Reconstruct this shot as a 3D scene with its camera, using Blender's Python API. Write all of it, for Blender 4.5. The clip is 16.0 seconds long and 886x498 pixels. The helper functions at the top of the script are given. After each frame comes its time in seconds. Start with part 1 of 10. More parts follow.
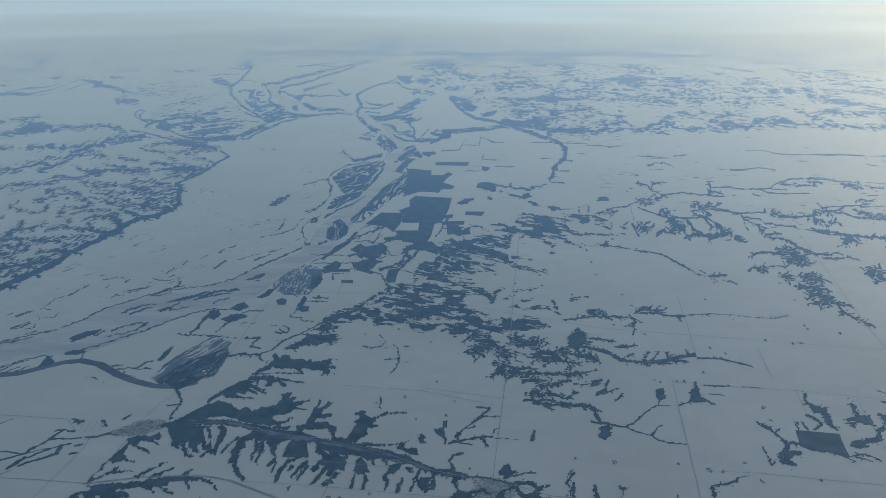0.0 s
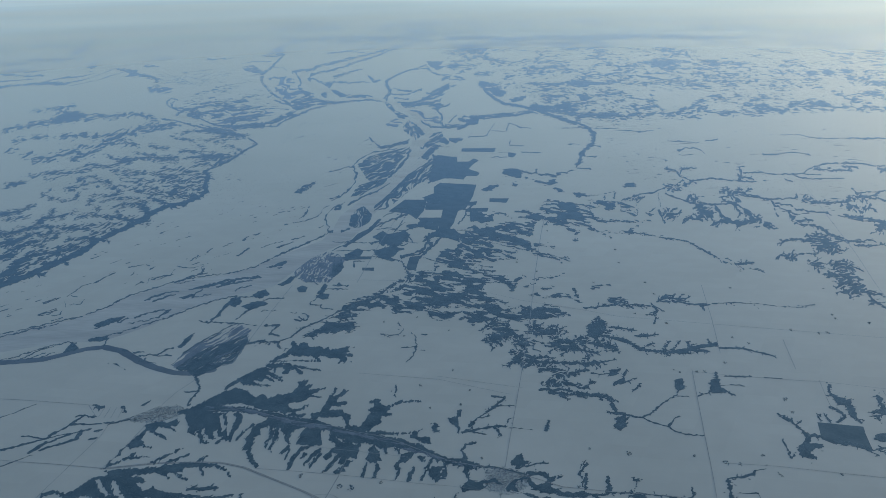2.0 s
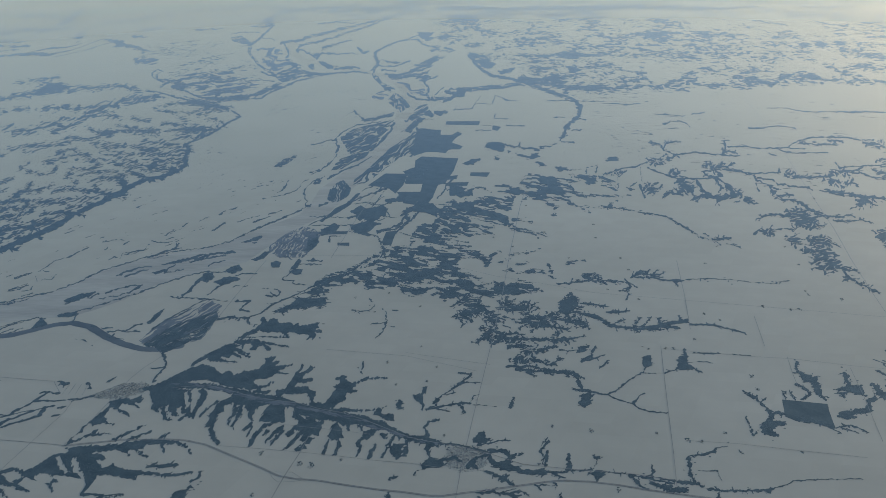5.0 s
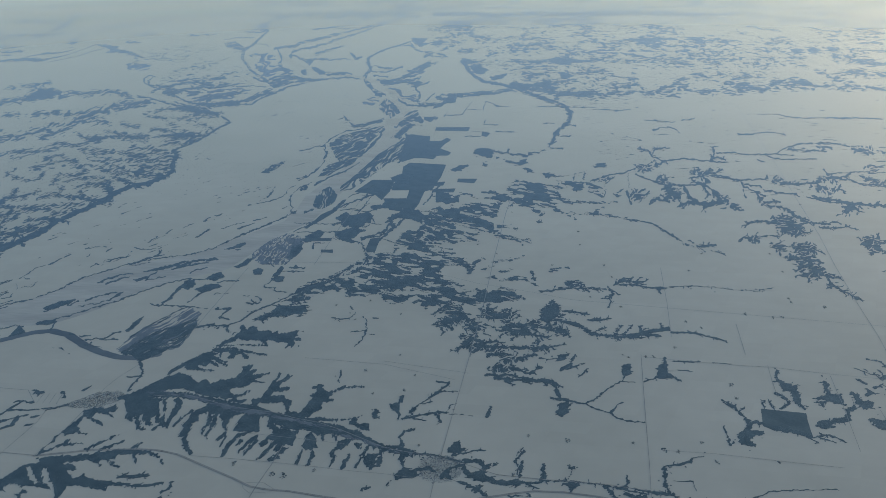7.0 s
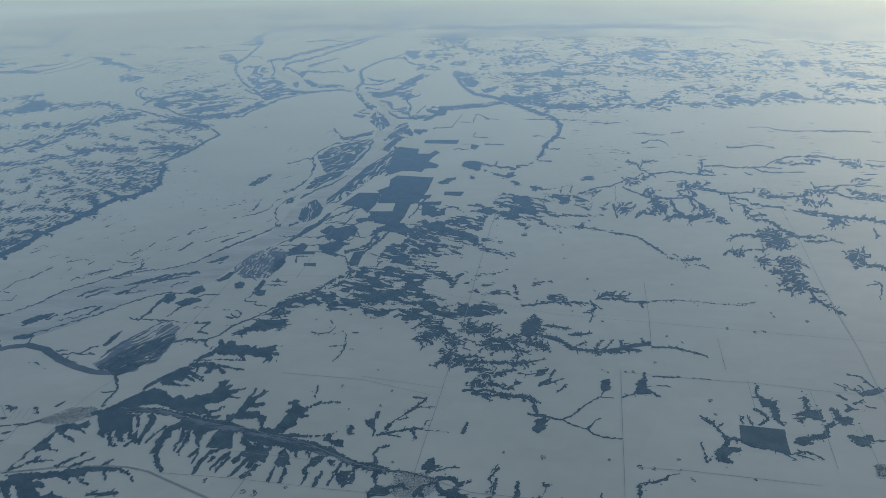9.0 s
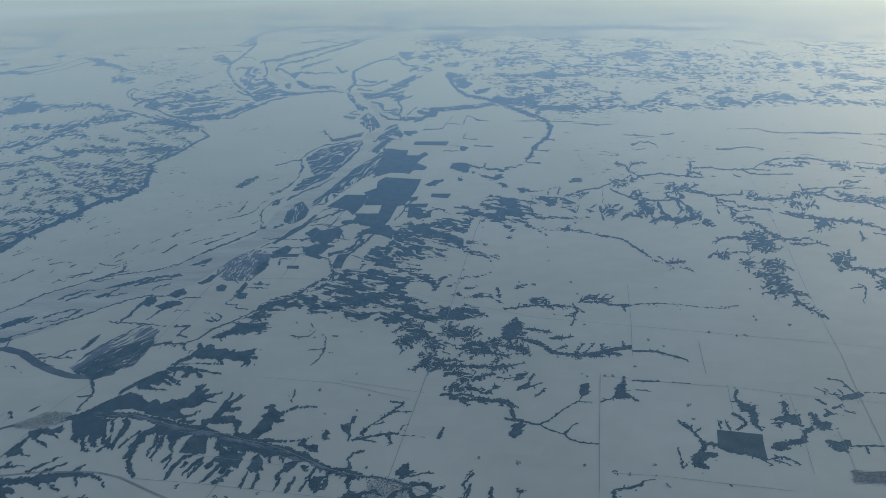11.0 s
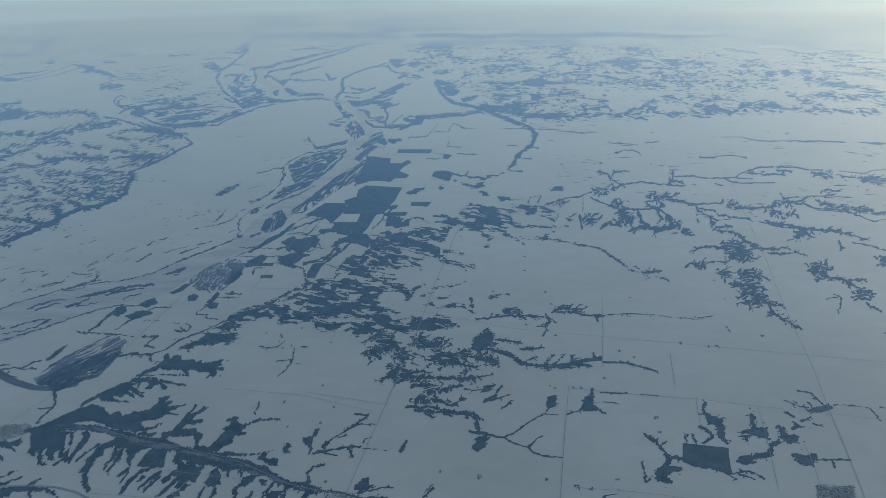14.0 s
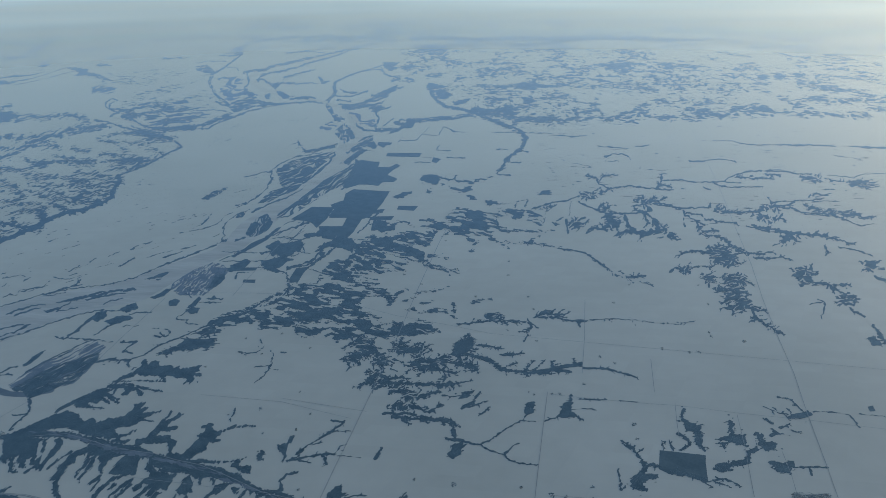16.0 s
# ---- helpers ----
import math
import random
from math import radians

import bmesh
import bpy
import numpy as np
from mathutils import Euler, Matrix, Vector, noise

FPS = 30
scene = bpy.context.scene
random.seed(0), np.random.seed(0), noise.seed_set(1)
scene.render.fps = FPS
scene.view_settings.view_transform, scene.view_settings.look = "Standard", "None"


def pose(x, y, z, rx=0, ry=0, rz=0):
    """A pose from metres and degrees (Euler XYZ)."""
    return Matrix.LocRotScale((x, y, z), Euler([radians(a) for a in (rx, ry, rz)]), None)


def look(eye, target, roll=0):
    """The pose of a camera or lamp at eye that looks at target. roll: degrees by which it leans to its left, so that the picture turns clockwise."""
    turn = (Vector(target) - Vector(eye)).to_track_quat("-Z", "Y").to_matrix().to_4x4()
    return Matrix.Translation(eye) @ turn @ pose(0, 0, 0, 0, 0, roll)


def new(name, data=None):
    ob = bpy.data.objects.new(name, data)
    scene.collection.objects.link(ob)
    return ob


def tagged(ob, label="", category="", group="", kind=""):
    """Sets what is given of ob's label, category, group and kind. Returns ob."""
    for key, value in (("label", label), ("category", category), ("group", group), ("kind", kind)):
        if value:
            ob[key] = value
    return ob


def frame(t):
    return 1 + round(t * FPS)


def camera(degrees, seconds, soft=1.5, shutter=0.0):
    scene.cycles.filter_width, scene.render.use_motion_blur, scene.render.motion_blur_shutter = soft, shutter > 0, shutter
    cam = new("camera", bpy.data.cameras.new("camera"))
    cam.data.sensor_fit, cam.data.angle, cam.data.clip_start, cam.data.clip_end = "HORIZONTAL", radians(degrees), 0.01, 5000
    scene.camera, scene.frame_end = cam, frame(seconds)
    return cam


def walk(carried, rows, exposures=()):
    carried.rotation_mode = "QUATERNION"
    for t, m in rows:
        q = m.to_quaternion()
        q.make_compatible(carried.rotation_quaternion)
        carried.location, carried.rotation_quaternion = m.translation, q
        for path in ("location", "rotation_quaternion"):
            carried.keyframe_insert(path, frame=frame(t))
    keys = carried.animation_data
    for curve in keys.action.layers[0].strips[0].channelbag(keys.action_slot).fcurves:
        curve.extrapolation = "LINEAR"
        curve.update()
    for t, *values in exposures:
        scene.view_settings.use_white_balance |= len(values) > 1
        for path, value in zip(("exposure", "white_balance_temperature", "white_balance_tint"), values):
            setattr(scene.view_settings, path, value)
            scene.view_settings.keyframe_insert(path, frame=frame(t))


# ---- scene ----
# The land is built at 1:100 (one metre here stands for a hundred), with the earth's curve.
from collections import defaultdict

EARTH = 75000.0

cam = camera(58.34, 16.0, soft=0.5)
walk(cam, [
    (0, look((0.000, 0.000, 100.000), (0.000, 94.304, 66.733), -0.688)),
    (0.5, look((1.234, 0.385, 100.004), (-0.640, 94.720, 66.876), -1.024)),
    (1, look((2.468, 0.770, 100.008), (-0.686, 95.052, 66.828), -1.307)),
    (1.5, look((3.702, 1.155, 100.011), (-0.507, 95.355, 66.715), -1.531)),
    (2, look((4.937, 1.540, 100.015), (0.477, 95.158, 65.148), -1.672)),
    (2.5, look((6.171, 1.925, 100.019), (1.707, 94.852, 63.351), -1.642)),
    (3, look((7.405, 2.309, 100.023), (2.965, 94.773, 62.196), -1.665)),
    (3.5, look((8.639, 2.694, 100.026), (4.222, 94.940, 61.669), -1.656)),
    (4, look((9.873, 3.079, 100.030), (5.543, 95.347, 61.718), -1.618)),
    (6.5, look((16.044, 5.004, 100.049), (11.919, 97.534, 62.351), -1.524)),
    (7, look((17.278, 5.389, 100.053), (13.227, 97.987, 62.514), -1.511)),
    (7.5, look((18.512, 5.774, 100.057), (14.518, 98.453, 62.712), -1.463)),
    (8, look((19.746, 6.158, 100.060), (15.794, 99.070, 63.293), -1.441)),
    (8.5, look((20.980, 6.543, 100.064), (17.106, 99.668, 63.830), -1.420)),
    (9, look((22.214, 6.928, 100.068), (18.386, 100.072, 63.881), -1.420)),
    (11.5, look((28.385, 8.853, 100.087), (24.792, 102.070, 64.065), -1.342)),
    (12, look((29.619, 9.238, 100.091), (26.080, 102.527, 64.248), -1.292)),
    (12.5, look((30.853, 9.623, 100.094), (27.373, 102.995, 64.463), -1.283)),
    (13, look((32.088, 10.008, 100.098), (28.660, 103.441, 64.624), -1.267)),
    (13.5, look((33.322, 10.392, 100.102), (29.920, 103.854, 64.699), -1.239)),
    (14, look((34.556, 10.777, 100.106), (31.235, 104.265, 64.764), -1.243)),
    (14.5, look((35.790, 11.162, 100.109), (32.526, 104.701, 64.897), -1.233)),
    (15, look((37.024, 11.547, 100.113), (33.784, 105.137, 65.036), -1.210)),
    (15.5, look((38.258, 11.932, 100.117), (35.085, 105.552, 65.115), -1.203)),
    (16, look((39.492, 12.317, 100.121), (36.359, 105.933, 65.103), -1.182)),
], exposures=[(0, 1.21, 5756, 3.6), (1.0, 1.21, 5756, 3.6), (2.0, 1.21, 5617, 1.8), (2.5, 1.26, 5985, 3.7), (3.5, 1.26, 6556, 4.9), (4.0, 1.26, 6645, 5.4), (6.5, 1.26, 6401, 4.4), (9, 1.26, 6033, 2.7), (11.5, 1.21, 5832, 1.7), (12.5, 1.21, 5747, 1.9), (16, 1.21, 5682, 1.9)])

# ---- light ----
SUN_UP, SUN_ROUND = radians(9), radians(64)  # height, and turn from straight ahead to the right
w = bpy.data.worlds.new("winter_sky")
w.use_nodes = True
scene.world = w
nt = w.node_tree
sky = nt.nodes.new("ShaderNodeTexSky")
sky.sky_type, sky.sun_disc = "NISHITA", False
sky.sun_elevation, sky.sun_rotation = SUN_UP, SUN_ROUND
sky.air_density, sky.dust_density, sky.ozone_density = 1.0, 2.5, 1.5
nt.links.new(sky.outputs[0], nt.nodes["Background"].inputs[0])
nt.nodes["Background"].inputs[1].default_value = 0.15
sun = new("sun", bpy.data.lights.new("sun", "SUN"))
sun.data.energy, sun.data.angle, sun.data.color = 0.5, radians(20), (1.0, 0.95, 0.72)
to_sun = Vector((math.sin(SUN_ROUND) * math.cos(SUN_UP), math.cos(SUN_ROUND) * math.cos(SUN_UP), math.sin(SUN_UP)))
sun.matrix_world = look(to_sun * 50, (0, 0, 0))


# ---- materials ----
def material(name, dark, light, scale, rough, fine=0.0, bump=0.0, spec=0.5, stretch=(1, 1, 1), turn=0.0, speck=None, frost=0.0, gloss_ior=1.32, haze_tint=(0.62, 0.79, 1.0), shine=0.45):
    """Two colours mixed by coarse and fine noise at real size; speck: a third colour in small flecks."""
    m = bpy.data.materials.new(name)
    m.use_nodes = True
    t = m.node_tree
    b = t.nodes["Principled BSDF"]
    b.inputs["Roughness"].default_value = rough
    b.inputs["Specular IOR Level"].default_value = spec
    b.inputs["Sheen Weight"].default_value, b.inputs["Sheen Roughness"].default_value = frost, 0.35
    co = t.nodes.new("ShaderNodeTexCoord")
    mp = t.nodes.new("ShaderNodeMapping")
    mp.inputs["Scale"].default_value = stretch
    mp.inputs["Rotation"].default_value = (0, 0, turn)
    t.links.new(co.outputs["Object"], mp.inputs[0])
    n1 = t.nodes.new("ShaderNodeTexNoise")
    n1.inputs["Scale"].default_value, n1.inputs["Detail"].default_value = scale, 6
    n2 = t.nodes.new("ShaderNodeTexNoise")
    n2.inputs["Scale"].default_value, n2.inputs["Detail"].default_value = scale * 9, 4
    for n in (n1, n2):
        t.links.new(mp.outputs[0], n.inputs["Vector"])
    add = t.nodes.new("ShaderNodeMath")
    add.operation, add.inputs[1].default_value = "MULTIPLY_ADD", fine
    t.links.new(n2.outputs[0], add.inputs[0])
    t.links.new(n1.outputs[0], add.inputs[2])
    r = t.nodes.new("ShaderNodeMapRange")
    r.inputs[1].default_value, r.inputs[2].default_value = 0.35 + fine * 0.35, 0.65 + fine * 0.65
    t.links.new(add.outputs[0], r.inputs[0])
    mix = t.nodes.new("ShaderNodeMix")
    mix.data_type = "RGBA"
    mix.inputs[6].default_value, mix.inputs[7].default_value = (*dark, 1), (*light, 1)
    t.links.new(r.outputs[0], mix.inputs[0])
    col = mix.outputs[2]
    if speck:
        n3 = t.nodes.new("ShaderNodeTexNoise")
        n3.inputs["Scale"].default_value, n3.inputs["Detail"].default_value = scale * 22, 3
        t.links.new(mp.outputs[0], n3.inputs["Vector"])
        r3 = t.nodes.new("ShaderNodeMapRange")
        r3.inputs[1].default_value, r3.inputs[2].default_value = 0.56, 0.72
        t.links.new(n3.outputs[0], r3.inputs[0])
        m3 = t.nodes.new("ShaderNodeMix")
        m3.data_type = "RGBA"
        m3.inputs[7].default_value = (*speck, 1)
        t.links.new(r3.outputs[0], m3.inputs[0])
        t.links.new(col, m3.inputs[6])
        col = m3.outputs[2]
    t.links.new(col, b.inputs["Base Color"])
    if bump:
        bp = t.nodes.new("ShaderNodeBump")
        bp.inputs["Strength"].default_value, bp.inputs["Distance"].default_value = bump, 0.1
        t.links.new(n2.outputs[0], bp.inputs["Height"])
        t.links.new(bp.outputs[0], b.inputs["Normal"])
    b.inputs["Specular IOR Level"].default_value = 0.0
    fr = t.nodes.new("ShaderNodeFresnel")  # tinted gloss at a flat angle, standing in for haze over far land
    fr.inputs["IOR"].default_value = gloss_ior
    gl = t.nodes.new("ShaderNodeBsdfGlossy")
    gl.inputs["Roughness"].default_value, gl.inputs["Color"].default_value = shine, (*haze_tint, 1)
    ms = t.nodes.new("ShaderNodeMixShader")
    t.links.new(fr.outputs[0], ms.inputs[0])
    t.links.new(b.outputs[0], ms.inputs[1])
    t.links.new(gl.outputs[0], ms.inputs[2])
    t.links.new(ms.outputs[0], t.nodes["Material Output"].inputs["Surface"])
    return m


def snow_material():
    """Wind-packed snow over farm fields: each field a little lighter or darker, drift streaks, stubble showing through."""
    m = material("snow", (0.236, 0.239, 0.225), (0.277, 0.277, 0.262), 0.02, 0.55, fine=0.35, gloss_ior=1.37, haze_tint=(1.0, 0.955, 0.91), shine=0.36)
    t = m.node_tree
    b = t.nodes["Principled BSDF"]
    was = b.inputs["Base Color"].links[0].from_socket
    co = t.nodes.new("ShaderNodeTexCoord")
    mp = t.nodes.new("ShaderNodeMapping")
    mp.inputs["Rotation"].default_value = (0, 0, radians(14))
    mp.inputs["Scale"].default_value = (0.125, 0.25, 1)
    t.links.new(co.outputs["Object"], mp.inputs[0])
    sn = t.nodes.new("ShaderNodeVectorMath")
    sn.operation = "FLOOR"
    t.links.new(mp.outputs[0], sn.inputs[0])
    wn = t.nodes.new("ShaderNodeTexWhiteNoise")
    wn.noise_dimensions = "2D"
    t.links.new(sn.outputs[0], wn.inputs["Vector"])
    r = t.nodes.new("ShaderNodeMapRange")
    r.inputs[3].default_value, r.inputs[4].default_value = 0.975, 1.02
    t.links.new(wn.outputs["Value"], r.inputs[0])
    mul = t.nodes.new("ShaderNodeVectorMath")
    mul.operation = "SCALE"
    t.links.new(was, mul.inputs[0])
    t.links.new(r.outputs[0], mul.inputs["Scale"])
    t.links.new(mul.outputs[0], b.inputs["Base Color"])
    return m


SNOW = snow_material()
WOOD = material("bare_winter_trees", (0.016, 0.031, 0.041), (0.058, 0.083, 0.099), 0.3, 0.8, fine=0.8, spec=0.12, speck=(0.125, 0.148, 0.156))
THICKET = material("river_thicket", (0.05, 0.064, 0.084), (0.11, 0.128, 0.15), 0.3, 0.8, fine=0.6, spec=0.12, speck=(0.19, 0.20, 0.21))
SOIL = material("bare_soil", (0.030, 0.048, 0.058), (0.062, 0.083, 0.094), 0.2, 0.8, fine=0.4, spec=0.12)
WATER = material("open_water", (0.045, 0.058, 0.072), (0.09, 0.105, 0.12), 0.05, 0.6, fine=0.2, spec=0.15)
ICE = material("river_ice_and_sand", (0.17, 0.18, 0.19), (0.265, 0.27, 0.272), 0.14, 0.7, fine=0.5, spec=0.25, stretch=(0.2, 1, 1), turn=radians(-45), gloss_ior=1.36, haze_tint=(1.0, 0.94, 0.88), shine=0.36)
ROAD = material("ploughed_road", (0.12, 0.125, 0.13), (0.185, 0.19, 0.195), 0.5, 0.7, fine=0.3)
WALL = material("house_walls", (0.08, 0.08, 0.08), (0.18, 0.178, 0.175), 1.5, 0.8, gloss_ior=1.05)
ROOF = material("snowy_roofs", (0.10, 0.105, 0.11), (0.22, 0.22, 0.22), 1.2, 0.7, gloss_ior=1.05)


# ---- shapes ----
def height(x, y):
    return -(x * x + y * y) / (2 * EARTH)


def lattice(i, j, seed):
    h = (i * 374761393 + j * 668265263 + seed * 982451653) & 0xFFFFFFFF
    h = ((h ^ (h >> 13)) * 1274126177) & 0xFFFFFFFF
    return ((h ^ (h >> 16)) & 0xFFFF) / 65535.0


def value_noise(x, y, seed):
    i, j = np.floor(x).astype(np.int64), np.floor(y).astype(np.int64)
    u, v = x - i, y - j
    u, v = u * u * (3 - 2 * u), v * v * (3 - 2 * v)
    a = lattice(i, j, seed) * (1 - u) + lattice(i + 1, j, seed) * u
    b = lattice(i, j + 1, seed) * (1 - u) + lattice(i + 1, j + 1, seed) * u
    return a * (1 - v) + b * v


def fbm(x, y, seed, octaves=3):
    """Fractal noise between about -1 and 1."""
    total, amp, norm = 0.0, 1.0, 0.0
    for k in range(octaves):
        total = total + amp * (2 * value_noise(x * 2**k + 17.3 * k, y * 2**k - 9.1 * k, seed + k) - 1)
        norm += amp
        amp *= 0.55
    return total / norm * 1.5


def mesh_of(name, verts, tris, mat, smooth=False):
    me = bpy.data.meshes.new(name)
    me.vertices.add(len(verts))
    me.vertices.foreach_set("co", np.asarray(verts, np.float32).ravel())
    me.loops.add(3 * len(tris))
    me.loops.foreach_set("vertex_index", np.asarray(tris, np.int32).ravel())
    me.polygons.add(len(tris))
    me.polygons.foreach_set("loop_start", np.arange(len(tris), dtype=np.int32) * 3)
    me.materials.append(mat)
    me.update(calc_edges=True)
    if not smooth:
        me.shade_flat()
    return me


CRUMBS = []  # scraps of wood too small to be told apart


CLEARINGS = []  # outlines of snowy clearings that cut into the woods


class Patch:
    """An area on the ground made of tapering arms and many-sided lots; grain is the size of its smallest detail, long how much longer
    its grain runs along the valleys, which are turned from y by turn degrees."""

    def __init__(self, grain, tall, seed, long=1.0, turn=0.0):
        self.grain, self.tall, self.seed, self.long, self.arms, self.lots, self.cuts = grain, tall, seed, long, [], [], []
        self.cos, self.sin = math.cos(radians(turn)), math.sin(radians(turn))

    def own(self, x, y):
        return x * self.cos + y * self.sin, (y * self.cos - x * self.sin) / self.long

    def world(self, u, v):
        return u * self.cos - v * self.long * self.sin, u * self.sin + v * self.long * self.cos

    def arm(self, r0, r1, *pts):
        self.arms.append((r0, r1, tuple(self.own(x, y) for x, y in pts)))

    def lot(self, *pts):
        self.lots.append(tuple(self.own(x, y) for x, y in pts))

    def run(self):
        """The way the area stretches, in degrees."""
        q = np.array([q for _, _, a in self.arms for q in a] + [q for a in self.lots for q in a])
        q = q - q.mean(0)
        return math.degrees(0.5 * math.atan2(2 * (q[:, 0] * q[:, 1]).sum(), (q[:, 0] ** 2).sum() - (q[:, 1] ** 2).sum()))

    def feather(self):
        """Side draws that fork off the arms, leaning upstream, with smaller ones on them."""
        rng, s = random.Random(self.seed), self.grain
        level = [(r0, r1, pts, 1.0) for r0, r1, pts in self.arms]
        for _ in range(2):
            more = []
            for r0, r1, pts, big in level:
                side = 1
                for a, b in zip(pts, pts[1:]):
                    ln, t = math.dist(a, b), rng.uniform(0, 4) * s
                    while t < ln:
                        x, y = a[0] + (b[0] - a[0]) * t / ln, a[1] + (b[1] - a[1]) * t / ln
                        side = -side if rng.random() < 0.75 else side
                        turn = math.atan2(b[1] - a[1], b[0] - a[0]) + side * rng.uniform(0.25, 0.7)
                        far = rng.uniform(5, 24) * s * big * (1 if r0 > 1.6 * s else 0.5)
                        m = (x + far * 0.5 * math.cos(turn), y + far * 0.5 * math.sin(turn))
                        turn += rng.uniform(-0.5, 0.5)
                        e = (m[0] + far * 0.5 * math.cos(turn), m[1] + far * 0.5 * math.sin(turn))
                        more.append((min(rng.uniform(0.8, 1.6) * s, max(r0, 0.7 * s)), 0.4 * s, ((x, y), m, e), big * 0.5))
                        t += rng.uniform(2.2, 6) * s * (1 if r0 > 1.6 * s else 2.5)
            self.arms += [q[:3] for q in more]
            level = more
        for pts in self.lots:  # tongues out of the edges of the lots
            for a, b in zip(pts, pts[1:] + pts[:1]):
                ln, t = math.dist(a, b), 0.0
                while t < ln:
                    t += rng.uniform(1.5, 5) * s
                    x, y = a[0] + (b[0] - a[0]) * t / ln, a[1] + (b[1] - a[1]) * t / ln
                    far, lean = rng.choice((-1, 1)) * rng.uniform(3, 13) * s, rng.uniform(-0.6, 0.6)
                    self.arms.append((rng.uniform(0.8, 1.8) * s, 0.4 * s, ((x - far * 0.2, y), (x + far * 0.5, y + lean * far * 0.5), (x + far, y + lean * far * 0.7))))

    def leaf(self, gap, thick, gaps):
        """Oak-leaf outlines: short blunt twigs that fork off both sides of every arm, leaning to its tip, and off the rims of the lots."""
        rng, s, more = random.Random(self.seed), self.grain, []

        def twig(x, y, way, far, r):
            bend = way + rng.uniform(-0.35, 0.35)
            m = (x + 0.5 * far * math.cos(way), y + 0.5 * far * math.sin(way))
            e = (m[0] + 0.5 * far * math.cos(bend), m[1] + 0.5 * far * math.sin(bend))
            more.append((r, 0.55 * s, ((x, y), m, e)))
            if far > 6 * s and rng.random() < 0.7:
                for side in (-1, 1):
                    k, turn, f = rng.uniform(0.3, 0.8), way + side * rng.uniform(0.5, 0.95), far * rng.uniform(0.25, 0.5)
                    a = (x + k * (e[0] - x), y + k * (e[1] - y))
                    more.append((0.75 * r, 0.4 * s, (a, (a[0] + f * math.cos(turn), a[1] + f * math.sin(turn)))))

        for r0, r1, pts in self.arms:
            whole, gone, side = sum(math.dist(a, b) for a, b in zip(pts, pts[1:])) or 1, 0.0, 1
            if max(r0, r1) < 1.6 * s:
                continue
            for a, b in zip(pts, pts[1:]):
                ln, t = math.dist(a, b), rng.uniform(0, 2) * s
                way = math.atan2(b[1] - a[1], b[0] - a[0])
                while t < ln:
                    r = r0 + (r1 - r0) * (gone + t) / whole
                    side = -side if rng.random() < 0.8 else side
                    far = (4.5 * s + 2.0 * r) * rng.uniform(0.4, 1.5)
                    twig(a[0] + (b[0] - a[0]) * t / ln, a[1] + (b[1] - a[1]) * t / ln, way + side * rng.uniform(0.3, 0.85), far, max(0.95 * s, thick * r))
                    t += gap * (rng.uniform(1.2, 4.6) * s + 0.5 * r)
                gone += ln
        for pts in self.lots:
            spin = 1 if sum(a[0] * b[1] - a[1] * b[0] for a, b in zip(pts, pts[1:] + pts[:1])) > 0 else -1
            for a, b in zip(pts, pts[1:] + pts[:1]):
                ln, t = math.dist(a, b), rng.uniform(0, 3) * s
                nx, ny = spin * (b[1] - a[1]), -spin * (b[0] - a[0])
                while t < ln:
                    x, y = a[0] + (b[0] - a[0]) * t / ln, a[1] + (b[1] - a[1]) * t / ln
                    way = math.atan2(ny * 0.5, nx + rng.uniform(-1, 1) * abs(ny)) + rng.uniform(-0.4, 0.4)
                    if rng.random() < 0.65:
                        twig(x - s * math.cos(way), y - s * math.sin(way), way, rng.uniform(3.5, 11) * s * (1.5 if math.cos(way) > 0 else 1.0), rng.uniform(1.1, 2.0) * s)
                    else:
                        far = rng.uniform(3, 11) * s
                        bend = way + rng.uniform(-0.5, 0.5)
                        m = (x - 0.5 * far * math.cos(way), y - 0.5 * far * math.sin(way))
                        self.cuts.append((rng.uniform(0.7, 1.3) * s, 0.4 * s, ((x + s * math.cos(way), y + s * math.sin(way)), m, (m[0] - 0.5 * far * math.cos(bend), m[1] - 0.5 * far * math.sin(bend)))))
                    t += gap * rng.uniform(1.8, 5) * s
            low, high = [min(q[k] for q in pts) for k in (0, 1)], [max(q[k] for q in pts) for k in (0, 1)]
            for _ in range(int((high[0] - low[0]) * (high[1] - low[1]) / (160 * s * s)) if gaps else 0):  # snowy gaps inside
                x, y, way, far = rng.uniform(low[0], high[0]), rng.uniform(low[1], high[1]), rng.uniform(-0.4, 0.4), rng.uniform(5, 15) * s
                self.cuts.append((0.5 * s, rng.uniform(0.6, 1.3) * s, ((x, y), (x + far * math.cos(way), y + far * math.sin(way)))))
        self.arms += more

    def centre(self):
        pts = [q for _, _, a in self.arms for q in a] + [q for a in self.lots for q in a]
        return self.world(sum(q[0] for q in pts) / len(pts), sum(q[1] for q in pts) / len(pts))

    def grid(self, cell=1.1):
        s = self.grain
        pts = np.array([q for _, _, a in self.arms for q in a] + [q for a in self.lots for q in a])
        pad = 4 * s + max([max(a[0], a[1]) for a in self.arms], default=0)
        lo, hi = pts.min(0) - pad, pts.max(0) + pad
        cx, cy = cell * s, cell * s * min(self.tall, 3.5)
        big = (hi - lo) / (cx, cy)
        grow = max(1.0, math.sqrt(big[0] * big[1] / 1.2e6))
        xs = np.arange(lo[0], hi[0] + cx * grow, cx * grow)
        ys = np.arange(lo[1], hi[1] + cy * grow, cy * grow)
        return np.meshgrid(xs, ys)

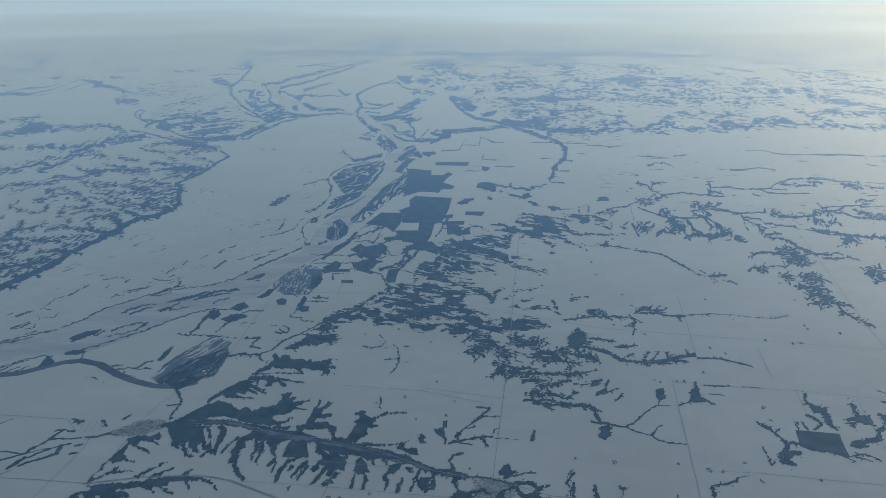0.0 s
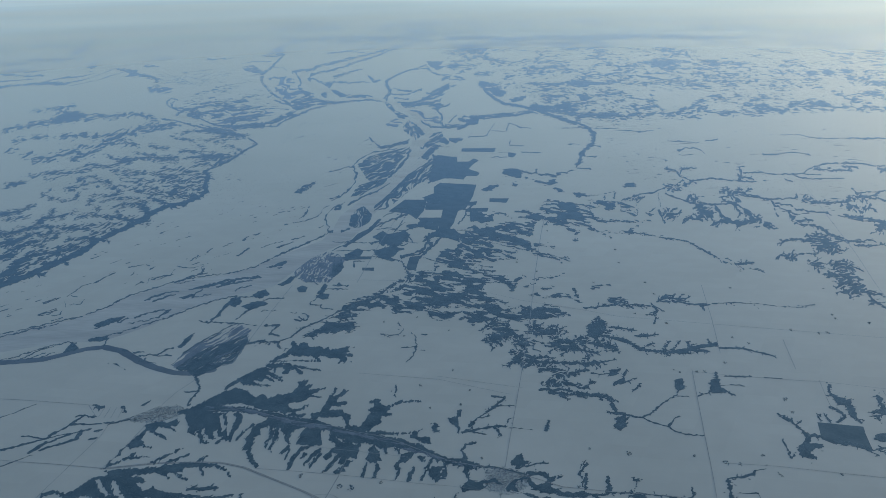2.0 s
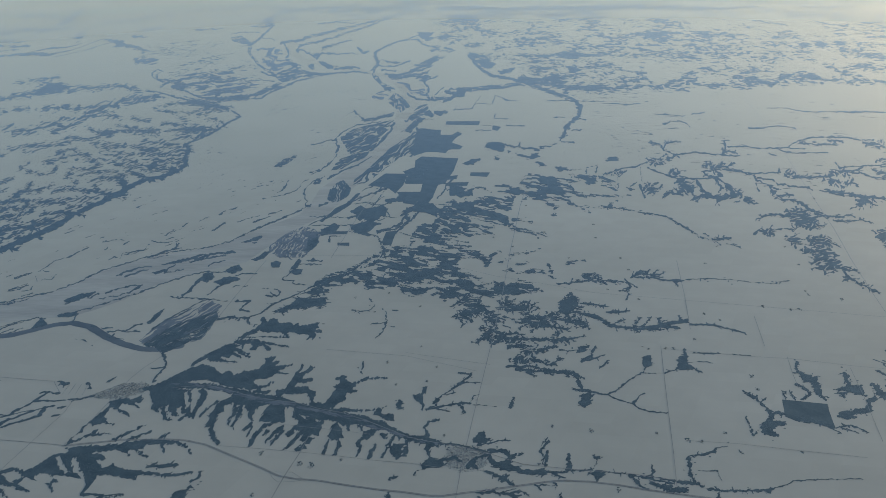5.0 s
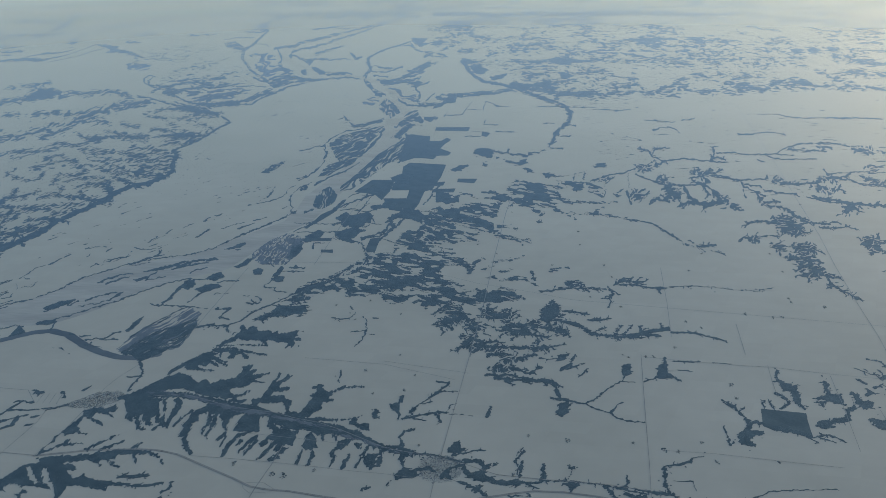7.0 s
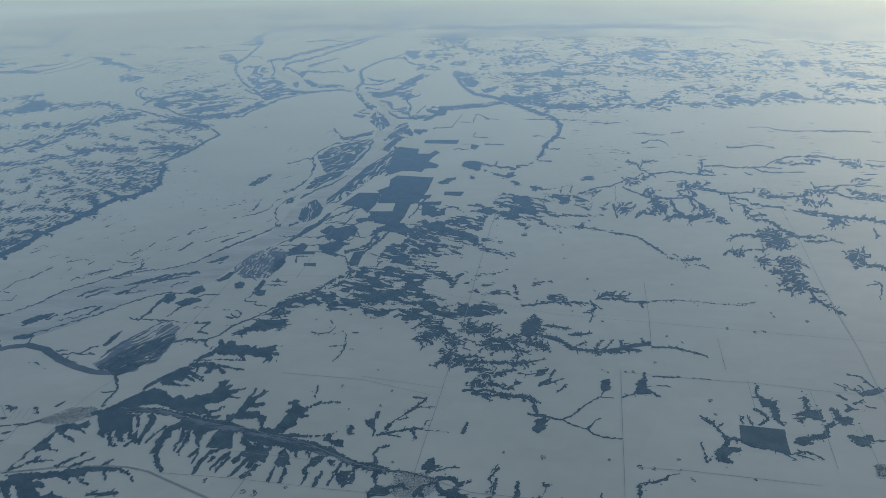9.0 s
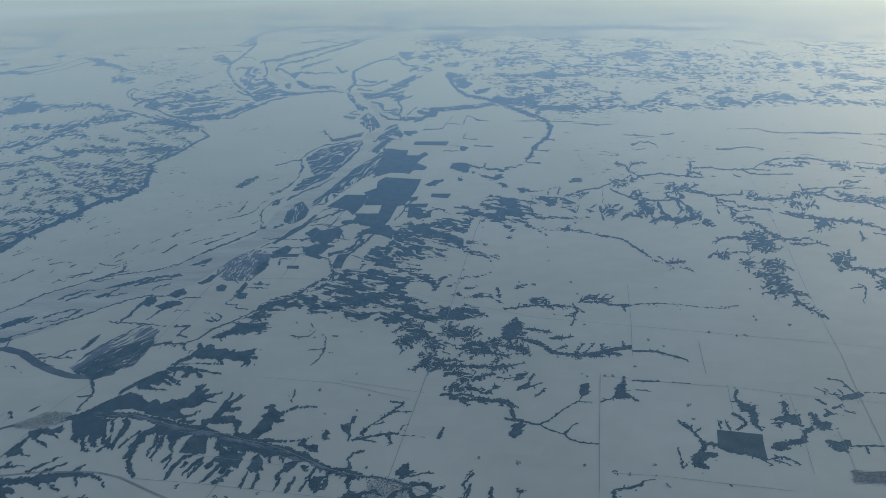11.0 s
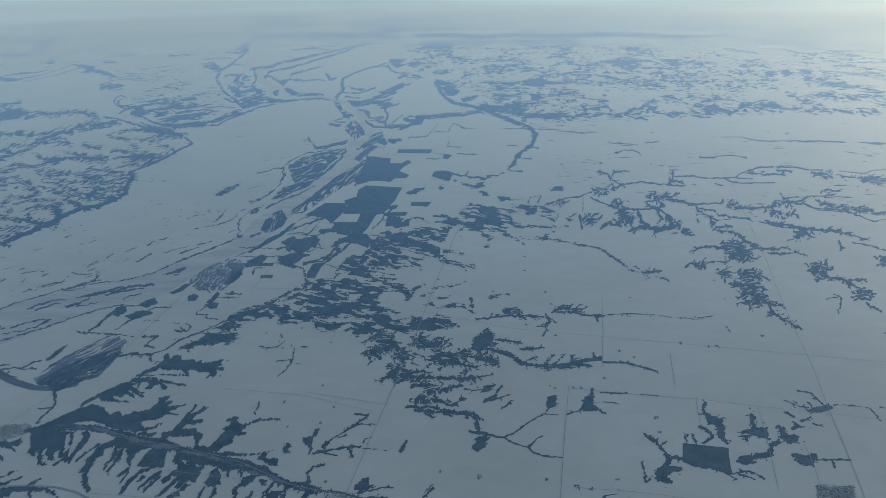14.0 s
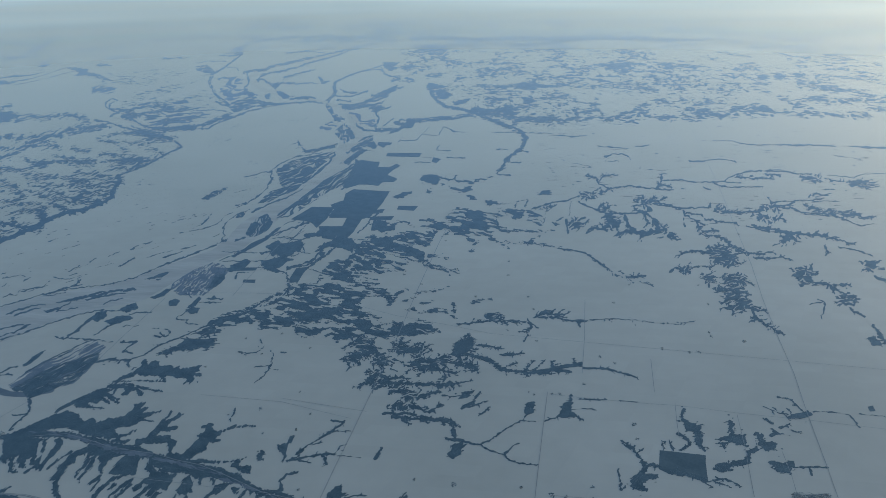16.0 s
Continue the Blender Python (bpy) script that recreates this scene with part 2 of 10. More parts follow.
    def sprout(self, axis, much=1.0):
        """Ragged side twigs on the arms and tongues along the edges of the lots; axis: the way most tongues run, in degrees."""
        rng, s, tall = random.Random(self.seed), self.grain, 1.8 * self.tall
        ax, ay = math.cos(radians(axis)), math.sin(radians(axis))
        more = []
        for r0, r1, pts in self.arms:
            if max(r0, r1) < 1.2 * s:
                continue
            for a, b in zip(pts, pts[1:]):
                ln, t = math.dist(a, b), 0.0
                while True:
                    t += rng.uniform(3.5, 9) * s / much
                    if t > ln:
                        break
                    x, y = a[0] + (b[0] - a[0]) * t / ln, a[1] + (b[1] - a[1]) * t / ln
                    side, lean = rng.choice((-1, 1)), rng.uniform(-0.6, 0.6)
                    nx, ny = -(b[1] - a[1]) / ln * side + (b[0] - a[0]) / ln * lean, (b[0] - a[0]) / ln * side + (b[1] - a[1]) / ln * lean
                    far = (r0 + r1) / 2 + rng.uniform(0.8, 3.8) * s
                    more.append((min(rng.uniform(0.9, 1.8) * s, r0), 0.35 * s, ((x, y), (x + nx * far, y + ny * far * min(tall, 2)))))
        for pts in self.lots:
            for a, b in zip(pts, pts[1:] + pts[:1]):
                ln, t = math.dist(a, b), 0.0
                while True:
                    t += rng.uniform(4, 10) * s / much
                    if t > ln:
                        break
                    x, y = a[0] + (b[0] - a[0]) * t / ln, a[1] + (b[1] - a[1]) * t / ln
                    side = rng.choice((-1, 1))
                    far, bend = rng.uniform(2.5, 8) * s, rng.uniform(-0.9, 0.9)
                    dx, dy = side * (ax - ay * bend) * far, side * (ay + ax * bend) * far
                    more.append((rng.uniform(1.0, 2.4) * s, 0.4 * s, ((x - dx * 0.3, y - dy * 0.3), (x + dx, y + dy))))
        for pts in self.lots + [q for _, _, q in self.arms if len(q) > 2]:  # loose brush around the edge
            for a, b in zip(pts, pts[1:]):
                for _ in range(int(math.dist(a, b) / (11 * s) + rng.random())):
                    t = rng.random()
                    x, y = a[0] + (b[0] - a[0]) * t + rng.gauss(0, 5) * s, a[1] + (b[1] - a[1]) * t + rng.gauss(0, 5) * s * tall
                    ln = rng.uniform(0, 2.5) * s
                    more.append((rng.uniform(0.5, 1.1) * s, 0.5 * s, ((x, y), (x + ln, y + rng.uniform(-0.5, 0.5) * ln))))
        self.arms += more

    def depth(self, X, Y, rough=2.5, wave=9.0, cut=0.0, axis=None):
        """How far inside the area each place lies, with uneven edges."""
        s = self.grain
        n = fbm(X / (wave * s), Y / (wave * s), self.seed, 3) if rough else np.zeros_like(X)
        if rough > 1.5:
            n = n * 0.75 + 0.5 * fbm(X / (3.2 * s), Y / (3.2 * s), self.seed + 7, 2)
        if axis is not None:
            c, d = math.cos(radians(axis)), math.sin(radians(axis))
            u, v = (X * c + Y * d) / s, (Y * c - X * d) / s
            n = n * 0.6 + 1.3 * fbm(u / 17, v / 4.2, self.seed + 8, 3)
        gully, open_cut = np.zeros_like(X), np.full_like(X, 1e9)
        if cut:
            gully = cut * s * np.maximum(0, 1 - np.abs(fbm(u / 40, v / 10, self.seed + 60, 3)) / 0.12)
            if self.long > 1:  # finer side gullies that cut right through
                open_cut = (np.abs(fbm(u / 24, v / 6, self.seed + 64, 3)) - (0.10 if cut > 5 else 0.06)) * 14 * s
        wx, wy = np.zeros_like(X), np.zeros_like(X)
        if rough > 1.0:  # crooked courses
            wx = 1.7 * s * fbm(X / (6 * s), Y / (6 * s), self.seed + 70, 2)
            wy = 1.7 * s * self.tall * fbm(X / (6 * s), Y / (6 * s), self.seed + 80, 2)
        F = np.full(X.shape, -1e9)
        x0, y0, cx, cy = X[0, 0], Y[0, 0], X[0, 1] - X[0, 0], Y[1, 0] - Y[0, 0]
        for r0, r1, pts in self.arms:
            length = [math.dist(a, b) for a, b in zip(pts, pts[1:])]
            whole, gone = sum(length) or 1, 0.0
            for (a, b), ln in zip(zip(pts, pts[1:]), length):
                m = 2 * max(r0, r1) + 5 * s
                i0, i1 = max(int((min(a[0], b[0]) - m - x0) / cx), 0), int((max(a[0], b[0]) + m - x0) / cx) + 2
                j0, j1 = max(int((min(a[1], b[1]) - m - y0) / cy), 0), int((max(a[1], b[1]) + m - y0) / cy) + 2
                w = (slice(j0, max(j1, j0)), slice(i0, max(i1, i0)))
                x, y, dx, dy = X[w] + wx[w], Y[w] + wy[w], b[0] - a[0], b[1] - a[1]
                t = np.clip(((x - a[0]) * dx + (y - a[1]) * dy) / max(ln * ln, 1e-9), 0, 1)
                r = r0 + (r1 - r0) * (gone + t * ln) / whole
                d = np.hypot(x - a[0] - t * dx, y - a[1] - t * dy)
                F[w] = np.maximum(F[w], r - d + n[w] * np.minimum(rough * s, 0.65 * r))
                gone += ln
        for pts in self.lots:
            d, inside = np.full(X.shape, 1e9), np.zeros(X.shape, bool)
            for a, b in zip(pts, pts[1:] + pts[:1]):
                dx, dy = b[0] - a[0], b[1] - a[1]
                t = np.clip(((X - a[0]) * dx + (Y - a[1]) * dy) / max(dx * dx + dy * dy, 1e-9), 0, 1)
                d = np.minimum(d, np.hypot(X - a[0] - t * dx, Y - a[1] - t * dy))
                if a[1] != b[1]:
                    inside ^= ((a[1] > Y) != (b[1] > Y)) & (X < a[0] + (Y - a[1]) / (b[1] - a[1]) * dx)
            F = np.maximum(F, np.minimum(np.where(inside, d, -d) + n * rough * s - gully, open_cut))
        if self.cuts:  # snowy spurs that reach in from the rims
            spur = Patch(s, 1.0, self.seed + 2)
            spur.arms = self.cuts
            F = np.minimum(F, -spur.depth(X, Y, rough=1.3, wave=4.0))
        return F

    def open_up(self, X, Y, F):
        """Takes the clearings out of the area."""
        for pts in CLEARINGS:
            q = [self.own(x, y) for x, y in pts]
            if max(x for x, y in q) < X[0, 0] or min(x for x, y in q) > X[0, -1] or max(y for x, y in q) < Y[0, 0] or min(y for x, y in q) > Y[-1, 0]:
                continue
            hole = Patch(self.grain, self.tall, self.seed + 1)
            hole.lot(*q)
            F = np.minimum(F, -hole.depth(X, Y, rough=2.6, wave=5.0))
        return F

    def mesh(self, name, mat, X, Y, F, rise, lift, rough_top=0.5):
        """The part of the grid where F is above 0, cut along its edge, raised over the ground, with sides down to it."""
        ny, nx = X.shape
        ox, oy = self.centre()
        idx = np.arange(ny * nx).reshape(ny, nx)
        a, b, c, d = idx[:-1, :-1].ravel(), idx[:-1, 1:].ravel(), idx[1:, 1:].ravel(), idx[1:, :-1].ravel()
        tri = np.concatenate([np.stack([a, b, c], 1), np.stack([a, c, d], 1)])
        f, (x, y) = F.ravel(), self.world(X.ravel(), Y.ravel())
        pos = f[tri] > 0
        cnt = pos.sum(1)
        full = tri[cnt == 3]
        one, p1 = tri[cnt == 1], pos[cnt == 1]
        k = p1.argmax(1)
        rows = np.arange(len(one))
        one = np.stack([one[rows, (k + j) % 3] for j in range(3)], 1)
        two, p2 = tri[cnt == 2], pos[cnt == 2]
        k = (~p2).argmax(1)
        rows = np.arange(len(two))
        two = np.stack([two[rows, (k + j) % 3] for j in range(3)], 1)
        n = ny * nx

        def key(i, j):
            return np.minimum(i, j) * n + np.maximum(i, j)

        k1a, k1b = key(one[:, 0], one[:, 1]), key(one[:, 0], one[:, 2])
        k2a, k2b = key(two[:, 0], two[:, 1]), key(two[:, 0], two[:, 2])
        keys, inv = np.unique(np.concatenate([k1a, k1b, k2a, k2b]), return_inverse=True)
        cut = np.cumsum([len(k1a), len(k1b), len(k2a)])
        e1a, e1b, e2a, e2b = np.split(inv, cut)
        gi, gj = keys // n, keys % n
        w = f[gi] / (f[gi] - f[gj] + 1e-12)
        ex, ey = x[gi] + (x[gj] - x[gi]) * w, y[gi] + (y[gj] - y[gi]) * w
        used, ginv = np.unique(np.concatenate([full.ravel(), one[:, 0], two[:, 1], two[:, 2]]), return_inverse=True)
        gfull, g1, g2b, g2c = np.split(ginv, np.cumsum([full.size, len(one), len(two)]))
        m = len(used)
        tris = [gfull.reshape(-1, 3), np.stack([g1, e1a + m, e1b + m], 1),
                np.stack([e2a + m, g2b, g2c], 1), np.stack([e2a + m, g2c, e2b + m], 1)]
        vx, vy = np.concatenate([x[used], ex]), np.concatenate([y[used], ey])
        base = height(vx, vy) + lift
        if rise:
            s = max(self.grain, 0.1)
            top = base + rise * (1 + 0.2 * rough_top * fbm(vx / (1.6 * s), vy / (1.6 * s), self.seed + 5, 2))
            seg = np.concatenate([np.stack([e1a, e1b], 1), np.stack([e2b, e2a], 1)]) + m
            lowx, lowy, total = ex, ey, m + len(keys)
            tris += [np.stack([seg[:, 0], seg[:, 0] + len(keys), seg[:, 1] + len(keys)], 1),
                     np.stack([seg[:, 0], seg[:, 1] + len(keys), seg[:, 1]], 1)]
            vx, vy = np.concatenate([vx, lowx]), np.concatenate([vy, lowy])
            vz = np.concatenate([top, height(lowx, lowy) - 0.02])
        else:
            vz = base
        z0 = height(ox, oy)
        return np.stack([vx - ox, vy - oy, vz - z0], 1), np.concatenate(tris), (ox, oy, z0)

    def put(self, name, mat, F, X, Y, rise, lift):
        verts, tris, at = self.mesh(name, mat, X, Y, F, rise, lift)
        ob = new(name, mesh_of(name, verts, tris, mat, not rise))
        ob.location = at
        return ob

    def crumb(self, F, X, Y, rise):
        verts, tris, at = self.mesh("tree_scrap", WOOD, X, Y, F, rise, lift_at(self, 0.014))
        CRUMBS.append((verts + np.array(at), tris))

    def pieces(self, F, least=4):
        """F and size in cells for each separate piece of the area by itself, but for specks."""
        mask = F > 0
        todo = set(map(tuple, np.argwhere(mask)))
        ny, nx = F.shape
        while todo:
            first = todo.pop()
            stack, got = [first], [first]
            while stack:
                j, i = stack.pop()
                for q in ((j + 1, i), (j - 1, i), (j, i + 1), (j, i - 1), (j + 1, i + 1), (j - 1, i - 1)):
                    if q in todo:
                        todo.discard(q)
                        stack.append(q)
                        got.append(q)
            if len(got) < least:
                continue
            g = np.array(got)
            lo, hi = np.maximum(g.min(0) - 1, 0), np.minimum(g.max(0) + 2, (ny, nx))
            own = np.zeros(F.shape, bool)
            own[g[:, 0], g[:, 1]] = True
            box = (slice(lo[0], hi[0]), slice(lo[1], hi[1]))
            yield box, np.where(own | ~mask, F, -1e-4)[box], len(got)


def lift_at(p, base):
    x, y = p.centre()
    return base + 2e-5 * math.hypot(x, y)


WOODS = {
    "ravine": ("bare winter woodland filling branching ravines in snow", 0.02),
    "grove": ("small bare winter grove standing among snowy fields", 0.02),
    "creek": ("narrow belt of bare trees along a frozen creek", 0.02),
    "hills": ("dark bare woodland over rolling snowy hills", 0.02),
    "bank": ("strip of bare trees on a snowy river bank", 0.02),
    "island": ("wooded river island ringed by pale ice", 0.02),
    "oxbow": ("dark bare trees along an old river arm", 0.02),
    "draws": ("feathery bare woods in the draws of snowy bluffs", 0.02),
    "leafy": ("branching bare woods along the side valleys of snowy bluffs", 0.02),
    "gully": ("bare winter woodland filling branching gullies in snow", 0.02),
    "combed": ("bare woods combed along the side draws of snowy hills", 0.02),
    "shore": ("bare river woods along the banks of a frozen river", 0.02),
    "slough": ("thin bare trees along a frozen slough", 0.02),
}


def woodland(p, kind, lean=0):
    label, rise = WOODS[kind]
    axis = {"ravine": 60, "hills": 8, "grove": 30, "creek": 40, "bank": 45, "island": 45}.get(kind)
    if kind in ("leafy", "shore", "ravine", "combed", "gully"):
        if kind in ("leafy", "ravine"):
            p.leaf(*((1.0, 0.3, True) if kind == "leafy" else (2.0, 0.5, False)))
        X, Y = p.grid(0.95)
        F = p.open_up(X, Y, p.depth(X, Y, rough=1.4 if kind == "shore" else 1.3, wave=4.0 if kind != "ravine" else 6.0))
        if kind == "gully":  # feathered rims: short fingers that all lean one way
            s, c, d = p.grain, math.cos(radians(lean)), math.sin(radians(lean))
            v = Y * c - X * d + 2.5 * s * fbm(X / (16 * s), Y / (16 * s), p.seed + 9, 2)
            F = F + s * (0.3 + (2.4 if lean > 30 else 3.4) * fbm((X * c + Y * d) / (11 * s), v / (2.9 * s), p.seed + 3, 2))
            if lean < -10:  # pale spurs between the side valleys
                F = np.minimum(F, np.maximum((1.6 * fbm((X * c + Y * d) / (22 * s), v / (4.5 * s), p.seed + 5, 2) + 0.33) * 5 * s, 1.0 * s - F))
        if kind == "combed":  # fine draws, all leaning one way, thick along the arms and thinning away from them
            s, c, d = p.grain, math.cos(radians(lean)), math.sin(radians(lean))
            v = Y * c - X * d + 2.5 * s * fbm(X / (18 * s), Y / (18 * s), p.seed + 9, 2)
            draw = 1.5 * fbm((X * c + Y * d) / (8 * s), v / (1.7 * s), p.seed + 3, 3)
            F = np.maximum(F - 4.0 * s, (np.clip(F / (8 * s), -3, 0.3) + 0.08 + draw) * 2 * s)
        if kind == "shore" and p.grain > 0.3:  # pale swales between the far river woods
            s = p.grain
            v = Y + 4 * s * fbm(X / (14 * s), Y / (14 * s), p.seed + 9, 2)
            F = np.minimum(F, np.maximum((1.3 * fbm(X / (12 * s), v / (2.0 * s), p.seed + 3, 3) + 0.35) * 3 * s, 1.2 * s - F))
        for box, f, size in p.pieces(F):
            if size < (800 if kind == "combed" else 280):
                p.crumb(f, X[box], Y[box], rise)
            else:
                tagged(p.put("woodland", WOOD, f, X[box], Y[box], rise, lift_at(p, 0.014)), label, "woodland", group=kind + " woods")
        return
    if kind == "draws":
        p.feather()
    elif kind not in ("bank", "island", "oxbow", "slough", "ravine"):
        p.sprout(axis, 1.7 if kind in ("ravine", "hills") else 0.7)
    X, Y = p.grid(0.8 if p.long > 1 else 1.0)
    if p.long > 1 and kind == "island":  # wooded island with pale curving swales
        F, way, s = p.depth(X, Y, rough=1.6), radians(p.run()), p.grain
        u, v = X * math.cos(way) + Y * math.sin(way), Y * math.cos(way) - X * math.sin(way)
        v = v + 5 * s * fbm(X / (16 * s), Y / (16 * s), p.seed + 9, 2)
        F = np.minimum(F, (1.3 * fbm(u / (14 * s), v / (2.2 * s), p.seed + 3, 3) + 0.42) * 3 * s)
        tagged(p.put("woodland", WOOD, F, X, Y, rise, lift_at(p, 0.014)), label, "woodland", group=kind + " woods")
        return
    if p.long > 1:
        F = p.depth(X, Y, rough=2.2, wave=5.0, cut=8.5 if kind == "draws" else 3.5, axis=12 if kind == "draws" else p.run())
        F = p.open_up(X, Y, F)
        for box, f, size in p.pieces(F):
            if size < 190:
                p.crumb(f, X[box], Y[box], rise)
            else:
                tagged(p.put("woodland", WOOD, f, X[box], Y[box], rise, lift_at(p, 0.014)), label, "woodland", group=kind + " woods")
        return
    F = p.depth(X, Y, rough={"hills": 4.6, "ravine": 2.6, "bank": 2.6}.get(kind, 1.8), wave=8.0,
                cut={"hills": 13.0, "ravine": 7.0, "island": 6.0, "bank": 5.0}.get(kind, 0.0), axis=axis)
    F = p.open_up(X, Y, F)
    for box, f, size in p.pieces(F):
        if size < 115:
            p.crumb(f, X[box], Y[box], rise)
        else:
            tagged(p.put("woodland", WOOD, f, X[box], Y[box], rise, lift_at(p, 0.014)), label, "woodland", group=kind + " woods")


def marsh(p, thick, rise=0.02):
    X, Y = p.grid(0.9)
    s = p.grain
    F = p.depth(X, Y, rough=3.0)
    way = radians(p.run())
    u, v = X * math.cos(way) + Y * math.sin(way), Y * math.cos(way) - X * math.sin(way)
    warp = 6 * s * fbm(X / (20 * s), Y / (20 * s), p.seed + 9, 2)
    streak = 1.3 * fbm(u / (30 * s), (v + warp) / (3.6 * s), p.seed + 3, 3) + thick
    if thick > 0.55:  # patchwork of brush and snow
        streak = 1.4 * fbm(X / (4.5 * s), Y / (4.5 * s), p.seed + 3, 3) + 0.2
    tagged(p.put("river_thicket", THICKET, np.minimum(F, streak * 3 * s), X, Y, rise, lift_at(p, 0.006)),
           "grey brushy river thicket with pale snow swales between", "thicket", kind="stuff")


def field(p, kind):
    X, Y = p.grid()
    if kind == "hedge":
        F = p.depth(X, Y, rough=1.2)
        for box, f, size in p.pieces(F):
            tagged(p.put("hedgerow", WOOD, f, X[box], Y[box], 0.02, lift_at(p, 0.014)), "thin dark tree row along a snowy field edge", "hedgerow", group="tree rows")
    else:
        F = p.depth(X, Y, rough=0.35)
        tagged(p.put("bare_field", SOIL, F, X, Y, 0, lift_at(p, 0.012)), "dark bare field swept free of snow", "field", group="bare fields")


def channel(p):
    X, Y = p.grid()
    F = p.depth(X, Y, rough=0.8)
    tagged(p.put("water_channel", WATER, F, X, Y, 0, lift_at(p, 0.02)), "dark open water in a curving old river arm", "water", kind="structure")


def river(p):
    X, Y = p.grid(1.6)
    F = p.depth(X, Y, rough=0.8)
    tagged(p.put("river", ICE, F, X, Y, 0, lift_at(p, 0.006)), "broad frozen braided river with pale ice and sand", "river", kind="structure")


def road(p, lanes):
    if lanes == 1:
        p.arms = [(max(r0, 0.36 * p.grain), max(r1, 0.36 * p.grain), pts) for r0, r1, pts in p.arms]
    X, Y = p.grid(0.45)
    F = p.depth(X, Y, rough=0)
    if lanes == 2:  # two carriageways with a snowy strip between
        F = np.minimum(F, 0.68 * p.arms[0][0] - F)
    tagged(p.put("road", ROAD, F, X, Y, 0, lift_at(p, 0.06 if lanes == 3 else 0.04)),
           "curving grey divided highway ploughed clear of snow" if lanes == 2 else "thin straight country road between snowy fields", "road", kind="structure")


def scattered(p, kind, share, wave):
    """Many small woods over a stretch of land, thick or thin by share."""
    X, Y = p.grid(1.5)
    s = p.grain
    edge = p.depth(X, Y, rough=8.0, wave=30)
    big = fbm(X / (70 * s), Y / (90 * s), p.seed + 30, 2)
    if kind == "specks":
        c, d = math.cos(radians(wave)), math.sin(radians(wave))
        n = fbm((X * c + Y * d) / (16 * s), (Y * c - X * d) / (3.4 * s), p.seed + 11, 2)
        F = np.minimum(edge, (n + 0.3 * big - (0.5 - share) * 2.6) * 4 * s)
    else:  # branching draws: narrow where the land is open, joined to woods where it is steep
        if p.long > 1:
            X, s = X * 0.45, 0.8 * s
        wx, wy = fbm(X / (7 * s), Y / (9 * s), p.seed + 20, 2), fbm(X / (7 * s), Y / (9 * s), p.seed + 25, 2)
        n = np.abs(fbm(X / (wave * 2.9 * s) + 0.35 * wx, Y / (wave * 2.9 * s) + 0.35 * wy, p.seed + 11, 4))
        twig = np.abs(fbm(X / (wave * 0.9 * s) + 0.4 * wx, Y / (wave * 1.3 * s) + 0.4 * wy, p.seed + 31, 3))
        fine = fbm(X / (2.2 * s), Y / (3.2 * s), p.seed + 40, 2)
        F = np.minimum(edge, (share - 0.1 + 0.22 * big - 0.7 * n - 0.45 * twig + 0.16 * fine) * 8 * s)
    label = {"bluff": "many small bare woods over snowy bluff country", "far": "far bare woods fading into winter haze",
             "specks": "scattered small tree clumps on open snowy fields", "hills": "small ragged bare woods between snowy hill slopes"}[kind]
    X = X / 0.45 if p.long > 1 and kind != "specks" else X
    tagged(p.put("scattered_woods", WOOD, F, X, Y, 0.02, lift_at(p, 0.014)), label, "woodland", kind="stuff")


def part(name, me, parent, label="", at=(0, 0, 0)):
    ob = new(name, me)
    ob.parent = parent
    ob.location = at
    return tagged(ob, label)


def gables(name, spots, mat):
    """House shapes: for each (x, y, turn, length, width, wall height, roof height) four walls and a pitched roof."""
    vs, ts = [], []
    for x, y, a, ln, wd, h, rf in spots:
        c, s, k = math.cos(a), math.sin(a), len(vs)
        for px, py, pz in ((-1, -1, 0), (1, -1, 0), (1, 1, 0), (-1, 1, 0), (-1, -1, 1), (1, -1, 1), (1, 1, 1), (-1, 1, 1), (-1, 0, 2), (1, 0, 2)):
            lx, ly = px * ln / 2, py * wd / 2
            vs.append((x + lx * c - ly * s, y + lx * s + ly * c, (0, h, h + rf)[pz]))
        for t in ((0, 1, 5), (0, 5, 4), (2, 3, 7), (2, 7, 6), (1, 2, 6), (1, 6, 5), (3, 0, 4), (3, 4, 7), (5, 6, 9), (7, 4, 8), (4, 5, 9), (4, 9, 8), (6, 7, 8), (6, 8, 9)):
            ts.append([k + q for q in t])
    return mesh_of(name, np.array(vs), np.array(ts), mat)


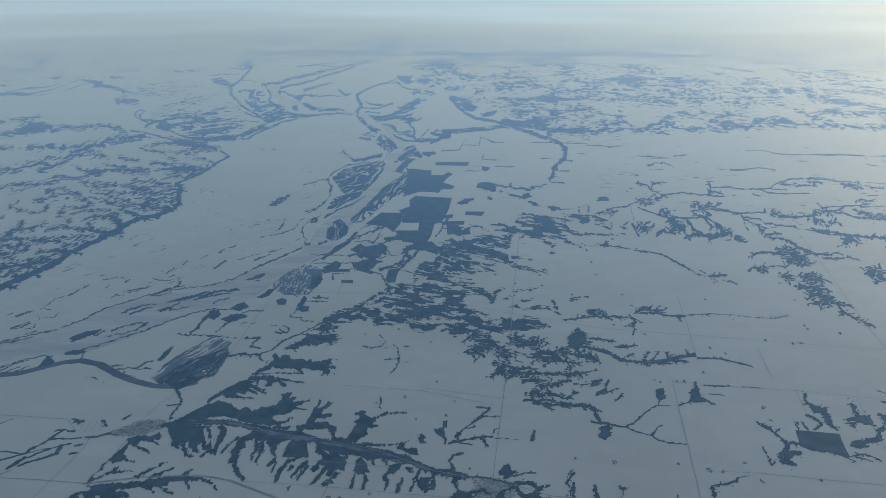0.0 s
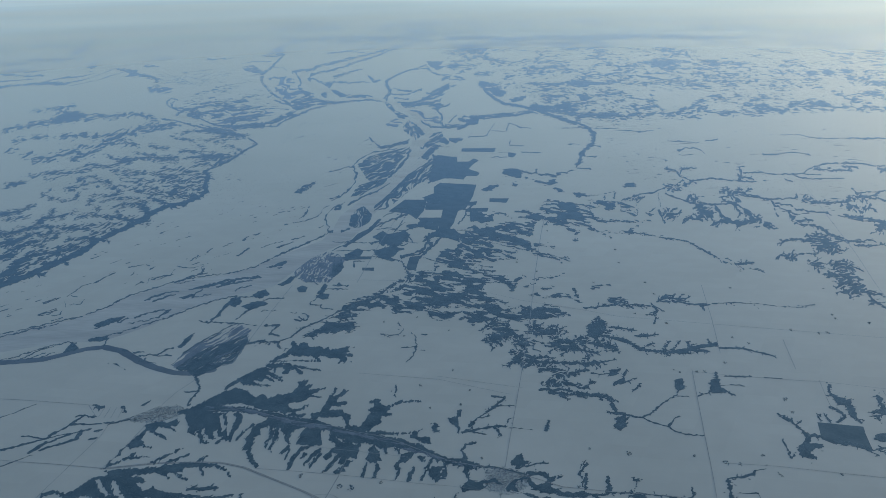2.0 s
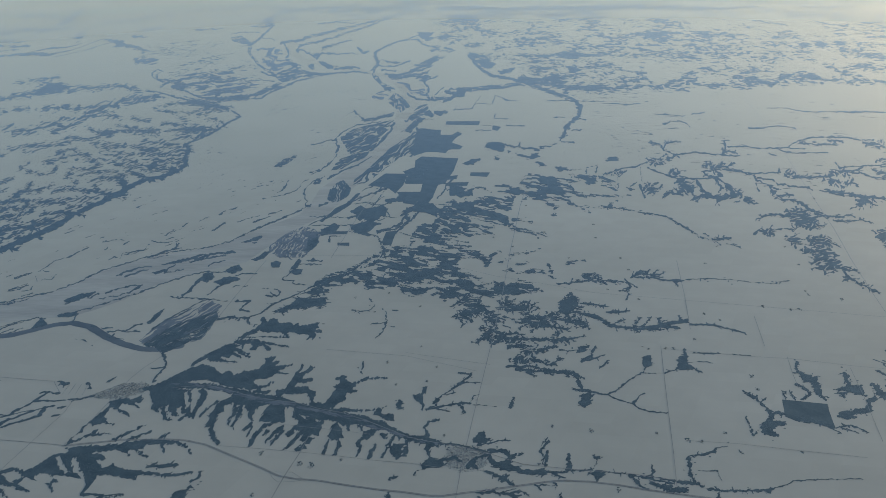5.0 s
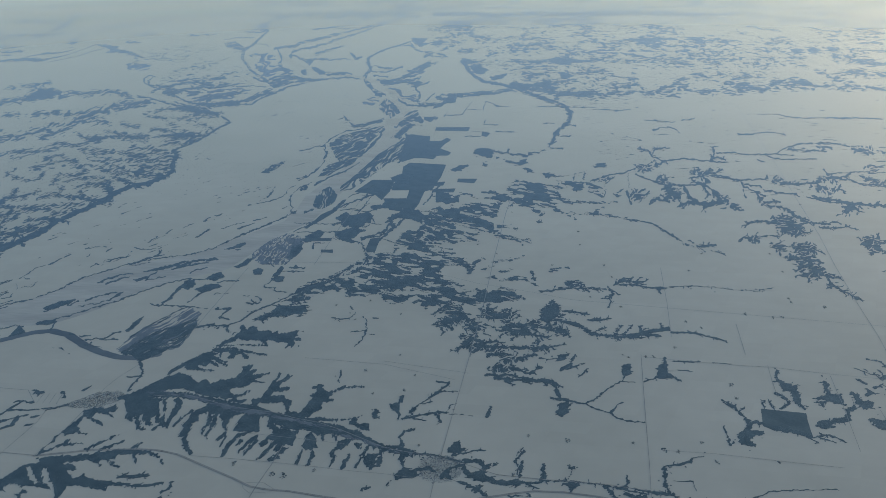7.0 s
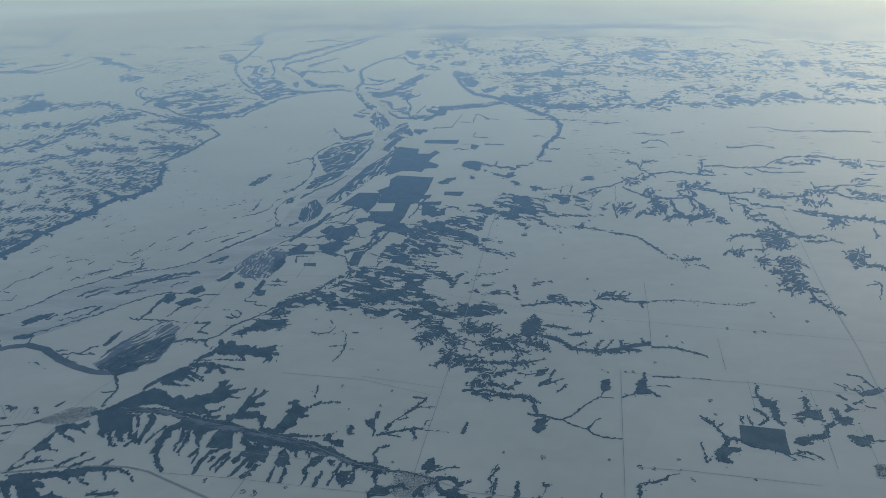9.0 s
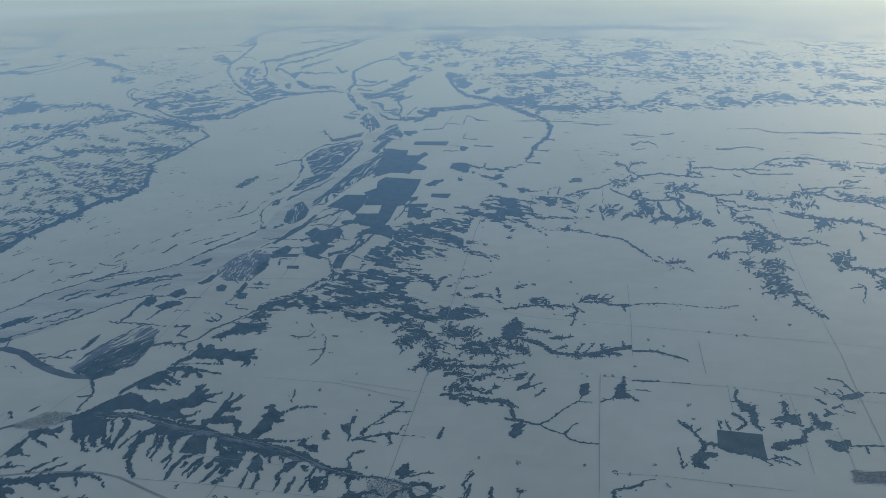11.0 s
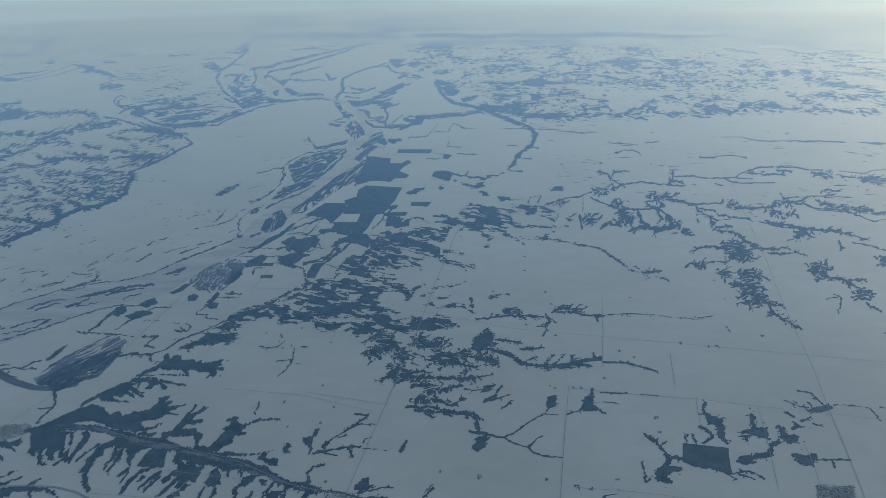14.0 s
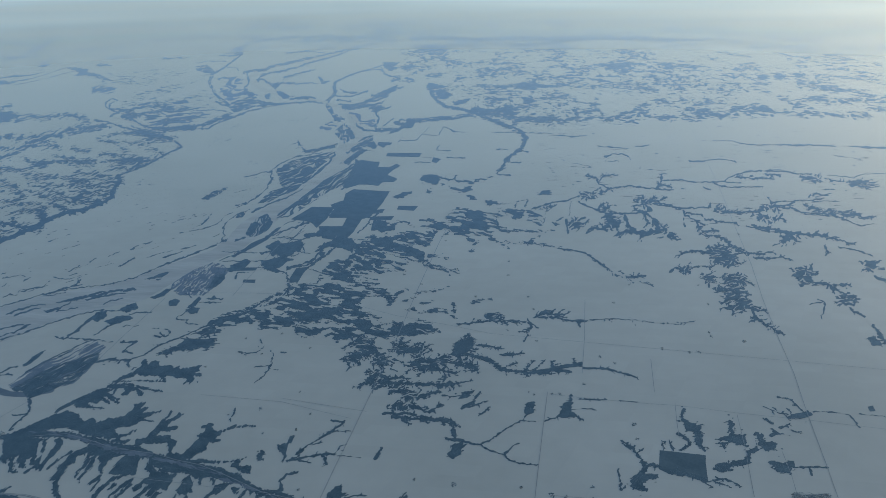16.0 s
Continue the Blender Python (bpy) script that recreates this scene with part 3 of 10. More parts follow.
def building(name, parent, at, turn, ln, wd, h, rf, label=""):
    """A small building: gabled walls, and a roof of its own with eaves on top of them."""
    p = [(x * ln / 2, y * wd / 2, z) for z in (-0.02, h) for x, y in ((-1, -1), (1, -1), (1, 1), (-1, 1))] + [(-ln / 2, 0, h + rf), (ln / 2, 0, h + rf)]
    t = [(0, 1, 5), (0, 5, 4), (2, 3, 7), (2, 7, 6), (1, 2, 6), (1, 6, 5), (3, 0, 4), (3, 4, 7), (5, 6, 9), (7, 4, 8)]
    walls = part(name, mesh_of(name, np.array(p), np.array(t), WALL), parent, label, at)
    walls.rotation_euler = (0, 0, turn)
    e, k, q = 1.08, 0.006, []
    for dz in (0.002, 0.002 + k):
        for x in (-1, 1):
            q += [(x * e * ln / 2, -e * wd / 2, h - 0.08 * rf + dz), (x * e * ln / 2, 0, h + rf + dz), (x * e * ln / 2, e * wd / 2, h - 0.08 * rf + dz)]
    t = [(6, 9, 10), (6, 10, 7), (7, 10, 11), (7, 11, 8), (0, 4, 3), (0, 1, 4), (1, 5, 4), (1, 2, 5), (0, 3, 9), (0, 9, 6), (2, 11, 5), (2, 8, 11),
         (0, 6, 7), (0, 7, 1), (1, 7, 8), (1, 8, 2), (3, 10, 9), (3, 4, 10), (4, 11, 10), (4, 5, 11)]
    part("roof", mesh_of("roof", np.array(q), np.array(t), ROOF), walls, "snow-dusted pitched roof")


def clump(name, rng, spots, size):
    """Ragged little tree crowns, low cones with uneven rims."""
    vs, ts = [], []
    for x, y, r, h in spots:
        k, n = len(vs), 7
        vs.append((x, y, h))
        for i in range(n):
            q = r * rng.uniform(0.6, 1.15)
            vs.append((x + q * math.cos(6.283 * i / n), y + q * math.sin(6.283 * i / n), h * rng.uniform(0.3, 0.7)))
        for i in range(n):
            vs.append((x + r * math.cos(6.283 * i / n), y + r * math.sin(6.283 * i / n), -0.02))
        for i in range(n):
            a, b = k + 1 + i, k + 1 + (i + 1) % n
            ts += [(k, a, b), (a, a + n, b + n), (a, b + n, b)]
    return mesh_of(name, np.array(vs), np.array(ts), WOOD)


def town(p, which):
    """Street grid, rows of houses and many yard trees inside the lot."""
    rng = random.Random(p.seed)
    X, Y = p.grid(1.0)
    F = p.depth(X, Y, rough=3.0)
    ox, oy = p.centre()
    s, z0 = p.grain, height(*p.centre())
    turn = {"west": 0.75, "middle": 0.25, "east": 0.2, "corner": 0.1}[which]
    base = new("town", None)
    base.location = (ox, oy, z0)
    tagged(base, "small winter town of snowy roofs and yard trees", "town", group="towns")
    c, sn = math.cos(turn), math.sin(turn)
    u, v = (X - ox) * c + (Y - oy) * sn, (Y - oy) * c - (X - ox) * sn
    pitch = 7 * s
    inside = np.argwhere(F > 0)
    houses, trees, barns = [], [], []
    for _ in range(2200):
        j, i = inside[rng.randrange(len(inside))]
        uu, vv = u[j, i], v[j, i]
        row = round(vv / pitch) * pitch + rng.choice((-1, 1)) * pitch * rng.uniform(0.04, 0.5)
        x, y = uu * c - row * sn, uu * sn + row * c
        pick = rng.random()
        if pick < 0.22:
            houses.append((x, y, turn + rng.choice((0, 1.571)), rng.uniform(0.14, 0.2), rng.uniform(0.09, 0.12), 0.025, 0.012))
        elif pick < 0.225:
            barns.append((x, y, turn, rng.uniform(0.4, 0.7), rng.uniform(0.2, 0.3), 0.03, 0.01))
        else:
            trees.append((x, y, rng.uniform(0.22, 0.6) * s, rng.uniform(0.04, 0.07)))
    part("housing", gables("housing", houses, ROOF), base, "rows of small gabled houses with snowy roofs")["kind"] = "stuff"
    part("shed", gables("shed", barns, WALL), base, "long low sheds and halls")["kind"] = "stuff"
    part("yard_tree_cover", clump("yard_tree_cover", rng, trees, s), base, "dark bare yard trees")["kind"] = "stuff"


def farmstead(x, y, size, seed):
    """A farm in the open: a windbreak of trees on two sides, a house, a barn."""
    rng = random.Random(seed * 7 + 1)
    base = new("farmstead", None)
    base.location = (x, y, height(x, y))
    tagged(base, "lone farm with a dark tree windbreak in snow", "farm", group="farms on the plain")
    r, spots = size / 2, []
    a0, open_side = rng.uniform(0, 6.28), rng.uniform(2.0, 4.5)
    for k in range(rng.randint(8, 15)):  # crowns round the yard, leaving one side open
        a, q = a0 + rng.uniform(0, open_side), r * rng.uniform(0.55, 1.0)
        spots.append((q * math.cos(a), 1.7 * q * math.sin(a), r * rng.uniform(0.12, 0.3), 0.07))
    for k in range(3):
        spots.append((r * rng.uniform(-0.5, 0.5), r * rng.uniform(-0.8, 0.8), r * rng.uniform(0.1, 0.2), 0.06))
    part("windbreak", clump("windbreak", rng, spots, size), base, "dark bare windbreak trees")["kind"] = "stuff"
    building("house", base, (0.2 * r, 0.1 * r, 0), 0.2, 0.16, 0.1, 0.06, 0.03)
    building("barn", base, (-0.3 * r, -0.3 * r, 0), 0.2, 0.3, 0.15, 0.08, 0.04, "long barn with a low pitched roof")


# ---- ground ----
def ground():
    rings = [0.0] + [4.0 * 1.025**k for k in range(285)]
    rings = [q for q in rings if q < 4300]
    n, vs, ts = 360, [(0, 0, 0)], []
    for q in rings[1:]:
        for i in range(n):
            x, y = q * math.cos(2 * math.pi * i / n), q * math.sin(2 * math.pi * i / n)
            vs.append((x, y, height(x, y)))
    for i in range(n):
        ts.append((0, 1 + i, 1 + (i + 1) % n))
    for k in range(len(rings) - 2):
        a = 1 + k * n
        for i in range(n):
            j = (i + 1) % n
            ts += [(a + i, a + n + i, a + n + j), (a + i, a + n + j, a + j)]
    tagged(new("ground", mesh_of("ground", np.array(vs), np.array(ts), SNOW, True)), "snow-covered farm plain reaching a hazy horizon", "ground", kind="structure")


ground()


def haze_sheet():
    """Sheet painted as haze and stratus: opacity rises with distance, streaky near the horizon."""
    m = bpy.data.materials.new("painted_haze")
    m.use_nodes = True
    t = m.node_tree
    t.nodes.remove(t.nodes["Principled BSDF"])
    df, clear, veil = t.nodes.new("ShaderNodeBsdfDiffuse"), t.nodes.new("ShaderNodeBsdfTransparent"), t.nodes.new("ShaderNodeMixShader")
    t.links.new(clear.outputs[0], veil.inputs[1])
    fr, gl, ms = t.nodes.new("ShaderNodeFresnel"), t.nodes.new("ShaderNodeBsdfGlossy"), t.nodes.new("ShaderNodeMixShader")  # gloss that brightens the painted haze at a flat angle
    fr.inputs["IOR"].default_value, gl.inputs["Roughness"].default_value = 1.6, 0.4
    gl.inputs["Color"].default_value = (1.0, 0.92, 0.80, 1)
    t.links.new(fr.outputs[0], ms.inputs[0])
    t.links.new(df.outputs[0], ms.inputs[1])
    t.links.new(gl.outputs[0], ms.inputs[2])
    t.links.new(ms.outputs[0], veil.inputs[2])
    t.links.new(veil.outputs[0], t.nodes["Material Output"].inputs["Surface"])
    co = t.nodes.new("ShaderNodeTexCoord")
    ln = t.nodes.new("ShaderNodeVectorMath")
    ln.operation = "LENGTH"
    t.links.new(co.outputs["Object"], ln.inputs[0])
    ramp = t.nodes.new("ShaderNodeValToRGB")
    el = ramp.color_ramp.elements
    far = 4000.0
    # distance and opacity pairs that paint the fading of far land
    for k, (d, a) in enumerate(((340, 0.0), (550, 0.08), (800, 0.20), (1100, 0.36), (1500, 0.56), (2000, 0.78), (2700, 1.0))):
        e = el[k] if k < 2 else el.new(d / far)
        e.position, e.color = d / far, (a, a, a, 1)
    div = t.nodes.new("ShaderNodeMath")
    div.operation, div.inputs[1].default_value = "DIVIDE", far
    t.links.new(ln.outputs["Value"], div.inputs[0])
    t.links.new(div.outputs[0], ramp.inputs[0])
    mp = t.nodes.new("ShaderNodeMapping")
    mp.inputs["Scale"].default_value = (0.0007, 0.0007, 0.0007)
    n = t.nodes.new("ShaderNodeTexNoise")
    n.inputs["Scale"].default_value, n.inputs["Detail"].default_value = 1.0, 2
    t.links.new(co.outputs["Object"], mp.inputs[0])
    t.links.new(mp.outputs[0], n.inputs["Vector"])
    r = t.nodes.new("ShaderNodeMapRange")
    r.inputs[1].default_value, r.inputs[2].default_value, r.inputs[3].default_value, r.inputs[4].default_value = 0.35, 0.65, 0.85, 1.15
    t.links.new(n.outputs[0], r.inputs[0])
    mul = t.nodes.new("ShaderNodeMath")
    mul.operation, mul.use_clamp = "MULTIPLY", True
    t.links.new(ramp.outputs[0], mul.inputs[0])
    t.links.new(r.outputs[0], mul.inputs[1])
    band, tint, shade = t.nodes.new("ShaderNodeMapping"), t.nodes.new("ShaderNodeTexNoise"), t.nodes.new("ShaderNodeMix")  # cream and blue streaks of thin cloud, warm light put into the colour
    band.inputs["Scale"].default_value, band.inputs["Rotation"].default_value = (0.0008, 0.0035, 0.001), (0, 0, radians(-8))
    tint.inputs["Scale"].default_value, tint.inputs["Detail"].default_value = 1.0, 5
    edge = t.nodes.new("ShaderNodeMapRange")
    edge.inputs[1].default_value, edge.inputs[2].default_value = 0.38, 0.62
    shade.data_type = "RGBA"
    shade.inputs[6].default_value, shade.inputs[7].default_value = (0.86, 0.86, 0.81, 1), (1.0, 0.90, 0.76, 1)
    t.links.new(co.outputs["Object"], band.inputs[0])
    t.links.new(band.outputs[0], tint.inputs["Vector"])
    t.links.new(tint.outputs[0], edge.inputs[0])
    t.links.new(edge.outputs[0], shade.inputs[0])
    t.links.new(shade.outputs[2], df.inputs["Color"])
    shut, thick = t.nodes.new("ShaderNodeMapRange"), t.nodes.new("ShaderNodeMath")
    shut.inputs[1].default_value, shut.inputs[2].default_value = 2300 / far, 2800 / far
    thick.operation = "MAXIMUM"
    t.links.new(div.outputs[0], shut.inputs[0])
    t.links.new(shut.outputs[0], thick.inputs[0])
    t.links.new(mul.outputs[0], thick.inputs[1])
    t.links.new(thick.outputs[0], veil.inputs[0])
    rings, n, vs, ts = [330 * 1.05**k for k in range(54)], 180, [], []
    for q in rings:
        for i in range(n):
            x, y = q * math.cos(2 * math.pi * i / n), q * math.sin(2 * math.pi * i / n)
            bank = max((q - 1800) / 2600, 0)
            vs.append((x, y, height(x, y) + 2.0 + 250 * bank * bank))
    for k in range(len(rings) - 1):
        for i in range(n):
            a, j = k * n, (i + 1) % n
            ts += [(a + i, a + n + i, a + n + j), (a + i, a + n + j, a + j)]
    tagged(new("haze_sheet", mesh_of("haze_sheet", np.array(vs), np.array(ts), m, True)), "pale sheet over the far plain, painted as winter haze", "haze", kind="structure")


haze_sheet()

# ---- plan of the land, in metres ----
CLEARINGS.append(((-57.3, 164.5), (-55.8, 165.7), (-53.1, 166.0), (-49.1, 164.3), (-52.5, 164.3), (-55.0, 163.8)))
CLEARINGS.append(((-50.5, 160.7), (-47.8, 161.2), (-44.7, 159.5), (-45.2, 157.2), (-47.4, 156.6), (-48.8, 153.5), (-50.5, 158.9)))
CLEARINGS.append(((-55.2, 161.2), (-54.0, 162.4), (-52.0, 159.5), (-51.7, 154.6), (-51.7, 151.4), (-53.4, 156.6)))
CLEARINGS.append(((-66.9, 160.8), (-64.6, 161.2), (-63.2, 156.6), (-63.6, 154.6)))
CLEARINGS.append(((-43.9, 156.6), (-43.1, 155.7), (-42.4, 149.3), (-42.7, 148.5)))
CLEARINGS.append(((-40.2, 153.5), (-38.9, 152.4), (-38.4, 146.4), (-39.0, 146.4)))
CLEARINGS.append(((-37.7, 152.4), (-36.3, 152.0), (-35.8, 146.4), (-36.9, 147.4)))
CLEARINGS.append(((-30.3, 154.5), (-28.6, 153.9), (-28.6, 151.3), (-29.6, 148.4), (-30.3, 150.9)))
CLEARINGS.append(((-32.9, 158.3), (-30.8, 159.5), (-27.2, 157.6), (-25.5, 155.0), (-28.4, 155.6)))
CLEARINGS.append(((-53.1, 171.3), (-51.0, 173.4), (-47.3, 174.1), (-44.7, 172.0), (-46.5, 170.2), (-49.7, 169.7)))
CLEARINGS.append(((-58.9, 154.4), (-58.3, 155.1), (-55.8, 150.8), (-56.4, 149.7)))
CLEARINGS.append(((-55.8, 153.7), (-55.1, 154.6), (-53.1, 150.1), (-53.8, 149.5)))
CLEARINGS.append(((-56.4, 160.0), (-55.6, 161.2), (-53.3, 155.5), (-53.5, 152.9)))
CLEARINGS.append(((-3.4, 220.1), (1.4, 220.0), (4.3, 216.7), (2.2, 215.5), (-2.2, 219.2)))
CLEARINGS.append(((7.1, 239.6), (13.5, 239.4), (14.8, 233.4), (9.5, 231.7), (6.4, 235.4)))
CLEARINGS.append(((-2.9, 238.0), (1.0, 237.0), (-0.3, 232.0), (-3.1, 233.8)))
CLEARINGS.append(((-11.2, 221.1), (-5.1, 219.3), (-5.8, 216.5), (-10.1, 218.6)))
CLEARINGS.append(((-7.8, 241.9), (-0.6, 239.8), (-1.4, 238.4), (-8.4, 239.5)))
CLEARINGS.append(((-16.3, 230.6), (-9.4, 229.1), (-10.0, 227.4), (-15.4, 228.4)))
CLEARINGS.append(((9.4, 228.7), (14.7, 229.8), (15.5, 226.8), (11.0, 226.0)))
CLEARINGS.append(((-22.0, 240.4), (-13.9, 239.2), (-16.9, 237.4), (-21.8, 238.5)))
CLEARINGS.append(((-26.3, 230.4), (-19.6, 234.7), (-17.6, 232.9), (-22.5, 228.5)))
CLEARINGS.append(((-17.0, 226.7), (-9.9, 224.8), (-10.6, 223.1), (-15.9, 224.5)))
CLEARINGS.append(((-74.9, 135.9), (-74.1, 136.3), (-71.9, 133.1), (-69.6, 131.3), (-70.1, 130.7), (-72.5, 132.5)))
CLEARINGS.append(((-71.3, 135.9), (-70.2, 135.5), (-67.8, 131.8), (-68.7, 131.1), (-70.5, 133.6)))
CLEARINGS.append(((-76.5, 130.0), (-74.7, 131.1), (-71.6, 129.5), (-72.0, 127.7), (-74.2, 127.2)))
CLEARINGS.append(((-65.8, 134.8), (-63.5, 135.5), (-61.8, 133.6), (-63.5, 132.5)))
CLEARINGS.append(((-83.1, 130.4), (-81.0, 131.8), (-78.5, 129.7), (-80.0, 127.7)))
CLEARINGS.append(((15.0, 137.3), (16.8, 137.8), (18.1, 136.5), (17.7, 134.9), (16.0, 134.5), (15.1, 135.6)))
CLEARINGS.append(((12.0, 133.8), (13.8, 134.8), (14.9, 133.8), (14.2, 132.0), (12.5, 131.6)))
CLEARINGS.append(((2.8, 138.8), (4.6, 139.2), (5.4, 137.8), (3.8, 136.5)))
p = Patch(0.122, 1.00, 7)
p.arm(0.19, 0.18, (-64.1, 124.7), (-59.7, 124.2), (-56.1, 124.6))
p.arm(0.85, 0.37, (-61.3, 121.6), (-60.4, 123.2), (-59.7, 124.2))
p.arm(0.49, 0.49, (-64.9, 122.3), (-63.1, 121.9))
p.arm(0.19, 0.19, (-64.1, 124.7), (-64.0, 127.8))
woodland(p, 'ravine')
p = Patch(0.124, 1.00, 9)
p.arm(0.63, 0.50, (-60.6, 132.2), (-57.0, 130.4), (-54.9, 130.8))
p.arm(0.50, 0.43, (-54.5, 133.1), (-51.0, 133.1), (-48.6, 133.5))
p.arm(0.43, 0.24, (-53.7, 130.8), (-47.7, 130.1), (-44.7, 131.3))
woodland(p, 'grove')
p = Patch(0.119, 1.00, 10)
p.lot((-46.7, 123.6), (-46.1, 125.3), (-44.2, 126.1), (-43.6, 127.8), (-43.7, 124.4), (-43.7, 122.8), (-45.5, 121.7), (-46.6, 121.7))
p.arm(0.37, 0.24, (-42.9, 131.3), (-43.0, 129.5), (-44.2, 127.8))
woodland(p, 'grove')
p = Patch(0.138, 1.07, 16)
p.arm(0.62, 0.62, (-21.0, 166.2), (-19.7, 166.7))
woodland(p, 'grove')
p = Patch(0.122, 1.00, 21)
p.arm(0.12, 0.12, (-19.5, 140.1), (-19.6, 136.9))
p.arm(0.31, 0.18, (-16.8, 140.7), (-16.9, 136.9))
woodland(p, 'grove')
p = Patch(0.120, 1.00, 23)
p.arm(0.36, 0.36, (-4.3, 139.7), (-2.5, 139.3), (-2.7, 136.5), (-4.6, 136.7))
woodland(p, 'grove')
p = Patch(0.130, 1.01, 25)
p.lot((-6.1, 153.8), (-5.7, 157.0), (-4.7, 156.8), (-4.9, 153.3))
woodland(p, 'grove')
p = Patch(0.119, 1.00, 28)
p.arm(0.59, 0.35, (-4.5, 143.3), (-0.8, 141.5), (5.1, 140.5))
p.lot((0.7, 134.1), (2.9, 135.9), (5.2, 135.0), (5.5, 133.2), (3.0, 132.7), (1.3, 132.3))
p.arm(0.34, 0.28, (1.7, 138.8), (2.6, 135.9))
woodland(p, 'creek')
p = Patch(0.116, 1.00, 29)
p.arm(0.40, 0.29, (-5.2, 129.1), (-3.8, 129.8))
p.arm(0.23, 0.17, (0.2, 131.9), (-0.3, 130.2))
woodland(p, 'grove')
p = Patch(0.112, 1.00, 30)
p.arm(0.45, 0.28, (-6.1, 121.9), (-4.8, 123.8), (-4.7, 125.1))
woodland(p, 'grove')
p = Patch(0.122, 1.00, 31)
p.lot((12.3, 144.7), (14.1, 144.7), (13.5, 142.7), (15.2, 141.7), (12.2, 140.7), (11.1, 142.1))
p.arm(0.23, 0.23, (12.2, 140.1), (14.6, 140.7), (16.4, 141.7), (18.7, 141.7))
woodland(p, 'creek')
p = Patch(0.117, 1.00, 32)
p.lot((14.5, 138.8), (18.0, 138.8), (18.7, 136.9), (21.3, 137.3), (18.9, 135.6), (18.8, 133.8), (20.9, 132.3), (23.7, 132.0), (25.4, 132.7), (25.6, 130.6), (21.9, 130.6), (19.8, 131.5), (16.5, 132.3), (14.3, 134.5))
p.arm(0.44, 0.33, (23.7, 131.6), (26.4, 131.3), (29.7, 131.5))
p.arm(0.33, 0.17, (26.4, 131.1), (29.0, 129.7))
woodland(p, 'creek')
p = Patch(0.118, 1.00, 33)
p.arm(0.42, 0.41, (30.4, 136.9), (30.3, 133.3), (29.8, 131.8))
woodland(p, 'grove')
p = Patch(0.117, 1.00, 34)
p.arm(0.56, 0.34, (10.0, 133.0), (12.1, 135.9), (14.4, 136.9))
p.arm(0.45, 0.38, (10.9, 133.7), (14.2, 131.4), (17.4, 129.2), (18.9, 127.5))
p.arm(0.27, 0.28, (16.8, 128.8), (18.0, 130.6))
p.arm(0.45, 0.45, (4.6, 135.0), (7.5, 135.9), (9.2, 134.5))
woodland(p, 'creek')
p = Patch(0.121, 1.00, 35)
p.arm(0.29, 0.28, (2.8, 141.1), (8.7, 139.9), (14.4, 137.6))
woodland(p, 'creek')
p = Patch(0.117, 1.00, 36)
p.arm(0.22, 0.22, (29.8, 132.0), (36.4, 131.9), (41.7, 130.8), (44.7, 129.6), (49.2, 128.1))
p.lot((33.6, 131.3), (37.5, 131.7), (36.7, 130.3), (35.0, 128.7), (34.5, 130.3))
p.arm(0.45, 0.28, (41.7, 130.5), (43.0, 127.6), (44.0, 126.4))
p.arm(0.50, 0.45, (45.3, 128.1), (47.9, 127.0), (48.7, 127.3))
p.arm(0.23, 0.17, (46.4, 133.5), (46.4, 131.5), (45.0, 129.6))
woodland(p, 'creek')
p = Patch(0.120, 1.00, 37)
p.arm(0.48, 0.48, (35.7, 136.2), (36.6, 136.2))
p.arm(0.24, 0.18, (35.9, 135.4), (35.7, 133.8))
woodland(p, 'grove')
p = Patch(0.120, 1.00, 38)
p.arm(0.24, 0.24, (26.3, 137.8), (25.5, 133.2))
p.arm(0.25, 0.18, (27.0, 141.7), (24.8, 137.8))
woodland(p, 'grove')
p = Patch(0.131, 1.01, 39)
p.arm(0.31, 0.33, (2.4, 155.6), (4.3, 159.1), (7.5, 162.7), (10.2, 166.5), (10.9, 168.5))
p.arm(0.44, 0.19, (4.3, 159.1), (7.2, 160.0))
p.arm(0.19, 0.13, (7.5, 164.0), (12.6, 164.4))
p.arm(0.33, 0.26, (7.9, 168.6), (10.5, 167.8))
p.arm(0.37, 0.25, (2.4, 153.3), (5.0, 154.4), (8.1, 155.6), (10.7, 155.6))
p.arm(0.31, 0.18, (8.1, 155.6), (9.4, 151.7))
p.arm(0.12, 0.13, (10.7, 155.6), (11.4, 158.6), (12.7, 159.1))
p.arm(0.31, 0.24, (3.7, 153.1), (6.0, 152.4))
p.arm(0.12, 0.09, (11.3, 154.9), (16.4, 154.2))
woodland(p, 'creek')
p = Patch(0.131, 1.01, 40)
p.arm(0.26, 0.26, (19.5, 153.9), (20.5, 157.8))
woodland(p, 'grove')
p = Patch(0.138, 1.06, 41)
p.arm(0.53, 0.53, (19.9, 171.7), (22.6, 171.1), (25.4, 171.6))
p.arm(0.33, 0.33, (25.4, 171.6), (28.0, 170.3), (31.9, 168.9), (35.3, 168.9), (35.6, 166.3))
p.arm(0.33, 0.38, (35.6, 166.3), (36.2, 161.3), (38.0, 160.1))
p.lot((36.0, 159.4), (38.1, 159.4), (37.5, 155.5), (35.8, 153.9), (34.5, 155.7), (35.6, 156.6))
p.arm(0.45, 0.45, (34.3, 161.4), (37.4, 160.6))
p.arm(0.33, 0.20, (23.8, 169.0), (24.8, 167.7))
p.arm(0.33, 0.20, (29.2, 168.9), (30.1, 167.4))
p.arm(0.33, 0.20, (33.2, 168.4), (33.8, 166.8))
woodland(p, 'creek')
p = Patch(0.134, 1.04, 42)
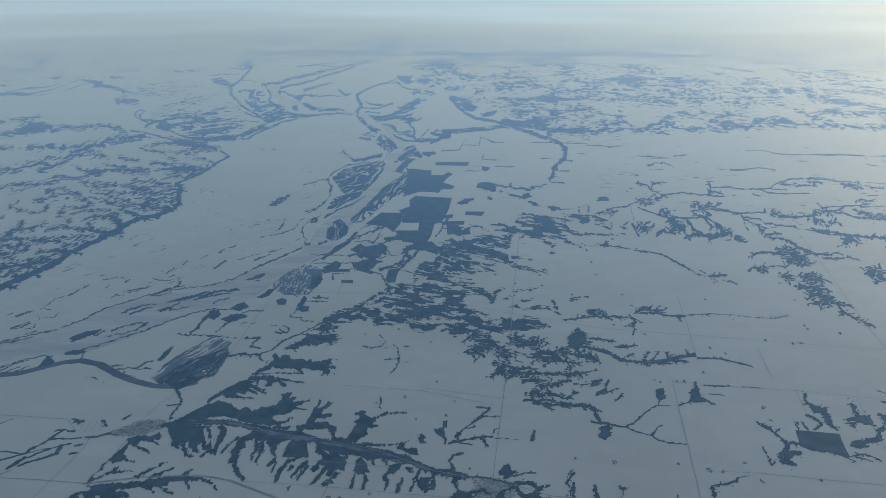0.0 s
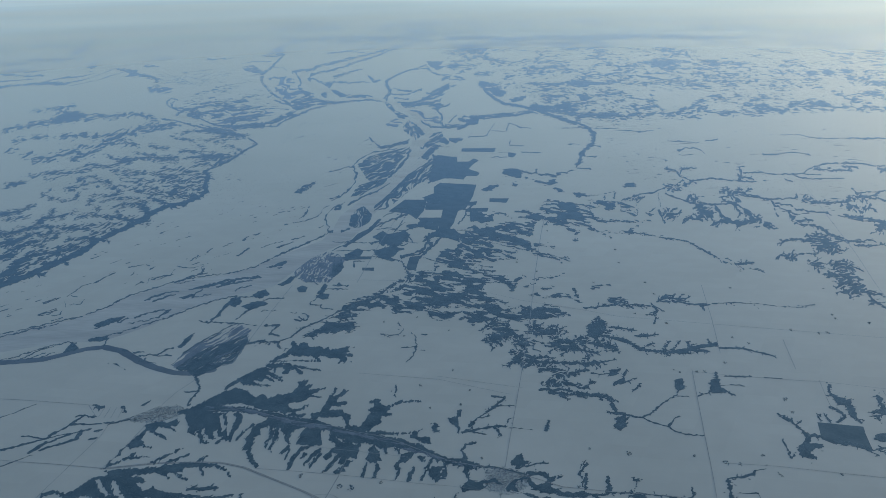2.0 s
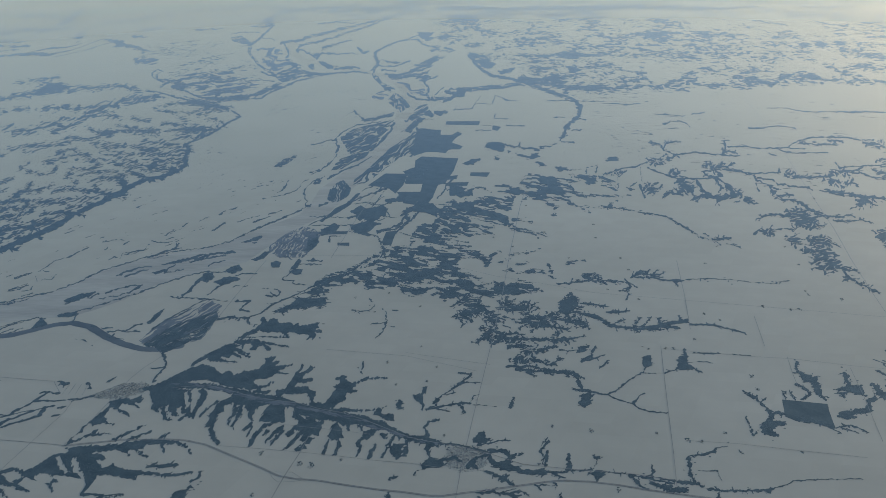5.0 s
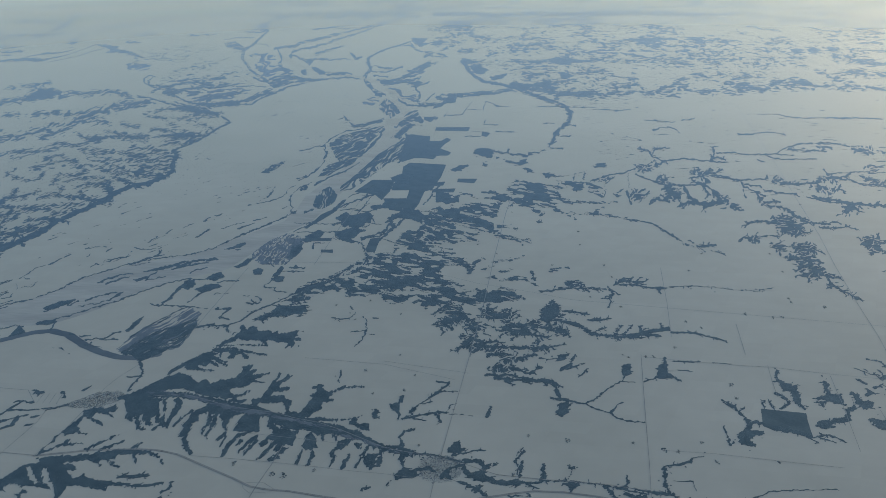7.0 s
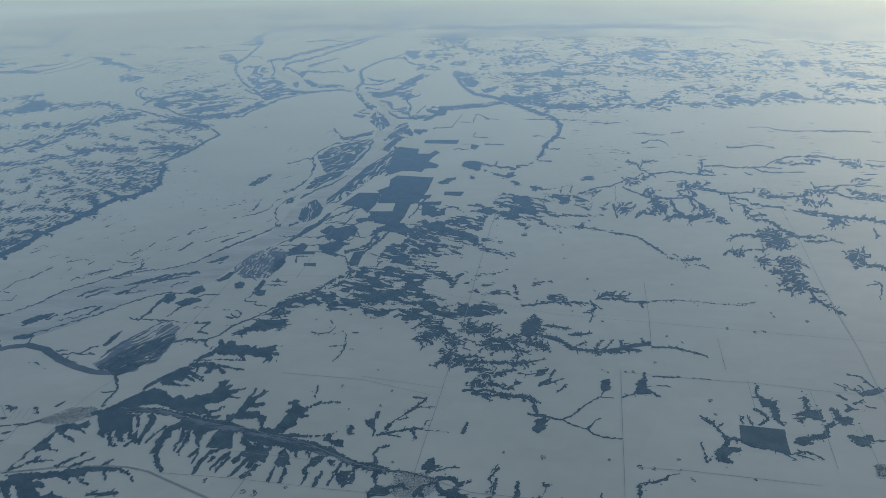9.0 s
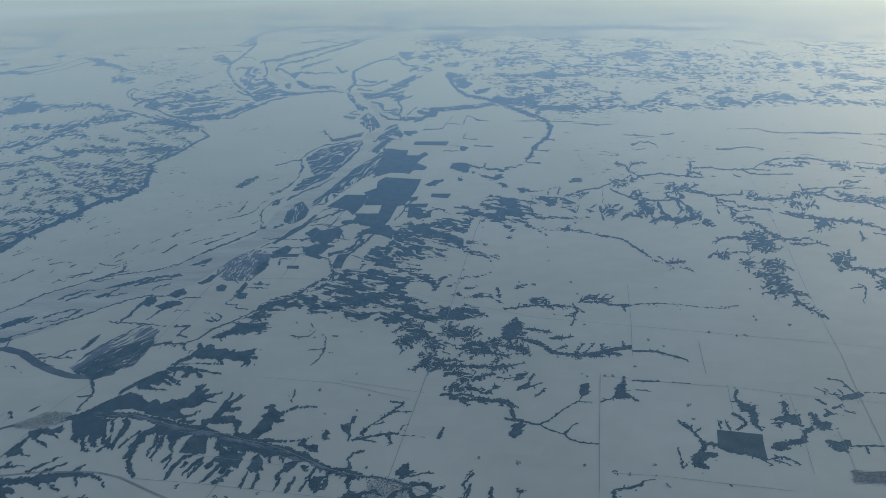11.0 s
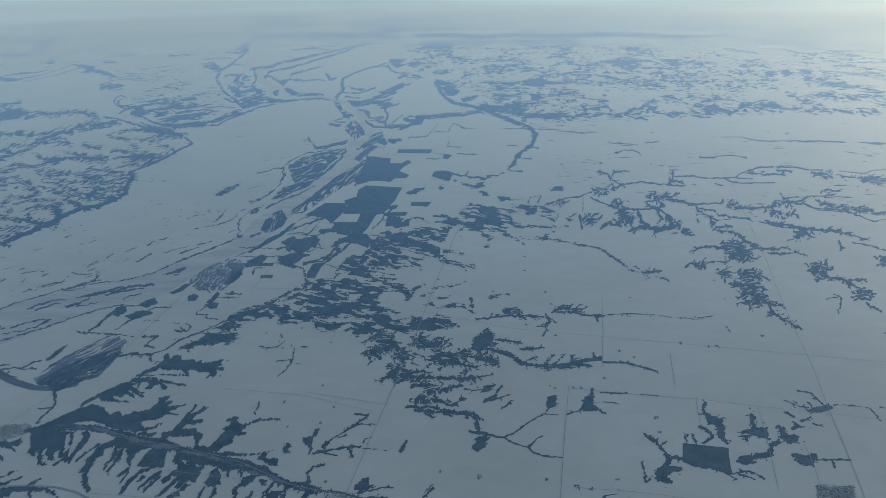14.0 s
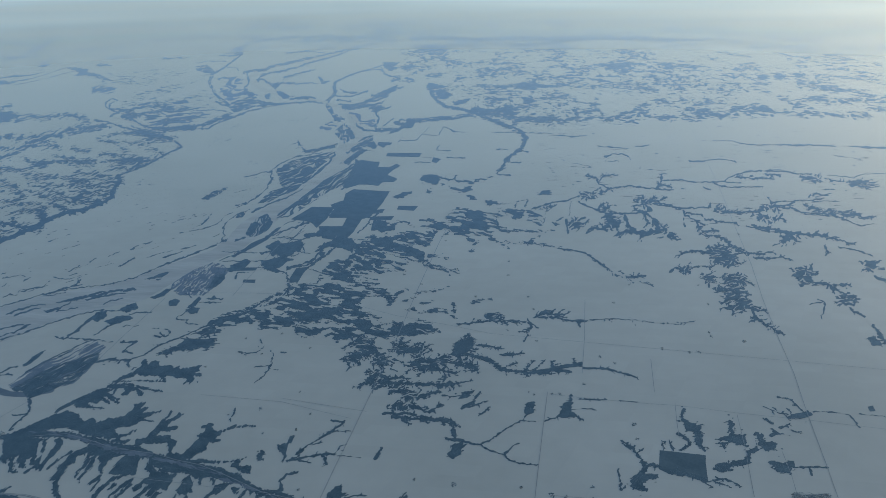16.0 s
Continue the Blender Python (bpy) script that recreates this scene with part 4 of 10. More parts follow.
p.arm(0.32, 0.13, (38.1, 160.6), (39.8, 159.4), (41.6, 158.9), (43.5, 160.1), (45.5, 162.5), (48.1, 165.7), (51.3, 168.3), (54.5, 168.0))
p.arm(0.26, 0.19, (41.6, 158.9), (44.4, 156.6), (46.7, 155.4), (48.1, 153.2), (50.3, 152.1), (53.6, 151.8))
p.arm(0.19, 0.13, (46.7, 155.4), (49.3, 158.9), (50.3, 159.6))
woodland(p, 'shore')
p = Patch(0.143, 1.10, 43)
p.lot((53.3, 176.3), (55.0, 176.3), (54.2, 171.4), (52.2, 170.9))
p.arm(0.14, 0.14, (52.5, 170.9), (51.7, 168.3))
woodland(p, 'grove')
p = Patch(0.151, 1.16, 44)
p.arm(0.14, 0.14, (75.2, 177.0), (79.1, 176.1))
field(p, 'hedge')
p = Patch(0.147, 1.13, 45)
p.arm(0.14, 0.14, (65.8, 173.7), (69.2, 172.9))
field(p, 'hedge')
p = Patch(0.145, 1.12, 46)
p.lot((61.9, 176.2), (63.7, 176.8), (63.1, 172.7), (63.8, 171.9), (64.6, 170.0), (61.5, 169.2), (59.7, 170.0), (60.8, 172.7))
p.arm(0.21, 0.22, (56.6, 168.2), (59.7, 170.0))
p.arm(0.36, 0.29, (64.1, 170.0), (65.1, 168.7))
p.arm(0.30, 0.30, (64.2, 179.6), (63.3, 176.2))
p.arm(0.22, 0.23, (65.8, 177.6), (71.9, 177.3))
woodland(p, 'grove')
p = Patch(0.137, 1.05, 47)
p.lot((80.0, 156.9), (89.2, 155.1), (88.1, 150.9), (87.2, 146.1), (85.2, 146.7), (83.4, 148.2), (80.0, 148.6), (78.3, 150.3))
field(p, 'dark')
p = Patch(0.137, 1.05, 48)
p.arm(0.32, 0.20, (87.0, 146.1), (90.7, 147.3), (93.3, 144.7))
p.arm(0.20, 0.13, (88.4, 146.1), (91.1, 144.3))
p.arm(0.19, 0.13, (86.5, 145.7), (87.6, 144.3))
p.arm(0.45, 0.46, (75.9, 152.0), (78.6, 151.2))
p.arm(0.91, 0.65, (81.5, 149.2), (85.6, 147.8), (86.7, 146.3))
woodland(p, 'creek')
p = Patch(0.145, 1.12, 49)
p.arm(0.29, 0.49, (89.2, 173.3), (87.9, 169.1), (89.4, 166.0), (90.4, 164.8))
p.lot((87.7, 168.6), (89.9, 167.3), (91.3, 166.0), (89.7, 159.9), (89.5, 156.5), (88.3, 158.8), (89.1, 162.3), (89.2, 164.0), (87.3, 164.0))
p.arm(0.35, 0.47, (85.6, 163.1), (86.8, 161.1), (87.1, 158.8), (84.6, 157.2))
p.arm(0.20, 0.14, (82.7, 157.2), (83.1, 160.4))
p.arm(0.20, 0.14, (81.1, 157.2), (81.7, 160.4))
woodland(p, 'creek')
p = Patch(0.147, 1.13, 50)
p.lot((96.5, 162.3), (97.1, 165.5), (98.2, 168.5), (99.0, 168.0), (97.4, 163.0), (100.0, 162.5), (98.7, 158.3), (95.7, 159.9), (93.0, 160.9))
p.lot((93.2, 159.9), (95.1, 159.9), (93.8, 156.4))
woodland(p, 'grove')
p = Patch(0.141, 1.08, 51)
p.arm(0.63, 0.72, (90.8, 151.6), (94.0, 152.0), (97.2, 153.1))
p.arm(0.70, 0.42, (91.4, 150.3), (93.0, 149.9))
woodland(p, 'grove')
p = Patch(0.134, 1.04, 52)
p.arm(0.27, 0.32, (72.6, 160.5), (73.9, 158.8), (74.8, 155.8), (75.3, 153.8), (75.5, 151.6))
p.arm(0.20, 0.20, (74.9, 156.0), (76.7, 157.6))
p.arm(0.45, 1.13, (75.7, 152.0), (74.8, 148.8), (72.7, 145.7))
p.lot((70.4, 144.7), (73.4, 146.7), (75.3, 148.8), (77.5, 148.2), (77.8, 147.4), (75.2, 146.7), (74.1, 145.3), (74.5, 143.3), (72.8, 143.3), (71.4, 144.3))
p.arm(0.25, 0.25, (69.9, 146.7), (69.4, 143.7))
p.arm(0.13, 0.13, (69.9, 150.3), (69.9, 146.1))
woodland(p, 'creek')
p = Patch(0.123, 1.00, 53)
p.arm(0.19, 0.25, (54.1, 136.6), (57.6, 137.0), (59.8, 137.9))
p.arm(0.13, 0.13, (59.9, 138.3), (60.5, 139.2), (63.0, 139.8))
p.arm(0.43, 0.49, (54.2, 136.0), (53.8, 133.3))
p.arm(0.36, 0.30, (53.8, 133.3), (53.2, 129.8), (53.6, 128.6))
woodland(p, 'grove')
p = Patch(0.118, 1.00, 54)
p.arm(0.34, 0.29, (44.9, 130.3), (49.9, 128.8), (53.5, 128.0), (55.7, 126.5), (58.7, 126.0), (65.1, 126.2), (67.5, 126.6))
p.lot((47.3, 126.8), (51.6, 126.8), (52.4, 126.0), (50.2, 125.5), (47.5, 125.5))
p.arm(0.34, 0.34, (66.3, 126.1), (66.6, 125.6))
p.arm(0.22, 0.22, (57.6, 125.7), (56.6, 124.1))
woodland(p, 'creek')
p = Patch(0.121, 1.00, 55)
p.arm(0.11, 0.11, (55.1, 131.9), (58.9, 131.9), (58.7, 129.3))
field(p, 'hedge')
p = Patch(0.123, 1.00, 56)
p.arm(0.14, 0.09, (67.5, 126.6), (70.4, 127.7), (72.5, 129.1), (76.9, 129.4), (85.4, 129.6))
field(p, 'hedge')
p = Patch(0.147, 1.13, 57)
p.arm(0.29, 0.38, (-102.4, 146.0), (-98.5, 148.1), (-93.5, 151.0), (-90.1, 157.2), (-89.0, 160.6))
p.arm(0.22, 0.15, (-99.4, 152.2), (-93.7, 151.2), (-89.3, 153.0))
p.arm(0.58, 0.29, (-94.1, 146.0), (-92.6, 149.2), (-88.1, 153.2), (-84.9, 154.8))
p.arm(0.50, 0.44, (-92.0, 146.8), (-88.7, 149.2), (-86.2, 150.7), (-86.7, 154.4))
p.arm(0.30, 0.29, (-89.8, 156.8), (-83.2, 157.0))
p.arm(0.38, 0.30, (-90.4, 160.6), (-86.0, 160.1))
woodland(p, 'oxbow')
p = Patch(0.143, 1.10, 58)
p.arm(0.20, 0.07, (-98.7, 139.8), (-95.5, 142.8), (-92.4, 145.3))
field(p, 'hedge')
p = Patch(0.157, 1.21, 59)
p.arm(0.22, 0.08, (-109.9, 158.6), (-106.5, 162.2), (-102.7, 166.8))
field(p, 'hedge')
p = Patch(0.151, 1.16, 60)
p.arm(0.38, 0.38, (-88.4, 165.2), (-86.1, 164.1))
p.arm(0.37, 0.22, (-81.2, 164.6), (-79.4, 162.0))
woodland(p, 'grove')
p = Patch(0.149, 1.15, 61)
p.arm(0.45, 0.15, (-76.5, 165.1), (-75.5, 167.7))
woodland(p, 'grove')
p = Patch(0.146, 1.12, 62)
p.arm(0.37, 0.36, (-82.9, 157.7), (-80.2, 157.6), (-77.4, 159.1))
p.arm(0.43, 0.36, (-83.2, 154.1), (-82.0, 154.4))
woodland(p, 'grove')
p = Patch(0.143, 1.10, 63)
p.arm(0.43, 0.43, (-83.0, 151.0), (-82.1, 150.9))
woodland(p, 'grove')
p = Patch(0.150, 1.15, 64)
p.arm(0.31, 0.29, (-70.9, 182.6), (-67.8, 178.1), (-65.6, 173.8), (-65.0, 171.9), (-65.6, 168.4), (-65.4, 165.0))
p.arm(0.23, 0.22, (-68.3, 171.3), (-64.9, 171.6))
woodland(p, 'slough')
p = Patch(0.171, 1.32, 65)
p.arm(1.43, 1.09, (-129.6, 186.5), (-120.9, 187.6), (-113.6, 188.8), (-107.7, 192.6), (-104.0, 194.9), (-99.6, 195.8), (-93.7, 193.4), (-86.5, 187.4), (-80.3, 183.6), (-74.9, 181.1), (-70.1, 180.5), (-64.8, 182.2))
channel(p)
p = Patch(0.226, 1.74, 66)
p.arm(0.32, 0.22, (-135.8, 265.9), (-133.8, 269.3))
field(p, 'hedge')
p = Patch(0.209, 1.61, 67)
p.arm(0.49, 0.20, (-124.2, 243.3), (-122.7, 247.8))
field(p, 'hedge')
p = Patch(0.202, 1.55, 68)
p.arm(0.38, 0.19, (-132.8, 226.5), (-129.8, 230.4))
field(p, 'hedge')
p = Patch(0.196, 1.51, 69)
p.arm(0.56, 0.28, (-130.1, 218.0), (-126.2, 220.8))
field(p, 'hedge')
p = Patch(0.212, 1.63, 70)
p.arm(0.50, 0.40, (-121.9, 249.8), (-121.0, 251.3))
field(p, 'hedge')
p = Patch(0.204, 1.57, 71)
p.arm(0.29, 0.29, (-103.7, 245.2), (-99.7, 250.1))
field(p, 'hedge')
p = Patch(0.202, 1.55, 72)
p.arm(0.28, 0.29, (-96.9, 242.5), (-93.3, 245.8), (-89.8, 249.8), (-90.6, 255.0))
field(p, 'hedge')
p = Patch(0.214, 1.64, 73)
p.arm(0.40, 0.20, (-98.1, 262.3), (-97.0, 267.9))
field(p, 'hedge')
p = Patch(0.230, 1.77, 74)
p.arm(0.22, 0.22, (-112.2, 283.7), (-106.9, 289.3))
field(p, 'hedge')
p = Patch(0.214, 1.64, 75)
p.arm(0.50, 0.31, (-82.3, 267.4), (-80.1, 274.4))
field(p, 'hedge')
p = Patch(0.218, 1.68, 76)
p.arm(0.41, 0.21, (-95.0, 271.3), (-94.0, 275.5))
field(p, 'hedge')
p = Patch(0.224, 1.72, 77)
p.arm(0.53, 0.32, (-84.9, 283.8), (-84.0, 288.3))
field(p, 'hedge')
p = Patch(0.226, 1.74, 78)
p.arm(0.43, 0.32, (-82.6, 289.6), (-80.4, 291.5))
field(p, 'hedge')
p = Patch(0.210, 1.61, 79)
p.arm(0.30, 0.15, (-114.0, 249.0), (-114.4, 252.6))
field(p, 'hedge')
p = Patch(0.211, 1.62, 80)
p.arm(0.40, 0.20, (-109.4, 254.6), (-108.8, 257.2))
field(p, 'hedge')
p = Patch(0.100, 1.51, 82)
p.lot((-56.9, 246.2), (-58.0, 251.3), (-54.7, 263.6), (-49.9, 270.3), (-45.2, 267.2), (-42.2, 261.5), (-42.9, 248.3), (-44.4, 241.0), (-52.0, 241.2))
marsh(p, 0.25)
p = Patch(0.145, 1.12, 83)
p.lot((-78.0, 158.8), (-74.9, 161.3), (-72.6, 164.0), (-67.4, 165.0), (-64.9, 161.9), (-66.8, 159.5), (-69.9, 157.1), (-75.5, 157.9))
town(p, 'west')
p = Patch(0.119, 1.00, 84)
p.lot((5.8, 138.8), (8.7, 140.1), (12.2, 139.4), (14.5, 137.8), (15.0, 136.0), (13.1, 132.3), (8.6, 131.4), (5.8, 133.2))
town(p, 'east')
p = Patch(0.164, 1.26, 93)
p.arm(0.70, 0.39, (-61.5, 196.5), (-57.3, 198.5), (-51.6, 198.1))
p.arm(0.23, 0.23, (-51.6, 198.4), (-49.8, 194.3), (-47.9, 194.3))
p.arm(0.31, 0.44, (-51.5, 197.7), (-48.3, 201.2), (-46.2, 206.6), (-40.9, 212.9), (-36.9, 218.8), (-34.2, 223.7), (-29.4, 227.0), (-26.4, 231.3), (-22.0, 240.4))
woodland(p, 'creek')
p = Patch(0.201, 1.55, 99)
p.arm(0.38, 0.26, (-32.7, 265.1), (-22.1, 259.7), (-19.2, 250.2), (-17.2, 240.3))
p.arm(0.71, 0.38, (-14.9, 285.5), (-12.1, 274.8), (-16.2, 266.2), (-20.5, 264.7))
woodland(p, 'creek')
p = Patch(0.311, 2.38, 103)
p.lot((-3.4, 432.9), (15.2, 431.5), (14.2, 422.2), (-3.8, 424.9))
field(p, 'dark')
p = Patch(0.302, 2.31, 104)
p.lot((21.7, 421.7), (26.1, 417.5), (23.7, 408.8), (21.1, 411.5))
field(p, 'dark')
p = Patch(0.245, 1.88, 105)
p.lot((10.0, 334.8), (18.5, 334.3), (17.1, 327.7), (9.9, 329.7))
field(p, 'dark')
p = Patch(0.258, 1.97, 106)
p.lot((6.2, 348.3), (11.4, 356.4), (13.2, 352.5), (8.8, 345.4))
field(p, 'dark')
p = Patch(0.236, 1.81, 107)
p.lot((0.4, 320.5), (9.4, 320.8), (8.7, 315.4), (0.0, 315.8))
field(p, 'dark')
p = Patch(0.242, 1.85, 108)
p.lot((-2.2, 328.7), (4.6, 330.8), (4.2, 325.1), (-2.5, 323.8))
field(p, 'dark')
p = Patch(0.339, 2.58, 110)
p.arm(0.73, 0.82, (48.7, 533.3), (64.6, 506.5), (71.2, 488.0), (73.1, 463.3), (70.2, 441.1), (61.6, 421.3), (55.3, 391.3))
woodland(p, 'creek')
p = Patch(0.352, 2.68, 111)
p.arm(0.25, 0.25, (53.7, 484.5), (85.4, 480.0))
field(p, 'hedge')
p = Patch(0.252, 1.93, 112)
p.lot((47.3, 341.5), (52.5, 339.5), (49.0, 334.5))
p.arm(0.25, 0.25, (59.3, 330.6), (61.3, 340.8), (65.7, 342.4), (63.6, 332.1))
woodland(p, 'grove')
p = Patch(0.264, 2.02, 113)
p.lot((70.8, 349.3), (73.8, 356.7), (76.9, 355.6), (75.2, 349.1))
woodland(p, 'grove')
p = Patch(0.347, 2.64, 114)
p.arm(0.33, 0.33, (89.3, 473.0), (103.4, 468.6))
field(p, 'hedge')
p = Patch(0.299, 2.28, 115)
p.arm(0.29, 0.28, (88.5, 413.0), (96.6, 402.6), (101.2, 397.5), (89.0, 392.5))
field(p, 'hedge')
p = Patch(0.159, 1.23, 125)
p.lot((36.5, 207.7), (39.4, 211.4), (40.7, 209.4), (39.8, 200.5), (35.5, 199.5), (35.7, 204.0))
p.arm(0.72, 0.63, (39.8, 200.5), (44.5, 197.6), (48.1, 192.0), (53.7, 190.3), (61.4, 191.5), (65.0, 191.1))
p.arm(0.65, 0.32, (42.6, 205.7), (45.6, 204.6), (48.6, 203.5))
p.arm(0.72, 0.24, (48.7, 200.0), (54.3, 200.9))
p.arm(0.47, 0.24, (48.2, 192.6), (52.1, 195.9))
p.arm(0.47, 0.24, (53.9, 191.3), (56.5, 196.8))
p.arm(0.39, 0.16, (56.3, 191.9), (59.4, 197.4))
p.arm(0.39, 0.16, (60.0, 191.8), (63.1, 195.7))
p.arm(0.46, 0.23, (53.7, 190.3), (54.7, 188.1))
p.arm(0.25, 0.17, (38.4, 210.2), (39.8, 213.3))
woodland(p, 'hills')
p = Patch(0.155, 1.20, 126)
p.arm(0.70, 0.39, (35.1, 196.1), (39.4, 193.7), (41.7, 192.1))
woodland(p, 'hills')
p = Patch(0.146, 1.12, 128)
p.arm(0.36, 0.30, (33.2, 179.3), (35.2, 179.0), (37.4, 179.3), (40.5, 181.3))
p.lot((37.6, 181.0), (39.8, 181.3), (39.0, 178.4), (37.2, 178.2))
woodland(p, 'grove')
p = Patch(0.145, 1.11, 129)
p.arm(0.43, 0.22, (37.7, 173.7), (40.5, 176.4), (42.2, 181.3))
p.arm(0.43, 0.22, (39.5, 174.2), (43.8, 177.0))
woodland(p, 'grove')
p = Patch(0.142, 1.10, 130)
p.arm(0.22, 0.14, (44.3, 174.2), (41.6, 170.2))
woodland(p, 'grove')
p = Patch(0.164, 1.26, 133)
p.lot((-45.2, 201.8), (-41.3, 206.5), (-39.7, 210.9), (-36.2, 210.1), (-32.1, 210.8), (-30.7, 207.0), (-31.8, 206.3), (-31.8, 203.4), (-33.7, 205.2), (-35.8, 203.5), (-40.7, 203.5), (-41.8, 200.7))
woodland(p, 'ravine')
p = Patch(0.171, 1.32, 134)
p.lot((-38.6, 214.0), (-36.4, 215.9), (-33.1, 216.7), (-30.9, 215.8), (-32.6, 213.9), (-35.8, 212.4))
p.arm(0.68, 0.52, (-36.4, 216.3), (-33.7, 220.3), (-30.7, 223.6))
woodland(p, 'ravine')
p = Patch(0.178, 1.37, 143)
p.arm(0.50, 0.59, (60.4, 223.3), (65.3, 222.8), (69.0, 220.6), (73.2, 220.6))
p.arm(0.42, 0.17, (70.7, 220.6), (71.3, 216.6))
p.arm(0.25, 0.13, (75.0, 221.3), (81.9, 222.0), (88.2, 221.1), (92.5, 219.0), (98.8, 218.1), (104.4, 220.0))
p.arm(0.17, 0.17, (86.4, 220.3), (87.1, 217.5))
woodland(p, 'creek')
p = Patch(0.159, 1.23, 144)
p.arm(1.09, 0.64, (57.5, 190.6), (63.3, 193.4), (68.2, 195.0))
p.arm(0.48, 0.24, (66.8, 194.3), (67.1, 197.7))
p.arm(0.56, 0.24, (69.1, 192.7), (74.2, 192.6), (78.6, 190.0), (81.5, 187.8))
p.arm(0.47, 0.24, (60.9, 192.8), (61.1, 196.7))
woodland(p, 'ravine')
p = Patch(0.144, 1.11, 145)
p.arm(0.30, 0.29, (112.9, 178.4), (115.3, 177.2), (116.0, 172.2))
p.arm(0.14, 0.21, (109.7, 173.7), (112.2, 170.6))
p.lot((111.5, 169.4), (114.4, 171.3), (117.3, 172.2), (117.9, 170.6), (116.2, 169.4), (112.2, 168.9))
p.arm(0.22, 0.22, (113.1, 173.0), (113.1, 170.6))
woodland(p, 'grove')
p = Patch(0.146, 1.13, 146)
p.arm(0.21, 0.14, (118.6, 172.2), (123.5, 171.7), (126.1, 170.5), (126.0, 165.5))
field(p, 'hedge')
p = Patch(0.149, 1.15, 147)
p.arm(0.14, 0.11, (128.4, 171.2), (133.8, 169.8), (137.3, 168.9))
field(p, 'hedge')
p = Patch(0.150, 1.16, 148)
p.lot((131.6, 174.1), (133.1, 174.6), (132.6, 172.2), (131.2, 172.0))
field(p, 'dark')
p = Patch(0.140, 1.08, 149)
p.arm(0.42, 0.14, (108.7, 165.5), (111.5, 167.1))
woodland(p, 'grove')
p = Patch(0.140, 1.08, 150)
p.arm(0.28, 0.28, (106.5, 168.9), (107.5, 167.1))
woodland(p, 'grove')
p = Patch(0.138, 1.06, 151)
p.arm(0.55, 0.55, (105.7, 162.6), (106.5, 163.1))
p.arm(0.14, 0.14, (107.9, 163.1), (109.6, 162.6))
woodland(p, 'grove')
p = Patch(0.134, 1.03, 152)
p.lot((102.4, 163.7), (103.7, 162.6), (103.4, 160.1), (105.7, 159.8), (104.3, 156.9), (102.3, 156.9), (101.6, 158.4), (99.6, 155.9), (98.2, 156.3), (99.5, 157.3), (101.6, 159.4))
p.arm(0.40, 0.32, (98.6, 156.3), (97.2, 153.3))
woodland(p, 'grove')
p = Patch(0.128, 1.00, 153)
p.lot((90.0, 151.4), (93.2, 152.3), (97.0, 153.5), (96.5, 151.9), (93.4, 151.2), (91.7, 149.5), (90.0, 149.4))
woodland(p, 'grove')
p = Patch(0.131, 1.01, 154)
p.lot((101.4, 153.3), (103.7, 152.7), (105.5, 151.4), (104.5, 148.5), (102.1, 149.8))
woodland(p, 'grove')
p = Patch(0.131, 1.01, 155)
p.lot((105.5, 153.3), (106.8, 153.1), (106.2, 150.8), (104.7, 150.8))
field(p, 'dark')
p = Patch(0.132, 1.01, 156)
p.arm(0.25, 0.25, (105.9, 150.8), (110.0, 151.0), (112.7, 150.8))
field(p, 'hedge')
p = Patch(0.131, 1.01, 157)
p.arm(0.19, 0.19, (109.0, 150.8), (108.6, 148.2))
field(p, 'hedge')
p = Patch(0.125, 1.00, 158)
p.lot((102.7, 142.4), (106.4, 142.1), (109.8, 142.5), (107.9, 138.1), (100.8, 138.9))
town(p, 'corner')
p = Patch(0.174, 1.34, 159)
p.lot((148.2, 209.6), (150.4, 209.6), (149.8, 204.6), (147.3, 204.6))
woodland(p, 'grove')
p = Patch(0.178, 1.37, 160)
p.arm(0.35, 0.58, (153.4, 217.3), (151.1, 205.2))
woodland(p, 'creek')
p = Patch(0.205, 1.57, 161)
p.lot((-138.9, 201.8), (-131.3, 206.0), (-124.9, 210.0), (-118.2, 213.7), (-112.7, 220.5), (-107.8, 229.8), (-101.8, 237.9), (-94.4, 243.4), (-86.0, 247.1), (-74.5, 254.5), (-65.7, 267.4), (-54.3, 282.6), (-52.3, 295.7), (-52.0, 313.7), (-46.7, 333.5), (-41.3, 360.5), (-34.6, 386.0), (-32.0, 428.4), (-33.1, 456.9), (-43.0, 507.9), (-30.9, 516.0), (-21.5, 479.6), (-23.5, 456.1), (-19.4, 441.2), (-23.7, 390.9), (-29.3, 359.7), (-36.2, 328.8), (-39.8, 302.1), (-43.5, 282.2), (-51.7, 269.2), (-58.0, 251.3), (-62.4, 237.7), (-75.7, 229.4), (-85.9, 219.9), (-91.1, 210.8), (-96.8, 204.2), (-102.7, 199.0), (-111.8, 199.1), (-118.1, 197.2), (-132.6, 191.3))
river(p)
p = Patch(0.515, 3.84, 162)
p.arm(3.78, 4.05, (-31.3, 472.4), (-30.9, 516.0), (-40.0, 551.3), (-54.0, 582.4), (-73.7, 607.1), (-104.2, 635.4), (-132.3, 675.1), (-155.9, 729.5), (-162.0, 798.0), (-139.7, 848.9), (-112.8, 917.7), (-88.7, 1000.6), (-52.1, 1089.6), (-0.3, 1136.3))
river(p)
p = Patch(0.409, 3.09, 163)
p.arm(1.72, 1.75, (-211.5, 556.3), (-183.3, 532.4), (-155.1, 503.0), (-135.3, 497.4), (-122.9, 521.8), (-116.9, 555.8), (-104.0, 583.8), (-85.7, 601.1))
river(p)
p = Patch(0.155, 1.19, 164)
p.arm(0.06, 0.06, (-118.9, 168.9), (-109.7, 168.0), (-102.1, 167.1), (-94.4, 166.0), (-90.0, 165.4), (-87.4, 162.1), (-85.8, 160.1))
road(p, 1)
